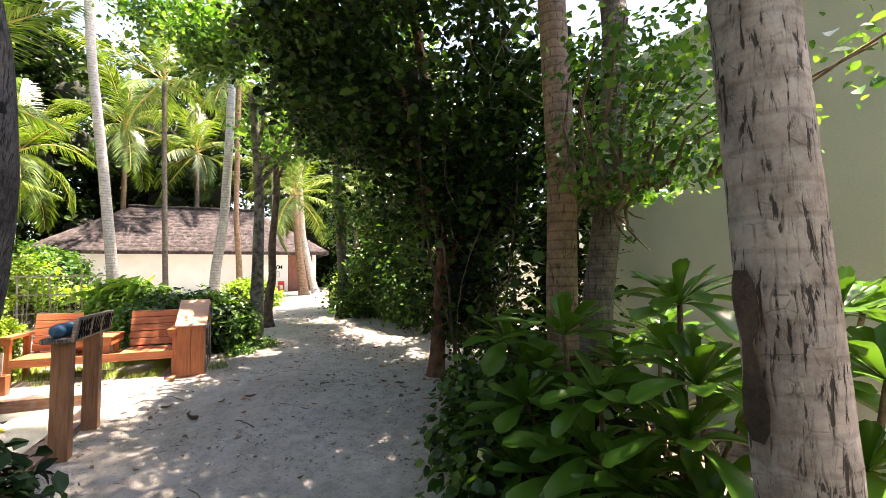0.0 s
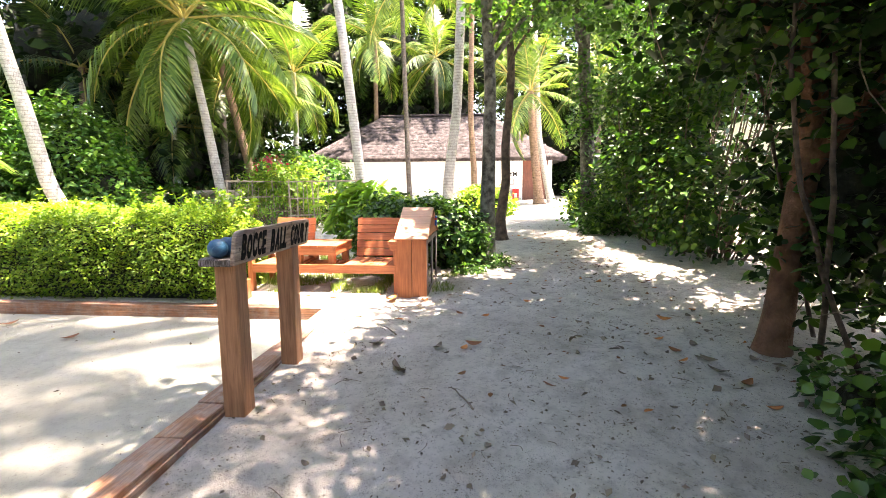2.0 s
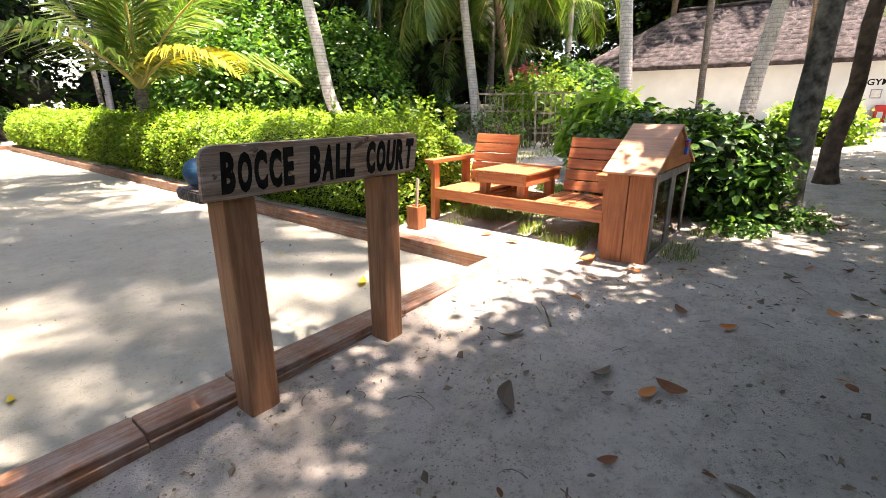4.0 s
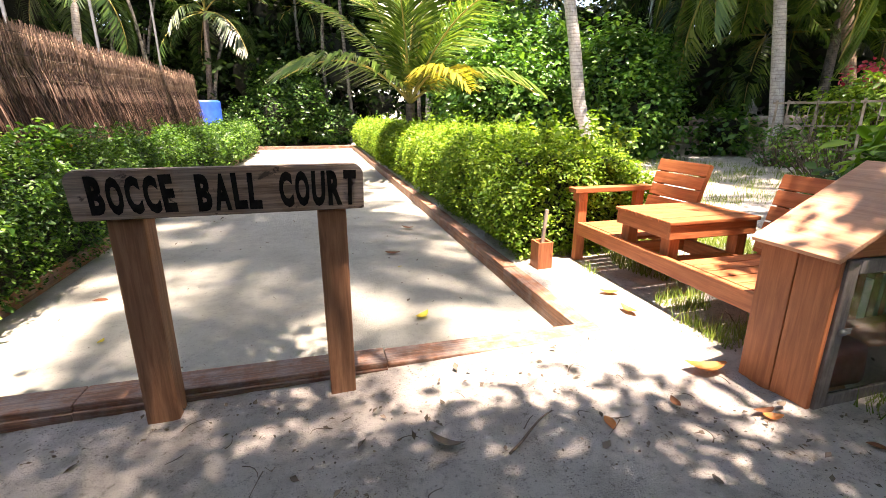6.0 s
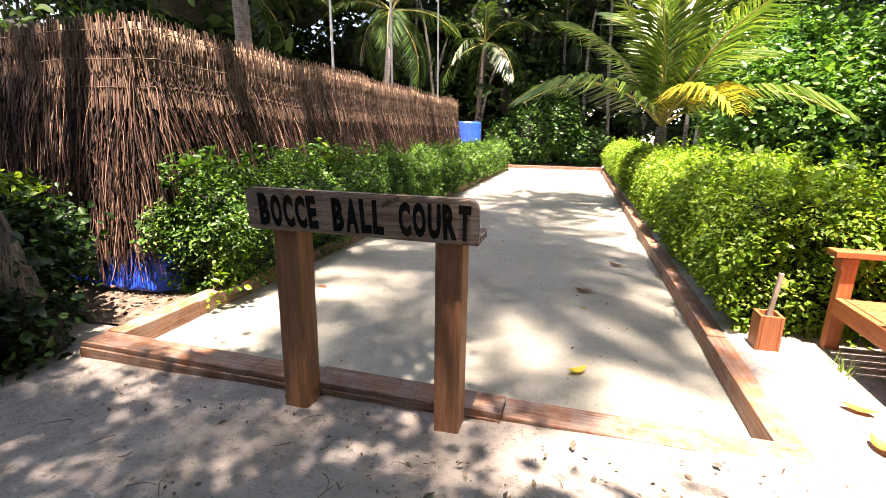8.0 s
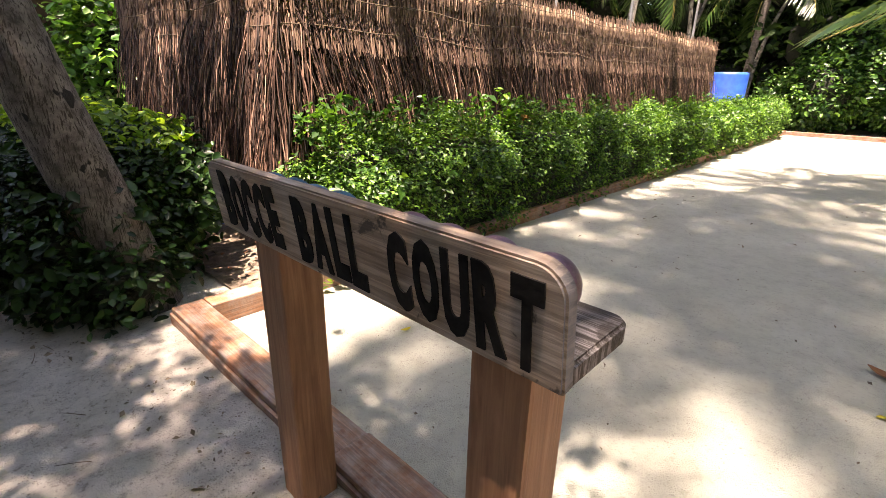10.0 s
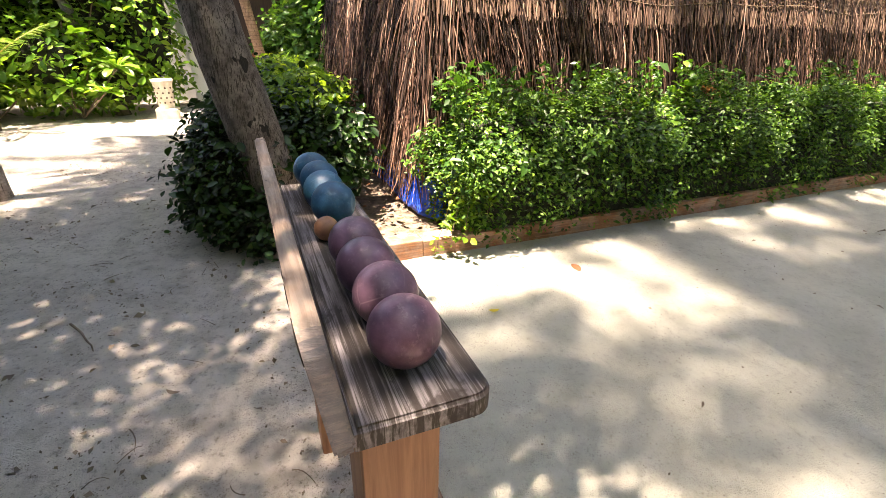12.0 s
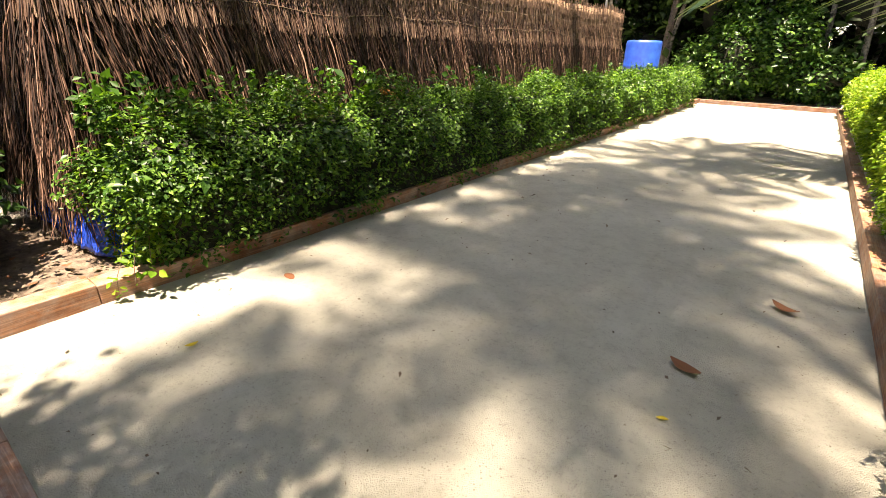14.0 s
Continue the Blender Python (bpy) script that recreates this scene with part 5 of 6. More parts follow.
# ---- big-leaved shrubs by the wall ----
def big_leaf(name, length, width, curl, material):
    """A spoon-shaped fleshy leaf along +x."""
    n = 9
    v, f = [], []
    for i in range(n):
        t = i / (n - 1)
        w = width * (0.12 + 0.88 * math.sin(min(1, t * 0.62 + 0.06) * math.pi) ** 0.9 * (t ** 0.9)) if t < 0.98 else width * 0.35
        if t < 0.1:
            w = width * 0.1
        z = length * (0.22 * t - curl * t * t)
        x = length * t * (1 - 0.12 * curl * t)
        v += [(x, -w / 2, z + 0.13 * w), (x, -w / 4, z + 0.03 * w), (x, 0, z - 0.03 * w), (x, w / 4, z + 0.03 * w), (x, w / 2, z + 0.13 * w)]
    for i in range(n - 1):
        for j in range(4):
            a = i * 5 + j
            f.append((a, a + 1, a + 6, a + 5))
    ob = raw(name, v, f, material, smooth=True)
    me = ob.data
    bpy.data.objects.remove(ob)
    return me


BIG = [big_leaf("leaf", 0.29, 0.105, 0.28, BIGLEAF), big_leaf("leaf", 0.27, 0.115, 0.55, BIGLEAF), big_leaf("leaf", 0.22, 0.085, 0.1, BIGLEAF)]
# Sunlit copy of the same leaves: the sun is in the brighter green.
LIT_BIG = [big_leaf("leaf", 0.29, 0.105, 0.28, LIMELEAF), big_leaf("leaf", 0.27, 0.115, 0.55, LIMELEAF)]


def rosette_shrub(base, heads, label, group="broad-leaved shrubs", k=1.0, kinds=None):
    p = thing("broadleaf_shrub", base, label, "shrub", group)
    b = np.array(base)
    for hx, hy, hz in heads:
        q = bend((0, 0, 0), (hx - base[0], hy - base[1], hz - base[2]), (0.05, -0.04, -0.05), 7)
        raw("stem", *tube_arrays(q, np.linspace(0.014, 0.009, 7) * k, 6), TWIG, p, True)
        n = random.randint(16, 21)
        for i in range(n):
            lf = new("leaf", random.choice(kinds or BIG))
            lf.parent = p
            a, e = i * 137.5 + random.uniform(-12, 12), 62 - 74 * i / n + random.uniform(-8, 8)
            s = k * random.uniform(0.8, 1.15) * (0.65 + 0.45 * i / n)
            lf.matrix_local = (Matrix.Translation(Vector(q[-1])) @ Matrix.Rotation(radians(a), 4, "Z") @ Matrix.Rotation(radians(-e), 4, "Y")
                               @ Matrix.Rotation(radians(random.uniform(-18, 18)), 4, "X") @ Matrix.Diagonal((s, s, s, 1)))


BL = "glossy broad-leaved beach shrub with rosettes of spoon-shaped leaves"
rosette_shrub((1.75, -1.6, 0.0), [(1.62, -1.36, 1.14), (1.9, -1.3, 0.72), (2.15, -1.55, 0.85)], BL, k=1.4)
rosette_shrub((1.2, -1.75, 0.0), [(1.12, -1.62, 1.32), (0.92, -1.4, 0.8), (1.35, -1.3, 0.62)], BL, k=1.35)
rosette_shrub((0.65, -2.0, 0.0), [(0.62, -1.85, 1.3), (0.78, -2.05, 1.05), (0.5, -1.7, 0.8), (0.45, -1.75, 1.1)], BL, k=1.15)
rosette_shrub((1.35, -1.5, 0.0), [(1.3, -1.3, 0.88), (1.05, -1.25, 0.6), (1.5, -1.2, 0.5)], BL, k=1.3)
rosette_shrub((2.1, -1.7, 0.0), [(2.0, -1.3, 0.55), (1.8, -1.2, 0.4), (2.35, -1.45, 1.0)], BL, k=1.3)
rosette_shrub((0.85, -1.6, 0.0), [(0.8, -1.35, 0.55), (0.95, -1.5, 1.0), (0.6, -1.4, 0.42)], BL, k=1.3)
rosette_shrub((1.6, -2.2, 0.0), [(1.5, -2.0, 1.0), (1.2, -2.2, 0.8), (1.95, -2.05, 0.85)], BL, k=1.3)
rosette_shrub((2.1, -2.6, 0.0), [(1.95, -2.4, 1.05), (2.35, -2.5, 0.8), (1.7, -2.3, 0.95)], BL, k=1.35)
rosette_shrub((1.2, -2.7, 0.0), [(1.1, -2.5, 0.85), (0.9, -2.6, 1.25), (1.4, -2.4, 0.7)], BL, k=1.35)
bush("vine_patch", "low creeping vine with heart-shaped leaves at the path's edge", (2.6, -1.4, 0.02),
     [(1.6, -1.15, 0.22, 0.8, 0.3, 0.22), (2.6, -1.4, 0.17, 0.6, 0.3, 0.17), (3.4, -1.8, 0.18, 0.5, 0.35, 0.18), (4.2, -2.15, 0.2, 0.5, 0.35, 0.2), (0.7, -1.3, 0.25, 0.6, 0.4, 0.25), (2.2, -1.9, 0.4, 0.9, 0.4, 0.4), (3.4, -2.3, 0.5, 0.7, 0.5, 0.4)],
     1000, 7, 0.07, CREEPER, 0.09, 0.85, 0.55, "vine")
bush("overhanging_twigs", "leafy twigs hanging before the wall", (2.2, -2.3, 2.0), [(1.7, -2.0, 2.2, 0.8, 0.5, 0.4), (1.3, -1.7, 2.6, 0.5, 0.4, 0.2), (2.3, -2.3, 1.85, 0.5, 0.4, 0.35), (0.55, -2.1, 2.35, 0.25, 0.2, 0.05)],
     420, 8, 0.042, SHRUBLEAF, 0.13, 0.7, 0, "twigs", stems=40, shell=0.2)


# ---- wall building beside the path ----
def wall_block(name, x0, x1, y0, y1, z0, z1, mat, label):
    return tagged(part(name, box(x0, x1, y0, y1, z0, z1, 0.01), mat, None), label, "wall", kind="structure")


wall_block("wall_south", -6.0, 4.35, -4.05, -3.8, -0.1, 3.75, PALE, "pale grey-green plastered garden building wall")
wall_block("wall_south_end", 4.1, 4.35, -8.0, -4.06, -0.1, 3.75, PALE, "end wall of the pale plastered building")
wall_block("wall_coping", -6.05, 4.42, -4.12, -3.74, 3.752, 3.84, PALE, "plain coping on the plastered wall")
wall_block("wall_southeast", 6.4, 15.0, -6.2, -6.0, 0.0, 2.9, PALE, "pale plastered wall beyond the thicket")


# ---- thatched house with the gym sign ----
def house():
    H = thing("thatched_house", (23.8, 2.0, 0.6), "white single-storey house with a grey thatched hip roof", "house")
    o = Matrix.Translation(-H.location)

    def add(name, x0, x1, y0, y1, z0, z1, mat, par=H, label="", bev=0.01):
        return part(name, turned(box(x0, x1, y0, y1, z0, z1, bev), o), mat, par, label)

    add("wall", 23.8, 24.0, -1.75, 7.8, 0.4, 2.85, WHITE)
    add("wall", 23.8, 24.0, -3.1, -2.92, 0.4, 2.85, WHITE)
    add("wall", 23.8, 24.0, -2.919, -1.751, 2.62, 2.85, WHITE)
    add("wall", 24.01, 29.0, -3.1, -2.92, 0.4, 2.75, WHITE)
    add("wall", 24.01, 29.0, 7.6, 7.8, 0.4, 2.85, WHITE)
    add("door", 23.87, 23.93, -2.335, -1.755, 0.6, 2.615, DOORWOOD, H, "dark red wooden door leaf")
    add("door", 23.87, 23.93, -2.915, -2.34, 0.6, 2.615, DOORWOOD, H, "dark red wooden door leaf")
    add("step", 23.2, 23.79, -3.1, -1.6, 0.45, 0.62, STONE)
    v = [(23.0, -3.65, 2.72), (23.0, 8.5, 2.72), (29.8, 8.5, 2.72), (29.8, -3.65, 2.72), (25.9, -0.2, 5.0), (25.9, 5.3, 5.0)]
    bm = bmesh.new()
    vs = [bm.verts.new(c) for c in v]
    for f in ((0, 4, 5, 1), (1, 5, 2), (2, 5, 4, 3), (3, 4, 0)):
        bm.faces.new([vs[i] for i in f])
    bmesh.ops.recalc_face_normals(bm, faces=bm.faces[:])
    bmesh.ops.solidify(bm, geom=bm.faces[:], thickness=0.16)
    part("roof", turned(bm, o), THATCH, H, "weathered grey thatch")
    # courses of thatch bundles over the front slope
    P = []
    for c in range(13):
        s = c / 13
        x = 22.97 + s * 2.93
        z = 2.72 + s * 2.28
        ya, yb = -3.65 + min(1, s + 0.12) * 3.45, 8.5 - min(1, s + 0.12) * 3.2
        n = int((yb - ya) / 0.10)
        for i in range(n):
            y = ya + (yb - ya) * (i + random.random()) / n
            l, w = random.uniform(0.32, 0.46), random.uniform(0.06, 0.10)
            dz = random.uniform(0.0, 0.05)
            a = np.array([(x - 0.03, y - w, z + dz - 0.02), (x - 0.03, y + w, z + dz - 0.02), (x + l * 0.8, y + w, z + l * 0.6 + 0.02), (x + l * 0.8, y - w, z + l * 0.6 + 0.02)])
            P.append((np.concatenate([a, a - np.array([0, 0, 0.05])]), np.array([(0, 1, 2, 3), (0, 4, 5, 1)])))
    bv, bf = joined(P)
    tagged(raw("thatch_course", bv - np.array(H.location), bf, THATCH, H), "ragged thatch bundles", kind="stuff")
    part("ridge_cap", turned(box(25.75, 26.05, -0.3, 5.4, 4.98, 5.08, 0.04), o), THATCH, H)
    m = o @ Matrix.Translation((23.797, -1.22, 1.98)) @ Matrix.Rotation(radians(-90), 4, "Z") @ Matrix.Rotation(radians(90), 4, "X")
    text_mesh("GYM", 0.26, BLACK, m, H, 1.0, 0.002, 0.006, "lettering")
    n = add("notice", 23.785, 23.799, -1.36, -1.08, 1.50, 1.78, GREYM, H, "small framed notice", 0.004)
    part("sheet", turned(box(23.780, 23.7845, -1.33, -1.11, 1.53, 1.75, 0), o), PAPER, n)
    e = thing("fire_extinguisher_box", (23.7, -1.42, 0.6), "red fire extinguisher box standing by the door", "extinguisher box")
    oe = Matrix.Translation(-e.location)
    part("cabinet", turned(box(23.62, 23.78, -1.58, -1.28, 0.62, 1.3, 0.02), oe), RED, e)
    part("label", turned(box(23.612, 23.619, -1.5, -1.36, 0.9, 1.1, 0), oe), PAPER, e)
    part("plinth", turned(box(23.6, 23.79, -1.6, -1.26, 0.5, 0.62, 0.01), oe), STONE, e)


house()


# ---- reed fence ----
def fence():
    f = thing("reed_fence", (2.0, 2.7, 0.05), "tall fence of bundled dry reeds with rope bindings", "fence")
    b = np.array(f.location)
    runs = [((-1.2, 2.55), (1.98, 2.72)), ((2.0, 2.75), (2.14, 12.4)), ((1.90, 2.69), (2.04, 2.88))]
    back, reeds, pale = [], [], []
    for r, (a, c) in enumerate(runs):
        a, c = np.array(a), np.array(c)
        L = np.linalg.norm(c - a)
        d = (c - a) / L
        nrm = np.array([d[1], -d[0]])
        if r == 0:
            nrm = np.array([0.07, -1.0])
        k = a - nrm * 0.05
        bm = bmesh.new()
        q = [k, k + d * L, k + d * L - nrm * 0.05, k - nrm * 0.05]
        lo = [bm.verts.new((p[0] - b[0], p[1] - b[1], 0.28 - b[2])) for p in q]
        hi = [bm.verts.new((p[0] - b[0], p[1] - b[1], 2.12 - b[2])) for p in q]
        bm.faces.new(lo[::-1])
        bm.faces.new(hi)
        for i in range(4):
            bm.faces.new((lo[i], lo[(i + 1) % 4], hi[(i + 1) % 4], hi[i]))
        part("gap_shade_mat", bm, REEDDARK, f)
        m = max(2, int(L / 0.1))
        for za, zb, off in ((2.20, 2.03, 0.004), (2.05, 1.82, 0.004), (1.85, 1.62, 0.004)):
            vv, ff = [], []
            for i in range(m + 1):
                s = L * i / m
                wv = 0.018 * math.sin(s * 2.3) + 0.014 * math.sin(s * 5.1 + 1)
                for z, o in ((za, off), (zb, off + (0.014 if zb > 1.7 else 0.045)), (zb, off - 0.02)):
                    e = a + d * s + nrm * o
                    vv.append((e[0] - b[0], e[1] - b[1], z + wv * 0.8 + random.uniform(-0.012, 0.012) - b[2]))
            for i in range(m):
                k3 = i * 3
                ff += [(k3, k3 + 3, k3 + 4, k3 + 1), (k3 + 1, k3 + 4, k3 + 5, k3 + 2), (k3 + 2, k3 + 5, k3 + 3, k3)]
            raw("thatch_band", vv, ff, REEDMAT, f, False, "tightly packed pale reed band")
        dens = 130 if r == 0 else 110
        n = int(L * dens)
        for layer in range(3):
            for i in range(n):
                s = L * (i + random.random()) / n
                if r == 1 and s > 6 and random.random() < 0.35:
                    continue
                p = a + d * s + nrm * (layer * 0.012 + random.uniform(-0.008, 0.008))
                wave = 0.018 * math.sin(s * 2.3) + 0.014 * math.sin(s * 5.1 + 1)
                top = 2.24 + wave + random.uniform(-0.05, 0.03) + (0.03 * s / L if r else 0)
                w = random.uniform(0.003, 0.0065) if r != 1 or s < 3 else random.uniform(0.0025, 0.0045)
                if layer == 2:
                    for za, zb, flare in ((top, 2.03, 0.018), (2.08, 1.82, 0.018), (1.87, 1.56, 0.06)):
                        j = random.uniform(-0.03, 0.03)
                        hi = (p[0] + j, p[1], za) if r == 0 else (p[0], p[1] + j, za)
                        lo = (hi[0] + nrm[0] * flare + random.uniform(-0.05, 0.05) * abs(d[0]), hi[1] + nrm[1] * flare + random.uniform(-0.05, 0.05) * abs(d[1]), zb + wave * 0.7 + random.uniform(-0.035, 0.015))
                        pale.append(tube_arrays(bend(hi, lo, (0, 0, 0), 3) - b, [w, w, w * 0.8], 3))
                else:
                    for rank in range(3):
                        zt = min(top, 1.9) if rank == 0 else random.uniform(0.55, 1.75)
                        z0 = max(zt - random.uniform(0.45, 0.95), random.choice((0.10, 0.18, 0.28, 0.36)) if r != 1 or s < 0.7 else random.uniform(0.15, 0.6))
                        sway = random.gauss(0.12 if r == 1 else 0.02, 0.08) if r < 2 else random.uniform(-0.05, 0.05)
                        out = random.random() ** 1.4 * 0.15 * (1.3 if r == 0 else 1)
                        lift = 0.0 if rank == 0 else 0.02 + 0.07 * (1.9 - zt)
                        x, y = p[0] + nrm[0] * lift, p[1] + nrm[1] * lift
                        q = bend((x, y, zt), (x + d[0] * sway + nrm[0] * out, y + d[1] * sway + nrm[1] * out, z0), (random.uniform(-0.04, 0.04), random.uniform(-0.03, 0.02), 0), 5, 0.01)
                        reeds.append(tube_arrays(q - b, [w, w, w * 0.9, w * 0.7, w * 0.4], 3))
        for z in (2.14, 1.93, 1.72):
            m = int(L / 0.12)
            q = [(a[0] + d[0] * L * i / m + nrm[0] * 0.062, a[1] + d[1] * L * i / m + nrm[1] * 0.062, z + 0.018 * math.sin(L * i / m * 2.3) + 0.014 * math.sin(L * i / m * 5.1 + 1)) for i in range(m + 1)]
            raw("binding", *tube_arrays(np.array(q) - b, [0.004] * len(q), 5), ROPE, f, True)
        for s in np.arange(0.1, L, 2.4):
            p = a + d * s - nrm * 0.13
            part("post", turned(box(p[0] - 0.035, p[0] + 0.035, p[1] - 0.035, p[1] + 0.035, -0.05, 2.15, 0.01), Matrix.Translation(-f.location)), TWIG, f)
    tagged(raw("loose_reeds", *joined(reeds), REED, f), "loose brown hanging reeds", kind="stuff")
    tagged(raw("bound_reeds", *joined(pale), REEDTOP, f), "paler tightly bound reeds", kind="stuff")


fence()


def tarp():
    """A sheet stuffed behind the reed ends: sharp creases, ragged upper edge."""
    n, m = 120, 15
    v = []
    for j in range(m):
        t = j / (m - 1)
        for i in range(n):
            s = i / (n - 1)
            if s < 0.72:
                x, y, ox, oy = 0.6 + s / 0.72 * 1.42, 2.575 + s / 0.72 * 0.09, 0.0, -0.9
            else:
                x, y, ox, oy = 2.11, 2.66 + (s - 0.72) / 0.28 * 0.4, 0.9, 0.0
            crease = 0.045 * abs(noise.noise((s * 19, t * 2.5, 1))) + 0.03 * abs(noise.noise((s * 45 + t * 7, t * 6, 4)))
            k = crease + 0.03 * (1 - t) ** 2 + 0.06 * math.sin(math.pi * min(1, max(0, (s - 0.3) / 0.6))) * (1 - 0.6 * t)
            h = 0.30 + 0.16 * noise.noise((s * 9, 3, 3)) + 0.10 * noise.noise((s * 31, 8, 2)) + (0.10 if s > 0.62 else 0)
            v.append((x + ox * k, y + oy * k, 0.06 + t * max(0.04, h)))
    f = [(j * n + i, j * n + i + 1, (j + 1) * n + i + 1, (j + 1) * n + i) for j in range(m - 1) for i in range(n - 1)]
    ob = raw("blue_tarpaulin", np.array(v), f, TARP)
    mod = ob.modifiers.new("thickness", "SOLIDIFY")
    mod.thickness = 0.003
    tagged(ob, "crumpled bright blue tarpaulin behind the fence foot", "tarpaulin")


tarp()


def trailing_sprig():
    s = thing("trailing_sprig", (2.66, 2.66, 0.2), "leafy sprig trailing from the hedge over the kerb", "sprig")
    b = np.array(s.location)
    for k in range(5):
        q = bend((2.5, 2.75 + 0.05 * k, 0.45), (2.78 + random.uniform(-0.05, 0.06), 2.45 + 0.09 * k, 0.05 + 0.06 * k), (0.05, -0.03, 0.12), 9, 0.008)
        raw("stem", *tube_arrays(q - b, np.linspace(0.004, 0.0018, 9), 5), TWIG, s, True)
        raw("foliage", *leaves(np.repeat(q, 4, 0) + np.random.normal(0, 0.02, (36, 3)) - b, 0.045, 0.6, 0.8, True), HEDGE_Y, s)


trailing_sprig()


def blossom():
    """The odd taller shoot and the orange flower head standing in the hedge."""
    s = thing("hedge_shoot", (2.45, 4.7, 1.0), "tall fresh shoot with broad pale leaves in the hedge", "shoot")
    for k in range(3):
        q = bend((0, 0, -0.05), (0.05 * k - 0.03, 0.08 * k - 0.05, 0.34 - 0.07 * k), (0.03, 0.02, 0), 8)
        raw("stem", *tube_arrays(q, np.linspace(0.004, 0.002, 8), 5), TWIG, s, True)
        raw("foliage", *leaves(np.repeat(q[2:], 3, 0) + np.random.normal(0, 0.012, (18, 3)), 0.07, 0.6, 0.9, True), LIMELEAF, s)
    f = thing("orange_blossom", (2.5, 5.0, 1.02), "small cluster of orange blossom on the hedge", "flowers")
    raw("stem", *tube_arrays(bend((0, 0, -0.12), (0, 0, 0.02), (0.01, 0, 0), 5), np.linspace(0.004, 0.003, 5), 5), TWIG, f, True)
    petals = raw("blossom_petals", *leaves(np.random.normal(0, 0.035, (46, 3)) * np.array([1, 1.6, 0.5]) + np.array([0, 0, 0.03]), 0.035, 0.8, 0.8, True), ORANGELEAF, f)
    tagged(petals, "orange petals", kind="stuff")


blossom()


def drum():
    d = thing("water_drum", (1.55, 16.3, 0.0), "upright bright blue plastic drum behind the hedge", "drum")
    prof = [(0.0, 0.0), (0.44, 0.0), (0.47, 0.05), (0.47, 0.55), (0.485, 0.58), (0.47, 0.61), (0.47, 1.1), (0.485, 1.13), (0.47, 1.16), (0.47, 1.72), (0.45, 1.79), (0.40, 1.8), (0.39, 1.77), (0.0, 1.77)]
    n = 32
    v = [(r * math.cos(2 * math.pi * i / n), r * math.sin(2 * math.pi * i / n), z) for r, z in prof for i in range(n)]
    f = [(j * n + i, j * n + (i + 1) % n, (j + 1) * n + (i + 1) % n, (j + 1) * n + i) for j in range(len(prof) - 1) for i in range(n)]
    raw("body", v, f, BLUE, d, True)
    cap = bmesh.new()
    bmesh.ops.create_cone(cap, cap_ends=True, segments=20, radius1=0.05, radius2=0.045, depth=0.04)
    part("cap", turned(cap, Matrix.Translation((0.2, 0.1, 1.79))), BLUE, d)


drum()
for x, y, h in ((0.19, 9.2, 5.0), (0.57, 11.6, 5.6), (0.85, 14.85, 6.5)):
    p = thing("flag_pole", (x, y, 0.0), "thin bare metal pole standing behind the reed fence", "pole", "poles behind the fence")
    raw("shaft", *tube_arrays(np.array([(0, 0, -0.1), (0, 0, h * 0.5), (-0.03, 0, h)]), [0.035, 0.03, 0.025], 10), GREYM, p, True)
    raw("collar", *tube_arrays(np.array([(0, 0, 0), (0, 0, 0.06)]), [0.055, 0.05], 10), GREYM, p, True)


# ---- trellises, logs, stones ----
def trellis(x, y, yaw, label):
    z = G(x, y)
    t = thing("trellis", (x, y, z), label, "trellis", "trellises")
    t.rotation_euler.z = radians(yaw)
    for dx in (0, 0.6, 1.2, 1.8):
        part("upright", turned(box(-0.018, 0.018, -0.018, 0.018, -0.05, 1.25, 0.004), Matrix.Translation((dx, random.uniform(-0.03, 0.03), 0)) @ Matrix.Rotation(random.uniform(-0.05, 0.05), 4, "Y")), GREYSTICK, t)
    for zz in (0.35, 0.78, 1.2):
        part("crossbar", turned(box(-0.06, 1.86, -0.038, -0.02, zz - 0.018, zz + 0.018, 0.004), Matrix.Rotation(random.uniform(-0.02, 0.02), 4, "Y")), GREYSTICK, t)
    for dx in np.arange(0.15, 1.75, 0.15):
        part("lath", turned(box(-0.008, 0.008, -0.055, -0.04, 0.05, 1.22 + random.uniform(-0.25, 0.15), 0.002), Matrix.Translation((dx, 0, 0)) @ Matrix.Rotation(random.uniform(-0.1, 0.1), 4, "Y")), GREYSTICK, t)
    q = [bend((random.uniform(0, 1.8), -0.07, 0), (random.uniform(0, 1.8), -0.07, random.uniform(0.7, 1.5)), (random.uniform(-0.2, 0.2), 0, 0), 7, 0.03) for _ in range(14)]
    tagged(raw("climber_stems", *joined([tube_arrays(c, np.linspace(0.008, 0.003, 7), 4) for c in q]), TWIG, t), "dry climbing stems", kind="stuff")
    tagged(raw("climber_leaves", *leaves(np.concatenate(q)[np.random.rand(98) < 0.8], 0.07, 0.6), HEDGE_G, t), "sparse climber leaves", kind="stuff")


trellis(13.6, 6.9, -62, "grey lath trellis with sparse climbing stems")
trellis(13.0, 4.9, -62, "grey lath trellis with dry brown climbing stems")
trellis(15.6, 8.3, -45, "old lath trellis leaning beside the clearing")


bush("climbing_plant", "sparse flowering climber with bare reddish stems on the trellis", (13.2, 5.2, 0.25), [(12.9, 5.4, 0.75, 0.5, 0.8, 0.5), (13.4, 4.4, 0.6, 0.4, 0.5, 0.4)], 110, 6, 0.07, LIMELEAF, 0.1, 0.5, 0, "plant", stems=70, shell=0.2)
bush("climbing_plant", "sparse green climber among dry stems on the trellis", (13.8, 6.6, 0.25), [(13.6, 6.7, 0.7, 0.5, 0.7, 0.5)], 90, 6, 0.07, SHRUBLEAF, 0.1, 0.5, 0, "plant", stems=60, shell=0.2)


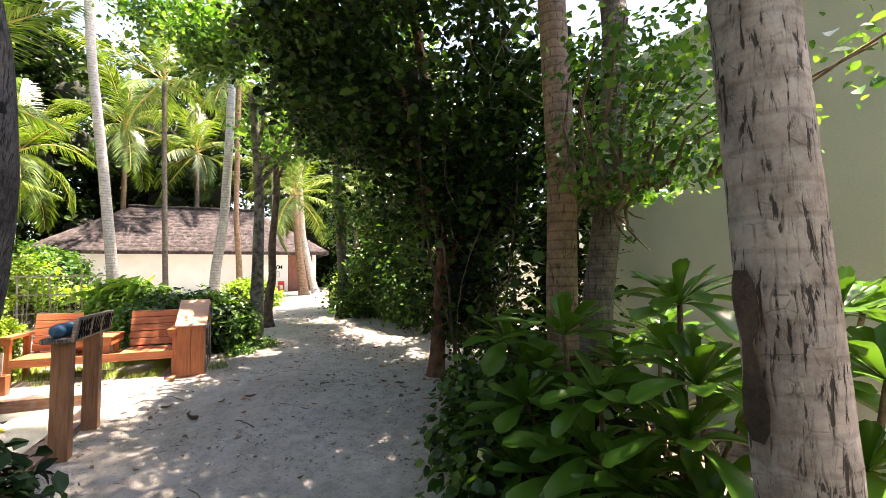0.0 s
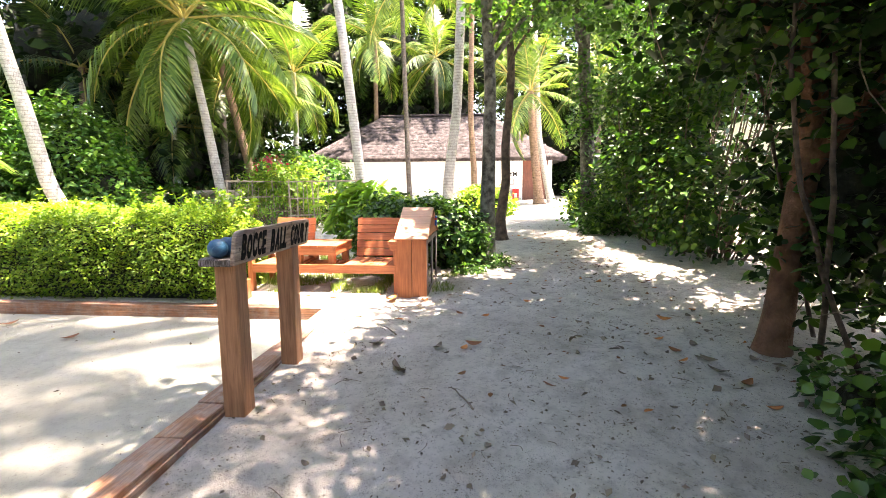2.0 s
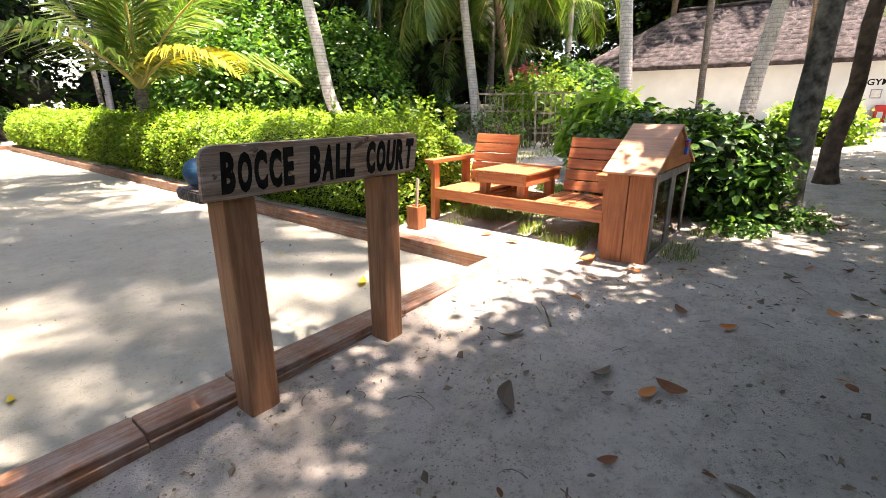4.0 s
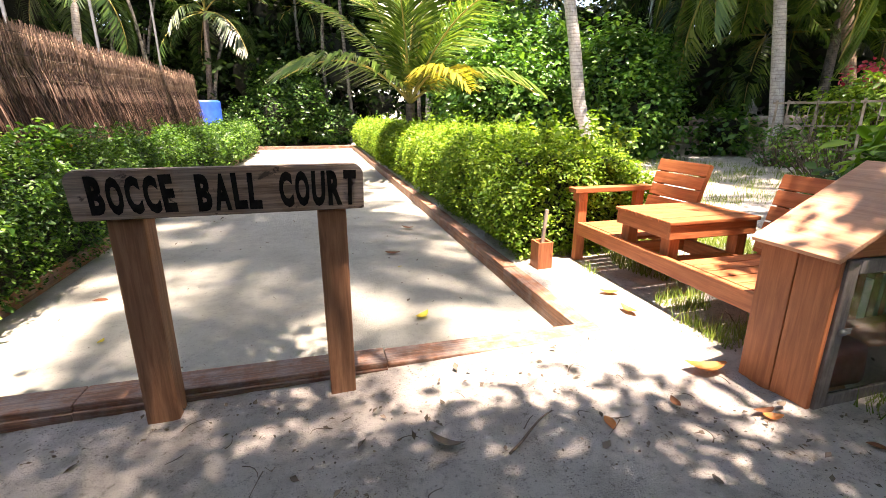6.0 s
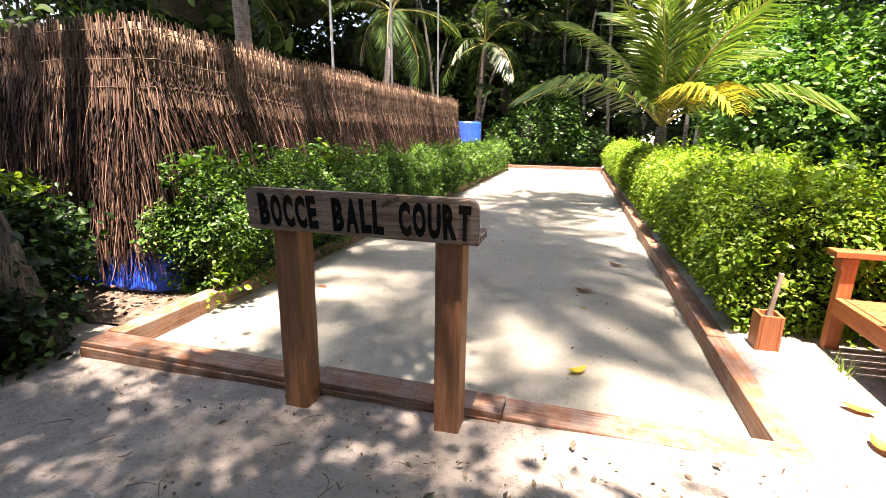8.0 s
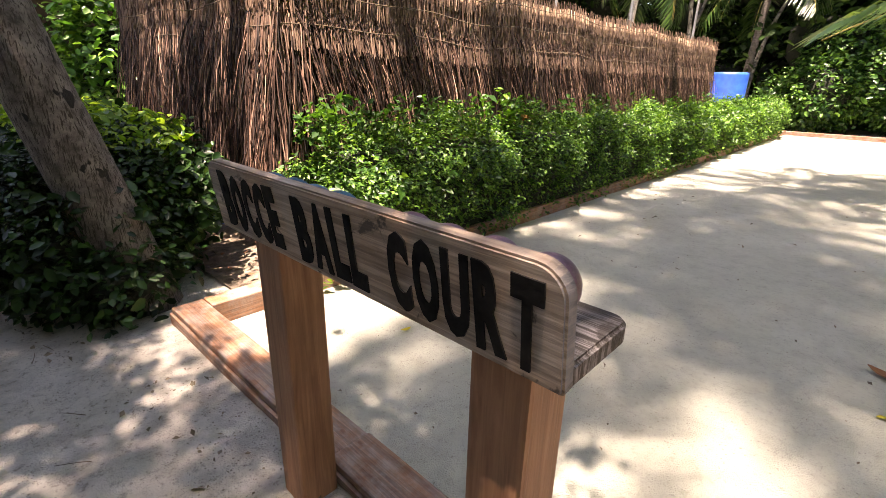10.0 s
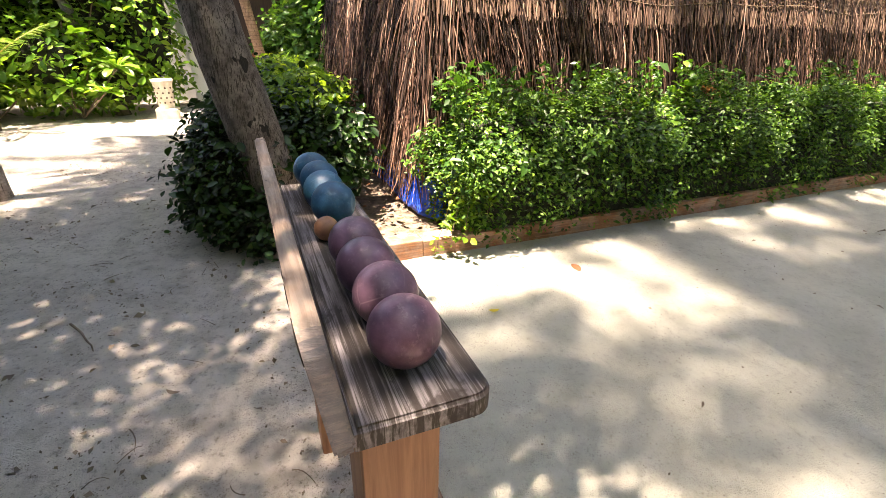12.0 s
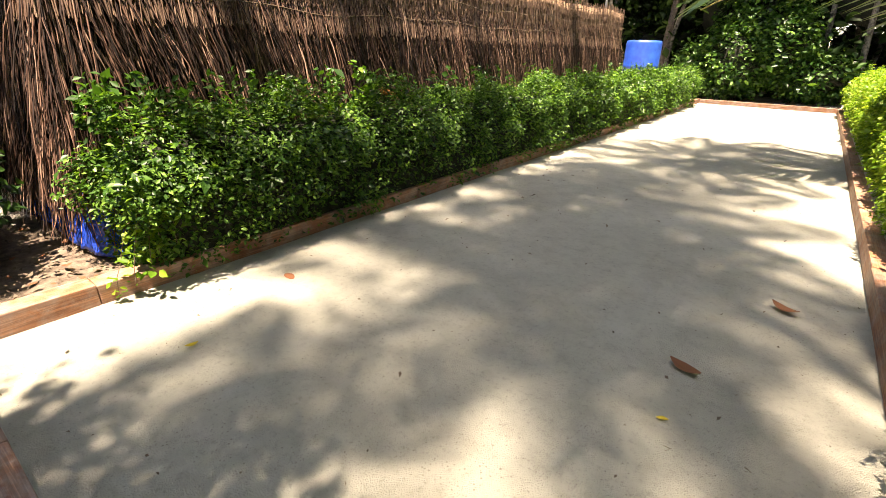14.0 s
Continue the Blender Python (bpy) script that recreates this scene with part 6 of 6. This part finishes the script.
def logs():
    rows = [(16.2 + 0.25 * k, 9.2 + 0.1 * j, 0.55 + 0.27 * k + G(16, 9) - 0.35, j) for k in range(3) for j in range(4)]
    for x, y, z, j in rows:
        a = np.array([x - 1.1 + random.uniform(-0.2, 0.2), y - 0.9 + j * 0.9, z + random.uniform(-0.03, 0.03)])
        ln = random.uniform(1.1, 1.7)
        c = a + np.array([0.55 * ln, -0.35 * ln, 0.0])
        ob = thing("palm_log", tuple(a), "cut grey palm log in a pile at the wood's edge", "log", "log pile")
        q = bend((0, 0, 0), c - a, (0, 0, 0.02), 6)
        raw("stem", *tube_arrays(q, [0.13, 0.13, 0.125, 0.13, 0.125, 0.12], 12, 0.03), GREYSTICK, ob, True)
        for e in (q[0], q[-1]):
            raw("cut_end", *tube_arrays(np.array([e, e + (q[-1] - q[0]) * 0.004]), [0.118, 0.002], 12), TAN, ob)


logs()


def stone(x, y, r, label="weathered grey stone lying on the sand"):
    bm = bmesh.new()
    bmesh.ops.create_icosphere(bm, subdivisions=2, radius=r)
    for v in bm.verts:
        v.co *= 1 + 0.25 * noise.noise(v.co * (2.2 / r) + Vector((x, y, 0)))
        v.co.z *= 0.6
    ob = part("stone", bm, STONE, None, smooth=True)
    ob.location = (x, y, G(x, y) + r * 0.3)
    tagged(ob, label, "stone", "stones")


for x, y, r in ((12.6, 10.2, 0.14), (12.2, 9.8, 0.08), (13.2, 9.6, 0.1), (9.6, -1.9, 0.1)):
    stone(x, y, r)


# ---- west side: house front, pot, shrubs ----
def west():
    wall_block("wall_west", -6.6, -6.35, -6.0, 0.5, -0.1, 3.4, WHITE, "white plastered house wall behind the shrubs")
    wall_block("wall_west_recess", -9.0, -8.8, 0.16, 5.0, -0.1, 3.4, PANEL, "dark timber front of a shaded veranda")
    c = part("veranda_column", box(-5.95, -5.5, 0.5, 0.98, -0.1, 3.4, 0.02), WHITE, None)
    tagged(c, "square white veranda column", "column", kind="structure")
    p = thing("planter_pot", (-4.08, 0.12, 0.0), "cream pierced ceramic pot on a plinth", "pot")
    n = 24
    prof = [(0.115, 0.16), (0.125, 0.2), (0.152, 0.56), (0.17, 0.6), (0.17, 0.63), (0.145, 0.63), (0.135, 0.56)]
    v = [(r * math.cos(2 * math.pi * i / n), r * math.sin(2 * math.pi * i / n), z) for r, z in prof for i in range(n)]
    f = [(j * n + i, j * n + (i + 1) % n, (j + 1) * n + (i + 1) % n, (j + 1) * n + i) for j in range(len(prof) - 1) for i in range(n)]
    raw("bowl", v, f, CREAM, p, True)
    part("plinth", box(-0.17, 0.17, -0.17, 0.17, -0.08, 0.158, 0.02), CREAM, p)
    for k in range(40):
        a, z = (k % 10) * 0.628 + (0.3 if (k // 10) % 2 else 0), 0.26 + 0.08 * (k // 10)
        r = 0.126 + (z - 0.2) * 0.075
        bm = bmesh.new()
        bmesh.ops.create_cone(bm, cap_ends=True, segments=8, radius1=0.015, radius2=0.015, depth=0.012)
        part("pierced_hole", turned(bm, Matrix.Rotation(a, 4, "Z") @ Matrix.Translation((r, 0, z)) @ Matrix.Rotation(radians(90), 4, "Y")), BARKDARK, p)
    for i, (x, y, yaw) in enumerate(((-7.2, 0.7, 20), (-7.3, 1.7, -10))):
        ch = thing("lounge_chair", (x, y, 0.0), "low reddish wooden lounge chair on the veranda", "chair", "veranda chairs")
        ch.rotation_euler.z = radians(yaw)
        part("seat", box(-0.3, 0.35, -0.32, 0.32, 0.36, 0.42, 0.01), REDWOOD, ch)
        part("backrest", turned(box(-0.03, 0.03, -0.32, 0.32, 0, 0.55, 0.01), Matrix.Translation((-0.3, 0, 0.42)) @ Matrix.Rotation(radians(-18), 4, "Y")), REDWOOD, ch)
        for sx in (-0.27, 0.3):
            for sy in (-0.3, 0.3):
                part("leg", box(sx - 0.03, sx + 0.03, sy - 0.03, sy + 0.03, -0.03, 0.359, 0.005), REDWOOD, ch)
        for sy in (-0.35, 0.35):
            part("armrest", box(-0.3, 0.36, sy - 0.04, sy + 0.04, 0.58, 0.62, 0.008), REDWOOD, ch)
    # Slab out of view, added to shade the recess behind the column.
    wall_block("veranda_shade_slab", -9.4, -5.4, -0.05, 5.2, 3.402, 3.6, THATCH, "unseen thatch slab added over the white column to shade the veranda")
    wall_block("veranda_floor", -8.8, -6.0, 0.16, 5.0, -0.1, -0.01, STONE, "plain stone veranda floor")
    for base, heads in (((-4.4, -1.2, 0), [(-4.2, -1.2, 0.5), (-4.5, -0.9, 0.9), (-4.0, -0.7, 0.45), (-4.4, -1.6, 0.9), (-4.7, -1.2, 1.5), (-4.2, -0.5, 0.8), (-4.9, -0.7, 1.9)]),
                        ((-4.5, -2.4, 0), [(-4.2, -2.2, 0.45), (-4.5, -2.6, 0.85), (-4.1, -2.8, 0.5), (-4.8, -2.2, 1.4), (-4.6, -2.0, 1.9), (-4.3, -1.8, 0.5), (-5.0, -2.6, 2.0)]),
                        ((-4.6, -3.8, 0), [(-4.3, -3.5, 0.6), (-4.6, -3.9, 1.1), (-4.8, -3.3, 1.6), (-4.2, -4.1, 0.5), (-4.9, -4.2, 2.0)])):
        rosette_shrub(base, heads, "bright green broad-leaved shrub before the white house", "shrubs before the house", 1.25, LIT_BIG)
    bush("house_shrubs", "dense bright green shrubs before the white house", (-5.2, -2.2, 0.0), [(-5.2, -1.0, 1.3, 0.5, 0.8, 1.2), (-5.3, -0.1, 1.5, 0.5, 0.55, 1.4), (-5.4, 0.1, 3.0, 0.5, 0.4, 0.6), (-5.3, -2.4, 1.6, 0.6, 0.9, 1.5), (-5.3, -4.0, 1.6, 0.6, 1.0, 1.5), (-5.2, -1.7, 3.0, 0.7, 1.6, 0.9), (-4.6, -1.5, 0.8, 0.5, 0.7, 0.7), (-4.5, -3.0, 1.0, 0.6, 0.9, 0.9), (-4.6, -0.6, 0.5, 0.35, 0.4, 0.45)], 1900, 9, 0.13, LIMELEAF, 0.14, 0.5, 0.7)
    bush("veranda_shrubs", "shaded green shrubs beside the veranda", (-4.0, 3.2, 0.0), [(-4.4, 3.2, 1.4, 0.7, 0.9, 1.3), (-5.2, 2.4, 1.0, 0.5, 0.5, 0.8), (-4.0, 4.4, 2.0, 1.0, 1.0, 1.8), (-2.4, 4.0, 1.4, 0.9, 0.9, 1.3)], 2000, 9, 0.13, SHRUBLEAF, 0.14, 0.55, 0.6)
    palm([(-4.75, -0.68, -0.05), (-4.75, -0.82, 0.6), (-4.75, -0.98, 1.3), (-4.75, -1.2, 2.1), (-4.85, -2.1, 5), (-5.0, -3.3, 9)], 0.10, 0.07, BARKLICHEN, "thin dark palm trunk among the shrubs", 10, 0.8, seed=60)
    palm([(-3.6, -2.1, -0.05), (-3.58, -2.05, 0.4), (-3.5, -2.0, 0.85)], 0.03, 0.02, TWIG, "slender young palm with arching fronds among the shrubs", 9, 0.36, seed=63, high=75, low=0, name="young_palm")
    palm([(-4.6, 1.95, -0.05), (-4.7, 1.84, 0.7), (-4.75, 1.62, 2), (-4.8, 1.2, 6)], 0.10, 0.08, BARKBROWN, "slender brown palm trunk beside the veranda", 11, 0.9, seed=61)
    palm([(-0.3, 3.35, -0.05), (-0.35, 3.3, 1.4), (-0.5, 3.2, 3), (-0.7, 3.0, 7)], 0.13, 0.09, BARKGREY, "grey palm trunk behind the reed fence", 12, 1.0, seed=62)


west()
np.random.seed(11)


# ---- the wood around ----
def wood():
    w = thing("far_wood", (10, 30, 0), "deep shaded tropical wood around the clearing", "wood", kind="stuff")
    o = np.array((10, 30, 0))
    blobs = []
    for i in range(150):
        a = radians(-62 + 236 * i / 149)
        r = random.uniform(25, 34)
        x, y = 5 + r * math.cos(a), 2 + r * math.sin(a) * (0.9 if math.sin(a) > 0 else 1)
        if -6 < y < 8 and 20 < x < 31:
            x += 9
        blobs.append((x, y, random.uniform(0.5, 14.5), random.uniform(2, 3.6), random.uniform(2, 3.6), random.uniform(1.6, 3.0)))
    for i in range(60):
        x, y = random.uniform(-12, 26), random.uniform(23.0, 29)
        blobs.append((x, y, random.uniform(0.5, 9.5), 2.6, 1.8, 2.2))
    for i in range(40):
        x, y = random.uniform(17, 25), random.uniform(10.5, 22)
        blobs.append((x, y, random.uniform(0.6, 9.5), 2.2, 2.2, 2.0))
    for i in range(40):
        x, y = random.uniform(-14, -3), random.uniform(8, 24)
        blobs.append((x, y, random.uniform(0.5, 11.5), 2.0, 2.0, 2.0))
    for i in range(60):
        blobs.append((random.uniform(22, 33), random.uniform(11, 24), random.uniform(7, 18), 2.4, 2.4, 2.0))
    for i in range(60):
        blobs.append((random.uniform(-4, 9), random.uniform(25.5, 30), random.uniform(0.8, 12), 2.2, 1.8, 2.0))
    for i in range(46):
        blobs.append((random.uniform(31, 37), random.uniform(-12, 18), random.uniform(0.8, 13), 2.6, 2.6, 2.3))
    for i in range(26):
        blobs.append((random.uniform(22.5, 31), random.uniform(10, 20), random.uniform(0.8, 11), 2.4, 2.4, 2.2))
    for i in range(18):
        blobs.append((random.uniform(-3, 12), random.uniform(23.5, 25), random.uniform(0.4, 2.4), 1.6, 1.2, 1.3))
    for i in range(34):
        blobs.append((random.uniform(-14, -4), random.uniform(12, 27), random.uniform(1.5, 9), 2.2, 2.2, 2.0))
    for i in range(44):
        blobs.append((random.uniform(30.5, 40), random.uniform(1, 17), random.uniform(4, 15), 2.6, 2.6, 2.2))
    for i in range(34):
        blobs.append((random.uniform(29, 36), random.uniform(-16, -4), random.uniform(0.8, 13), 2.5, 2.5, 2.3))
    for i in range(12):
        blobs.append((random.uniform(22, 28), random.uniform(-9, -5.5), random.uniform(0.6, 6), 1.6, 1.4, 1.5))
    pts, out = clump_points(blobs, 28000, 10, 0.36, 0.5)
    pts[:, 2] = np.maximum(pts[:, 2], 0.2)
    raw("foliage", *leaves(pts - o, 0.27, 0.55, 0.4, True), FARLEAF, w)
    # Added leaf layer out of view, there only to darken the wood below.
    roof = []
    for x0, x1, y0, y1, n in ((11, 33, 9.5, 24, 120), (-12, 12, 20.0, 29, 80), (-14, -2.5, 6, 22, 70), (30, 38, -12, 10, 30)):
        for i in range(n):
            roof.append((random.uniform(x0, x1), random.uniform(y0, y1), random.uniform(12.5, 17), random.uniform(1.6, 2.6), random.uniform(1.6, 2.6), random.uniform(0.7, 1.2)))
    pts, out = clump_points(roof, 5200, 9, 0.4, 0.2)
    raw("unseen_shade_canopy", *leaves(pts - o, 0.42, 0.55, 0.7, True), FARLEAF, w)
    # Near-black lumps stand in for the darkness between the trees.
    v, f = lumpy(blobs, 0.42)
    raw("painted_shade_mass", v - o, f, CORE, w, True)
    trunks = []
    for i in range(70):
        a = radians(-20 + 200 * random.random())
        r = random.uniform(19, 25)
        x, y = 5 + r * math.cos(a), 2 + r * math.sin(a)
        if -6 < y < 8.5 or (0 < x < 8 and y < 22):
            continue
        trunks.append(tube_arrays(bend((x, y, 0), (x + random.uniform(-1, 1), y + random.uniform(-1, 1), random.uniform(5, 9)), (random.uniform(-0.4, 0.4), 0, 0), 8), np.linspace(0.1, 0.05, 8), 7))
    v, f = joined(trunks)
    raw("thin_trunks", v - o, f, BARKLICHEN, w, True)


wood()


# ---- ground cover and litter ----
def grass(name, label, n, rect, h=0.09, dens=None):
    x0, x1, y0, y1 = rect
    p = np.stack([np.random.uniform(x0, x1, n), np.random.uniform(y0, y1, n), np.zeros(n)], 1)
    keep = np.array([noise.noise((q[0] * 2.2, q[1] * 2.2, 7)) > -0.12 for q in p])
    p = p[keep]
    p[:, 2] = [G(*q[:2]) - 0.004 for q in p]
    a = np.random.rand(len(p)) * 6.283
    k = h * np.random.uniform(0.5, 1.3, len(p))
    side = np.stack([np.cos(a), np.sin(a), 0 * a], 1) * 0.004
    lean = np.stack([-np.sin(a), np.cos(a), 0 * a], 1) * (k * np.random.uniform(0.1, 0.8, len(p)))[:, None]
    tip = p + lean + np.stack([0 * a, 0 * a, k], 1)
    v = np.stack([p - side, p + side, tip], 1).reshape(-1, 3)
    f = np.arange(len(v)).reshape(-1, 3)
    tagged(raw(name, v, f, GRASSM), label, "grass", kind="stuff")


grass("grass", "thin grass and weeds under and behind the bench", 34000, (6.9, 9.2, 1.2, 5.2))
grass("grass", "sparse grass at the edge of the clearing", 9000, (9.0, 13.0, 4.0, 9.5), 0.12)
grass("grass", "tufts at the foot of the cabinet", 500, (7.0, 7.9, 0.4, 0.66), 0.07)

DEAD = []
for lng, wid, cu in ((0.12, 0.055, 0.25), (0.10, 0.05, -0.2), (0.15, 0.07, 0.4)):
    bm = bmesh.new()
    n = 7
    rows = []
    for i in range(n):
        t = i / (n - 1)
        w = wid * math.sin(math.pi * min(1, 0.04 + t * 0.94)) ** 0.8
        z = cu * lng * 4 * (t - 0.5) ** 2 * 0.5
        rows.append([bm.verts.new((lng * (t - 0.5), s * w / 2, z + abs(s) * cu * w * 0.35)) for s in (-1, 0, 1)])
    for i in range(n - 1):
        for j in range(2):
            bm.faces.new((rows[i][j], rows[i + 1][j], rows[i + 1][j + 1], rows[i][j + 1]))
    DEAD.append(bm)
DEADM = {}
for m in (DRYLEAF, ORANGELEAF, GREYLEAF, YELLOWLEAF):
    for i, bm in enumerate(DEAD):
        me = bpy.data.meshes.new("dead_leaf")
        bm.to_mesh(me)
        me.materials.append(m)
        DEADM[m.name, i] = me


def dead_leaf(x, y, m, i, yaw, k=1.0, z=None, tilt=0, label="dry fallen leaf lying on the sand"):
    ob = new("fallen_leaf", DEADM[m.name, i])
    ob.matrix_world = Matrix.Translation((x, y, (G(x, y) if z is None else z) + 0.014)) @ Matrix.Rotation(radians(yaw), 4, "Z") @ Matrix.Rotation(radians(tilt), 4, "X") @ Matrix.Scale(k, 4)
    tagged(ob, label, "leaf", "fallen leaves")


dead_leaf(5.545, 3.93, DRYLEAF, 0, 160, 1.35, 0.0, label="reddish brown fallen leaf on the court")
dead_leaf(5.9, 4.95, DRYLEAF, 2, 150, 1.1, 0.0, label="reddish brown fallen leaf on the court")
dead_leaf(3.2, 3.3, DRYLEAF, 1, 170, 1.2, 0.0, label="reddish brown fallen leaf on the court")
dead_leaf(5.55, 3.5, YELLOWLEAF, 1, 20, 0.5, 0.0, label="small yellow leaf on the court")
dead_leaf(3.5, 2.5, YELLOWLEAF, 0, 80, 0.55, 0.0, label="small yellow leaf on the court")
dead_leaf(5.5, 2.35, YELLOWLEAF, 2, 40, 0.9, 0.0, label="pale yellow leaf on the court")
dead_leaf(6.64, 1.07, ORANGELEAF, 2, 160, 1.3, label="curled orange leaf on the sunlit sand")
dead_leaf(6.78, 2.08, ORANGELEAF, 0, 150, 1.1, label="curled orange leaf on the sunlit sand")
dead_leaf(6.72, 1.77, ORANGELEAF, 2, 100, 0.9, label="curled orange leaf on the sunlit sand")
dead_leaf(5.97, 0.86, ORANGELEAF, 1, 80, 0.9, label="orange leaf on the trodden sand")
dead_leaf(5.28, 0.92, GREYLEAF, 2, 140, 1.0, tilt=20)
dead_leaf(4.78, 0.66, GREYLEAF, 2, 30, 1.35, tilt=35, label="large grey curled leaf on the sand")
dead_leaf(4.8, -0.19, GREYLEAF, 1, 80, 1.0, tilt=20)
dead_leaf(6.07, 0.27, DRYLEAF, 0, 40, 1.0)
dead_leaf(7.3, 1.35, GREYLEAF, 0, 60, 1.2, 0.50, label="dry leaf lying on the bench seat")
rr = random.Random(5)
for i in range(250):
    x, y = rr.uniform(4.2, 13), rr.uniform(-1.9, 0.9)
    if x > 7 and y > -0.2 or (x < 6 and rr.random() < 0.5):
        y = rr.uniform(-2.0, -0.7)
    dead_leaf(x, y, rr.choice((DRYLEAF, GREYLEAF, ORANGELEAF, GREYLEAF, DRYLEAF)), rr.randrange(3), rr.uniform(0, 360), rr.uniform(0.3, 0.9), tilt=rr.uniform(-20, 20))
for i in range(46):
    dead_leaf(rr.uniform(0.8, 2.6), rr.uniform(2.0, 2.5), rr.choice((GREYLEAF, DRYLEAF)), rr.randrange(3), rr.uniform(0, 360), rr.uniform(0.25, 0.6), 0.075, tilt=rr.uniform(-20, 20), label="dry fallen leaf at the fence foot")
for i in range(40):
    dead_leaf(rr.uniform(0.0, 5.5), rr.uniform(-0.9, 1.3), GREYLEAF, rr.randrange(3), rr.uniform(0, 360), rr.uniform(0.2, 0.45), tilt=rr.uniform(-20, 20))


def crumbs():
    """Small dark bits, twigs and leaf crumbs over the sand."""
    P = []
    n = 15000
    x, y = np.random.uniform(-1.0, 9, n), np.random.uniform(-2.4, 1.5, n)
    keep = np.array([noise.noise((a * 1.6, b * 1.6, 21)) + 0.25 * (b < -0.9) > 0.0 for a, b in zip(x, y)])
    x, y = x[keep], y[keep]
    m = len(x) // 14
    x, y = np.concatenate([x, np.random.uniform(2.8, 6.3, m)]), np.concatenate([y, np.random.uniform(1.8, 9, m)])
    x, y = np.concatenate([x, np.random.uniform(0.6, 2.6, 900)]), np.concatenate([y, np.random.uniform(1.95, 2.7, 900)])
    z = np.array([(0.06 if b > 1.56 and a < 2.68 else G(a, b) if b < 1.56 else 0.0) + 0.012 * (b < 1.56) for a, b in zip(x, y)])
    p = np.stack([x, y, z], 1)
    tagged(raw("leaf_crumbs", *leaves(p, 0.012, 0.6, 1.5, False, 0.65), GREYLEAF), "dark leaf crumbs scattered over the sand", "litter", kind="stuff")
    T = []
    for i in range(140):
        a, b, yaw, l = random.uniform(-0.5, 8), random.uniform(-1.8, 1.35), random.uniform(0, 6.3), random.uniform(0.04, 0.14)
        q = bend((a, b, G(a, b) + 0.012), (a + l * math.cos(yaw), b + l * math.sin(yaw), G(a, b) + 0.014), (random.uniform(-0.02, 0.02), random.uniform(-0.02, 0.02), 0.006), 5)
        T.append(tube_arrays(q, np.linspace(0.0026, 0.0012, 5), 4))
    tagged(raw("twig_litter", *joined(T), TWIG), "thin dry twigs scattered over the sand", "litter", kind="stuff")


crumbs()
for a, c in (((5.50, 0.80, 0.13), (5.78, 1.0, 0.13)), ((2.9, 0.36, 0.06), (3.2, 0.52, 0.06)), ((4.2, 0.1, 0.12), (4.5, 0.25, 0.12)), ((7.1, 1.3, 0.17), (7.3, 1.6, 0.17))):
    tw = raw("twig", *tube_arrays(bend(a, c, (0.02, 0.02, 0.01), 7, 0.006), np.linspace(0.007, 0.003, 7), 6), TWIG, smooth=True)
    tagged(tw, "dark crooked twig lying on the sand", "twig", "twigs")
ground_patch("fence_soil", (0.5, 2.5, 2.0, 2.72), 0.06, 0.02, SOIL, 0.03, label="bare litter-strewn soil at the fence foot", category="soil")
ground_patch("tree_soil", (-2.0, 3.6, -3.75, -1.75), 0.15, 0.015, SOIL, 0.05, label="dark leaf litter under the shrubs", category="soil")
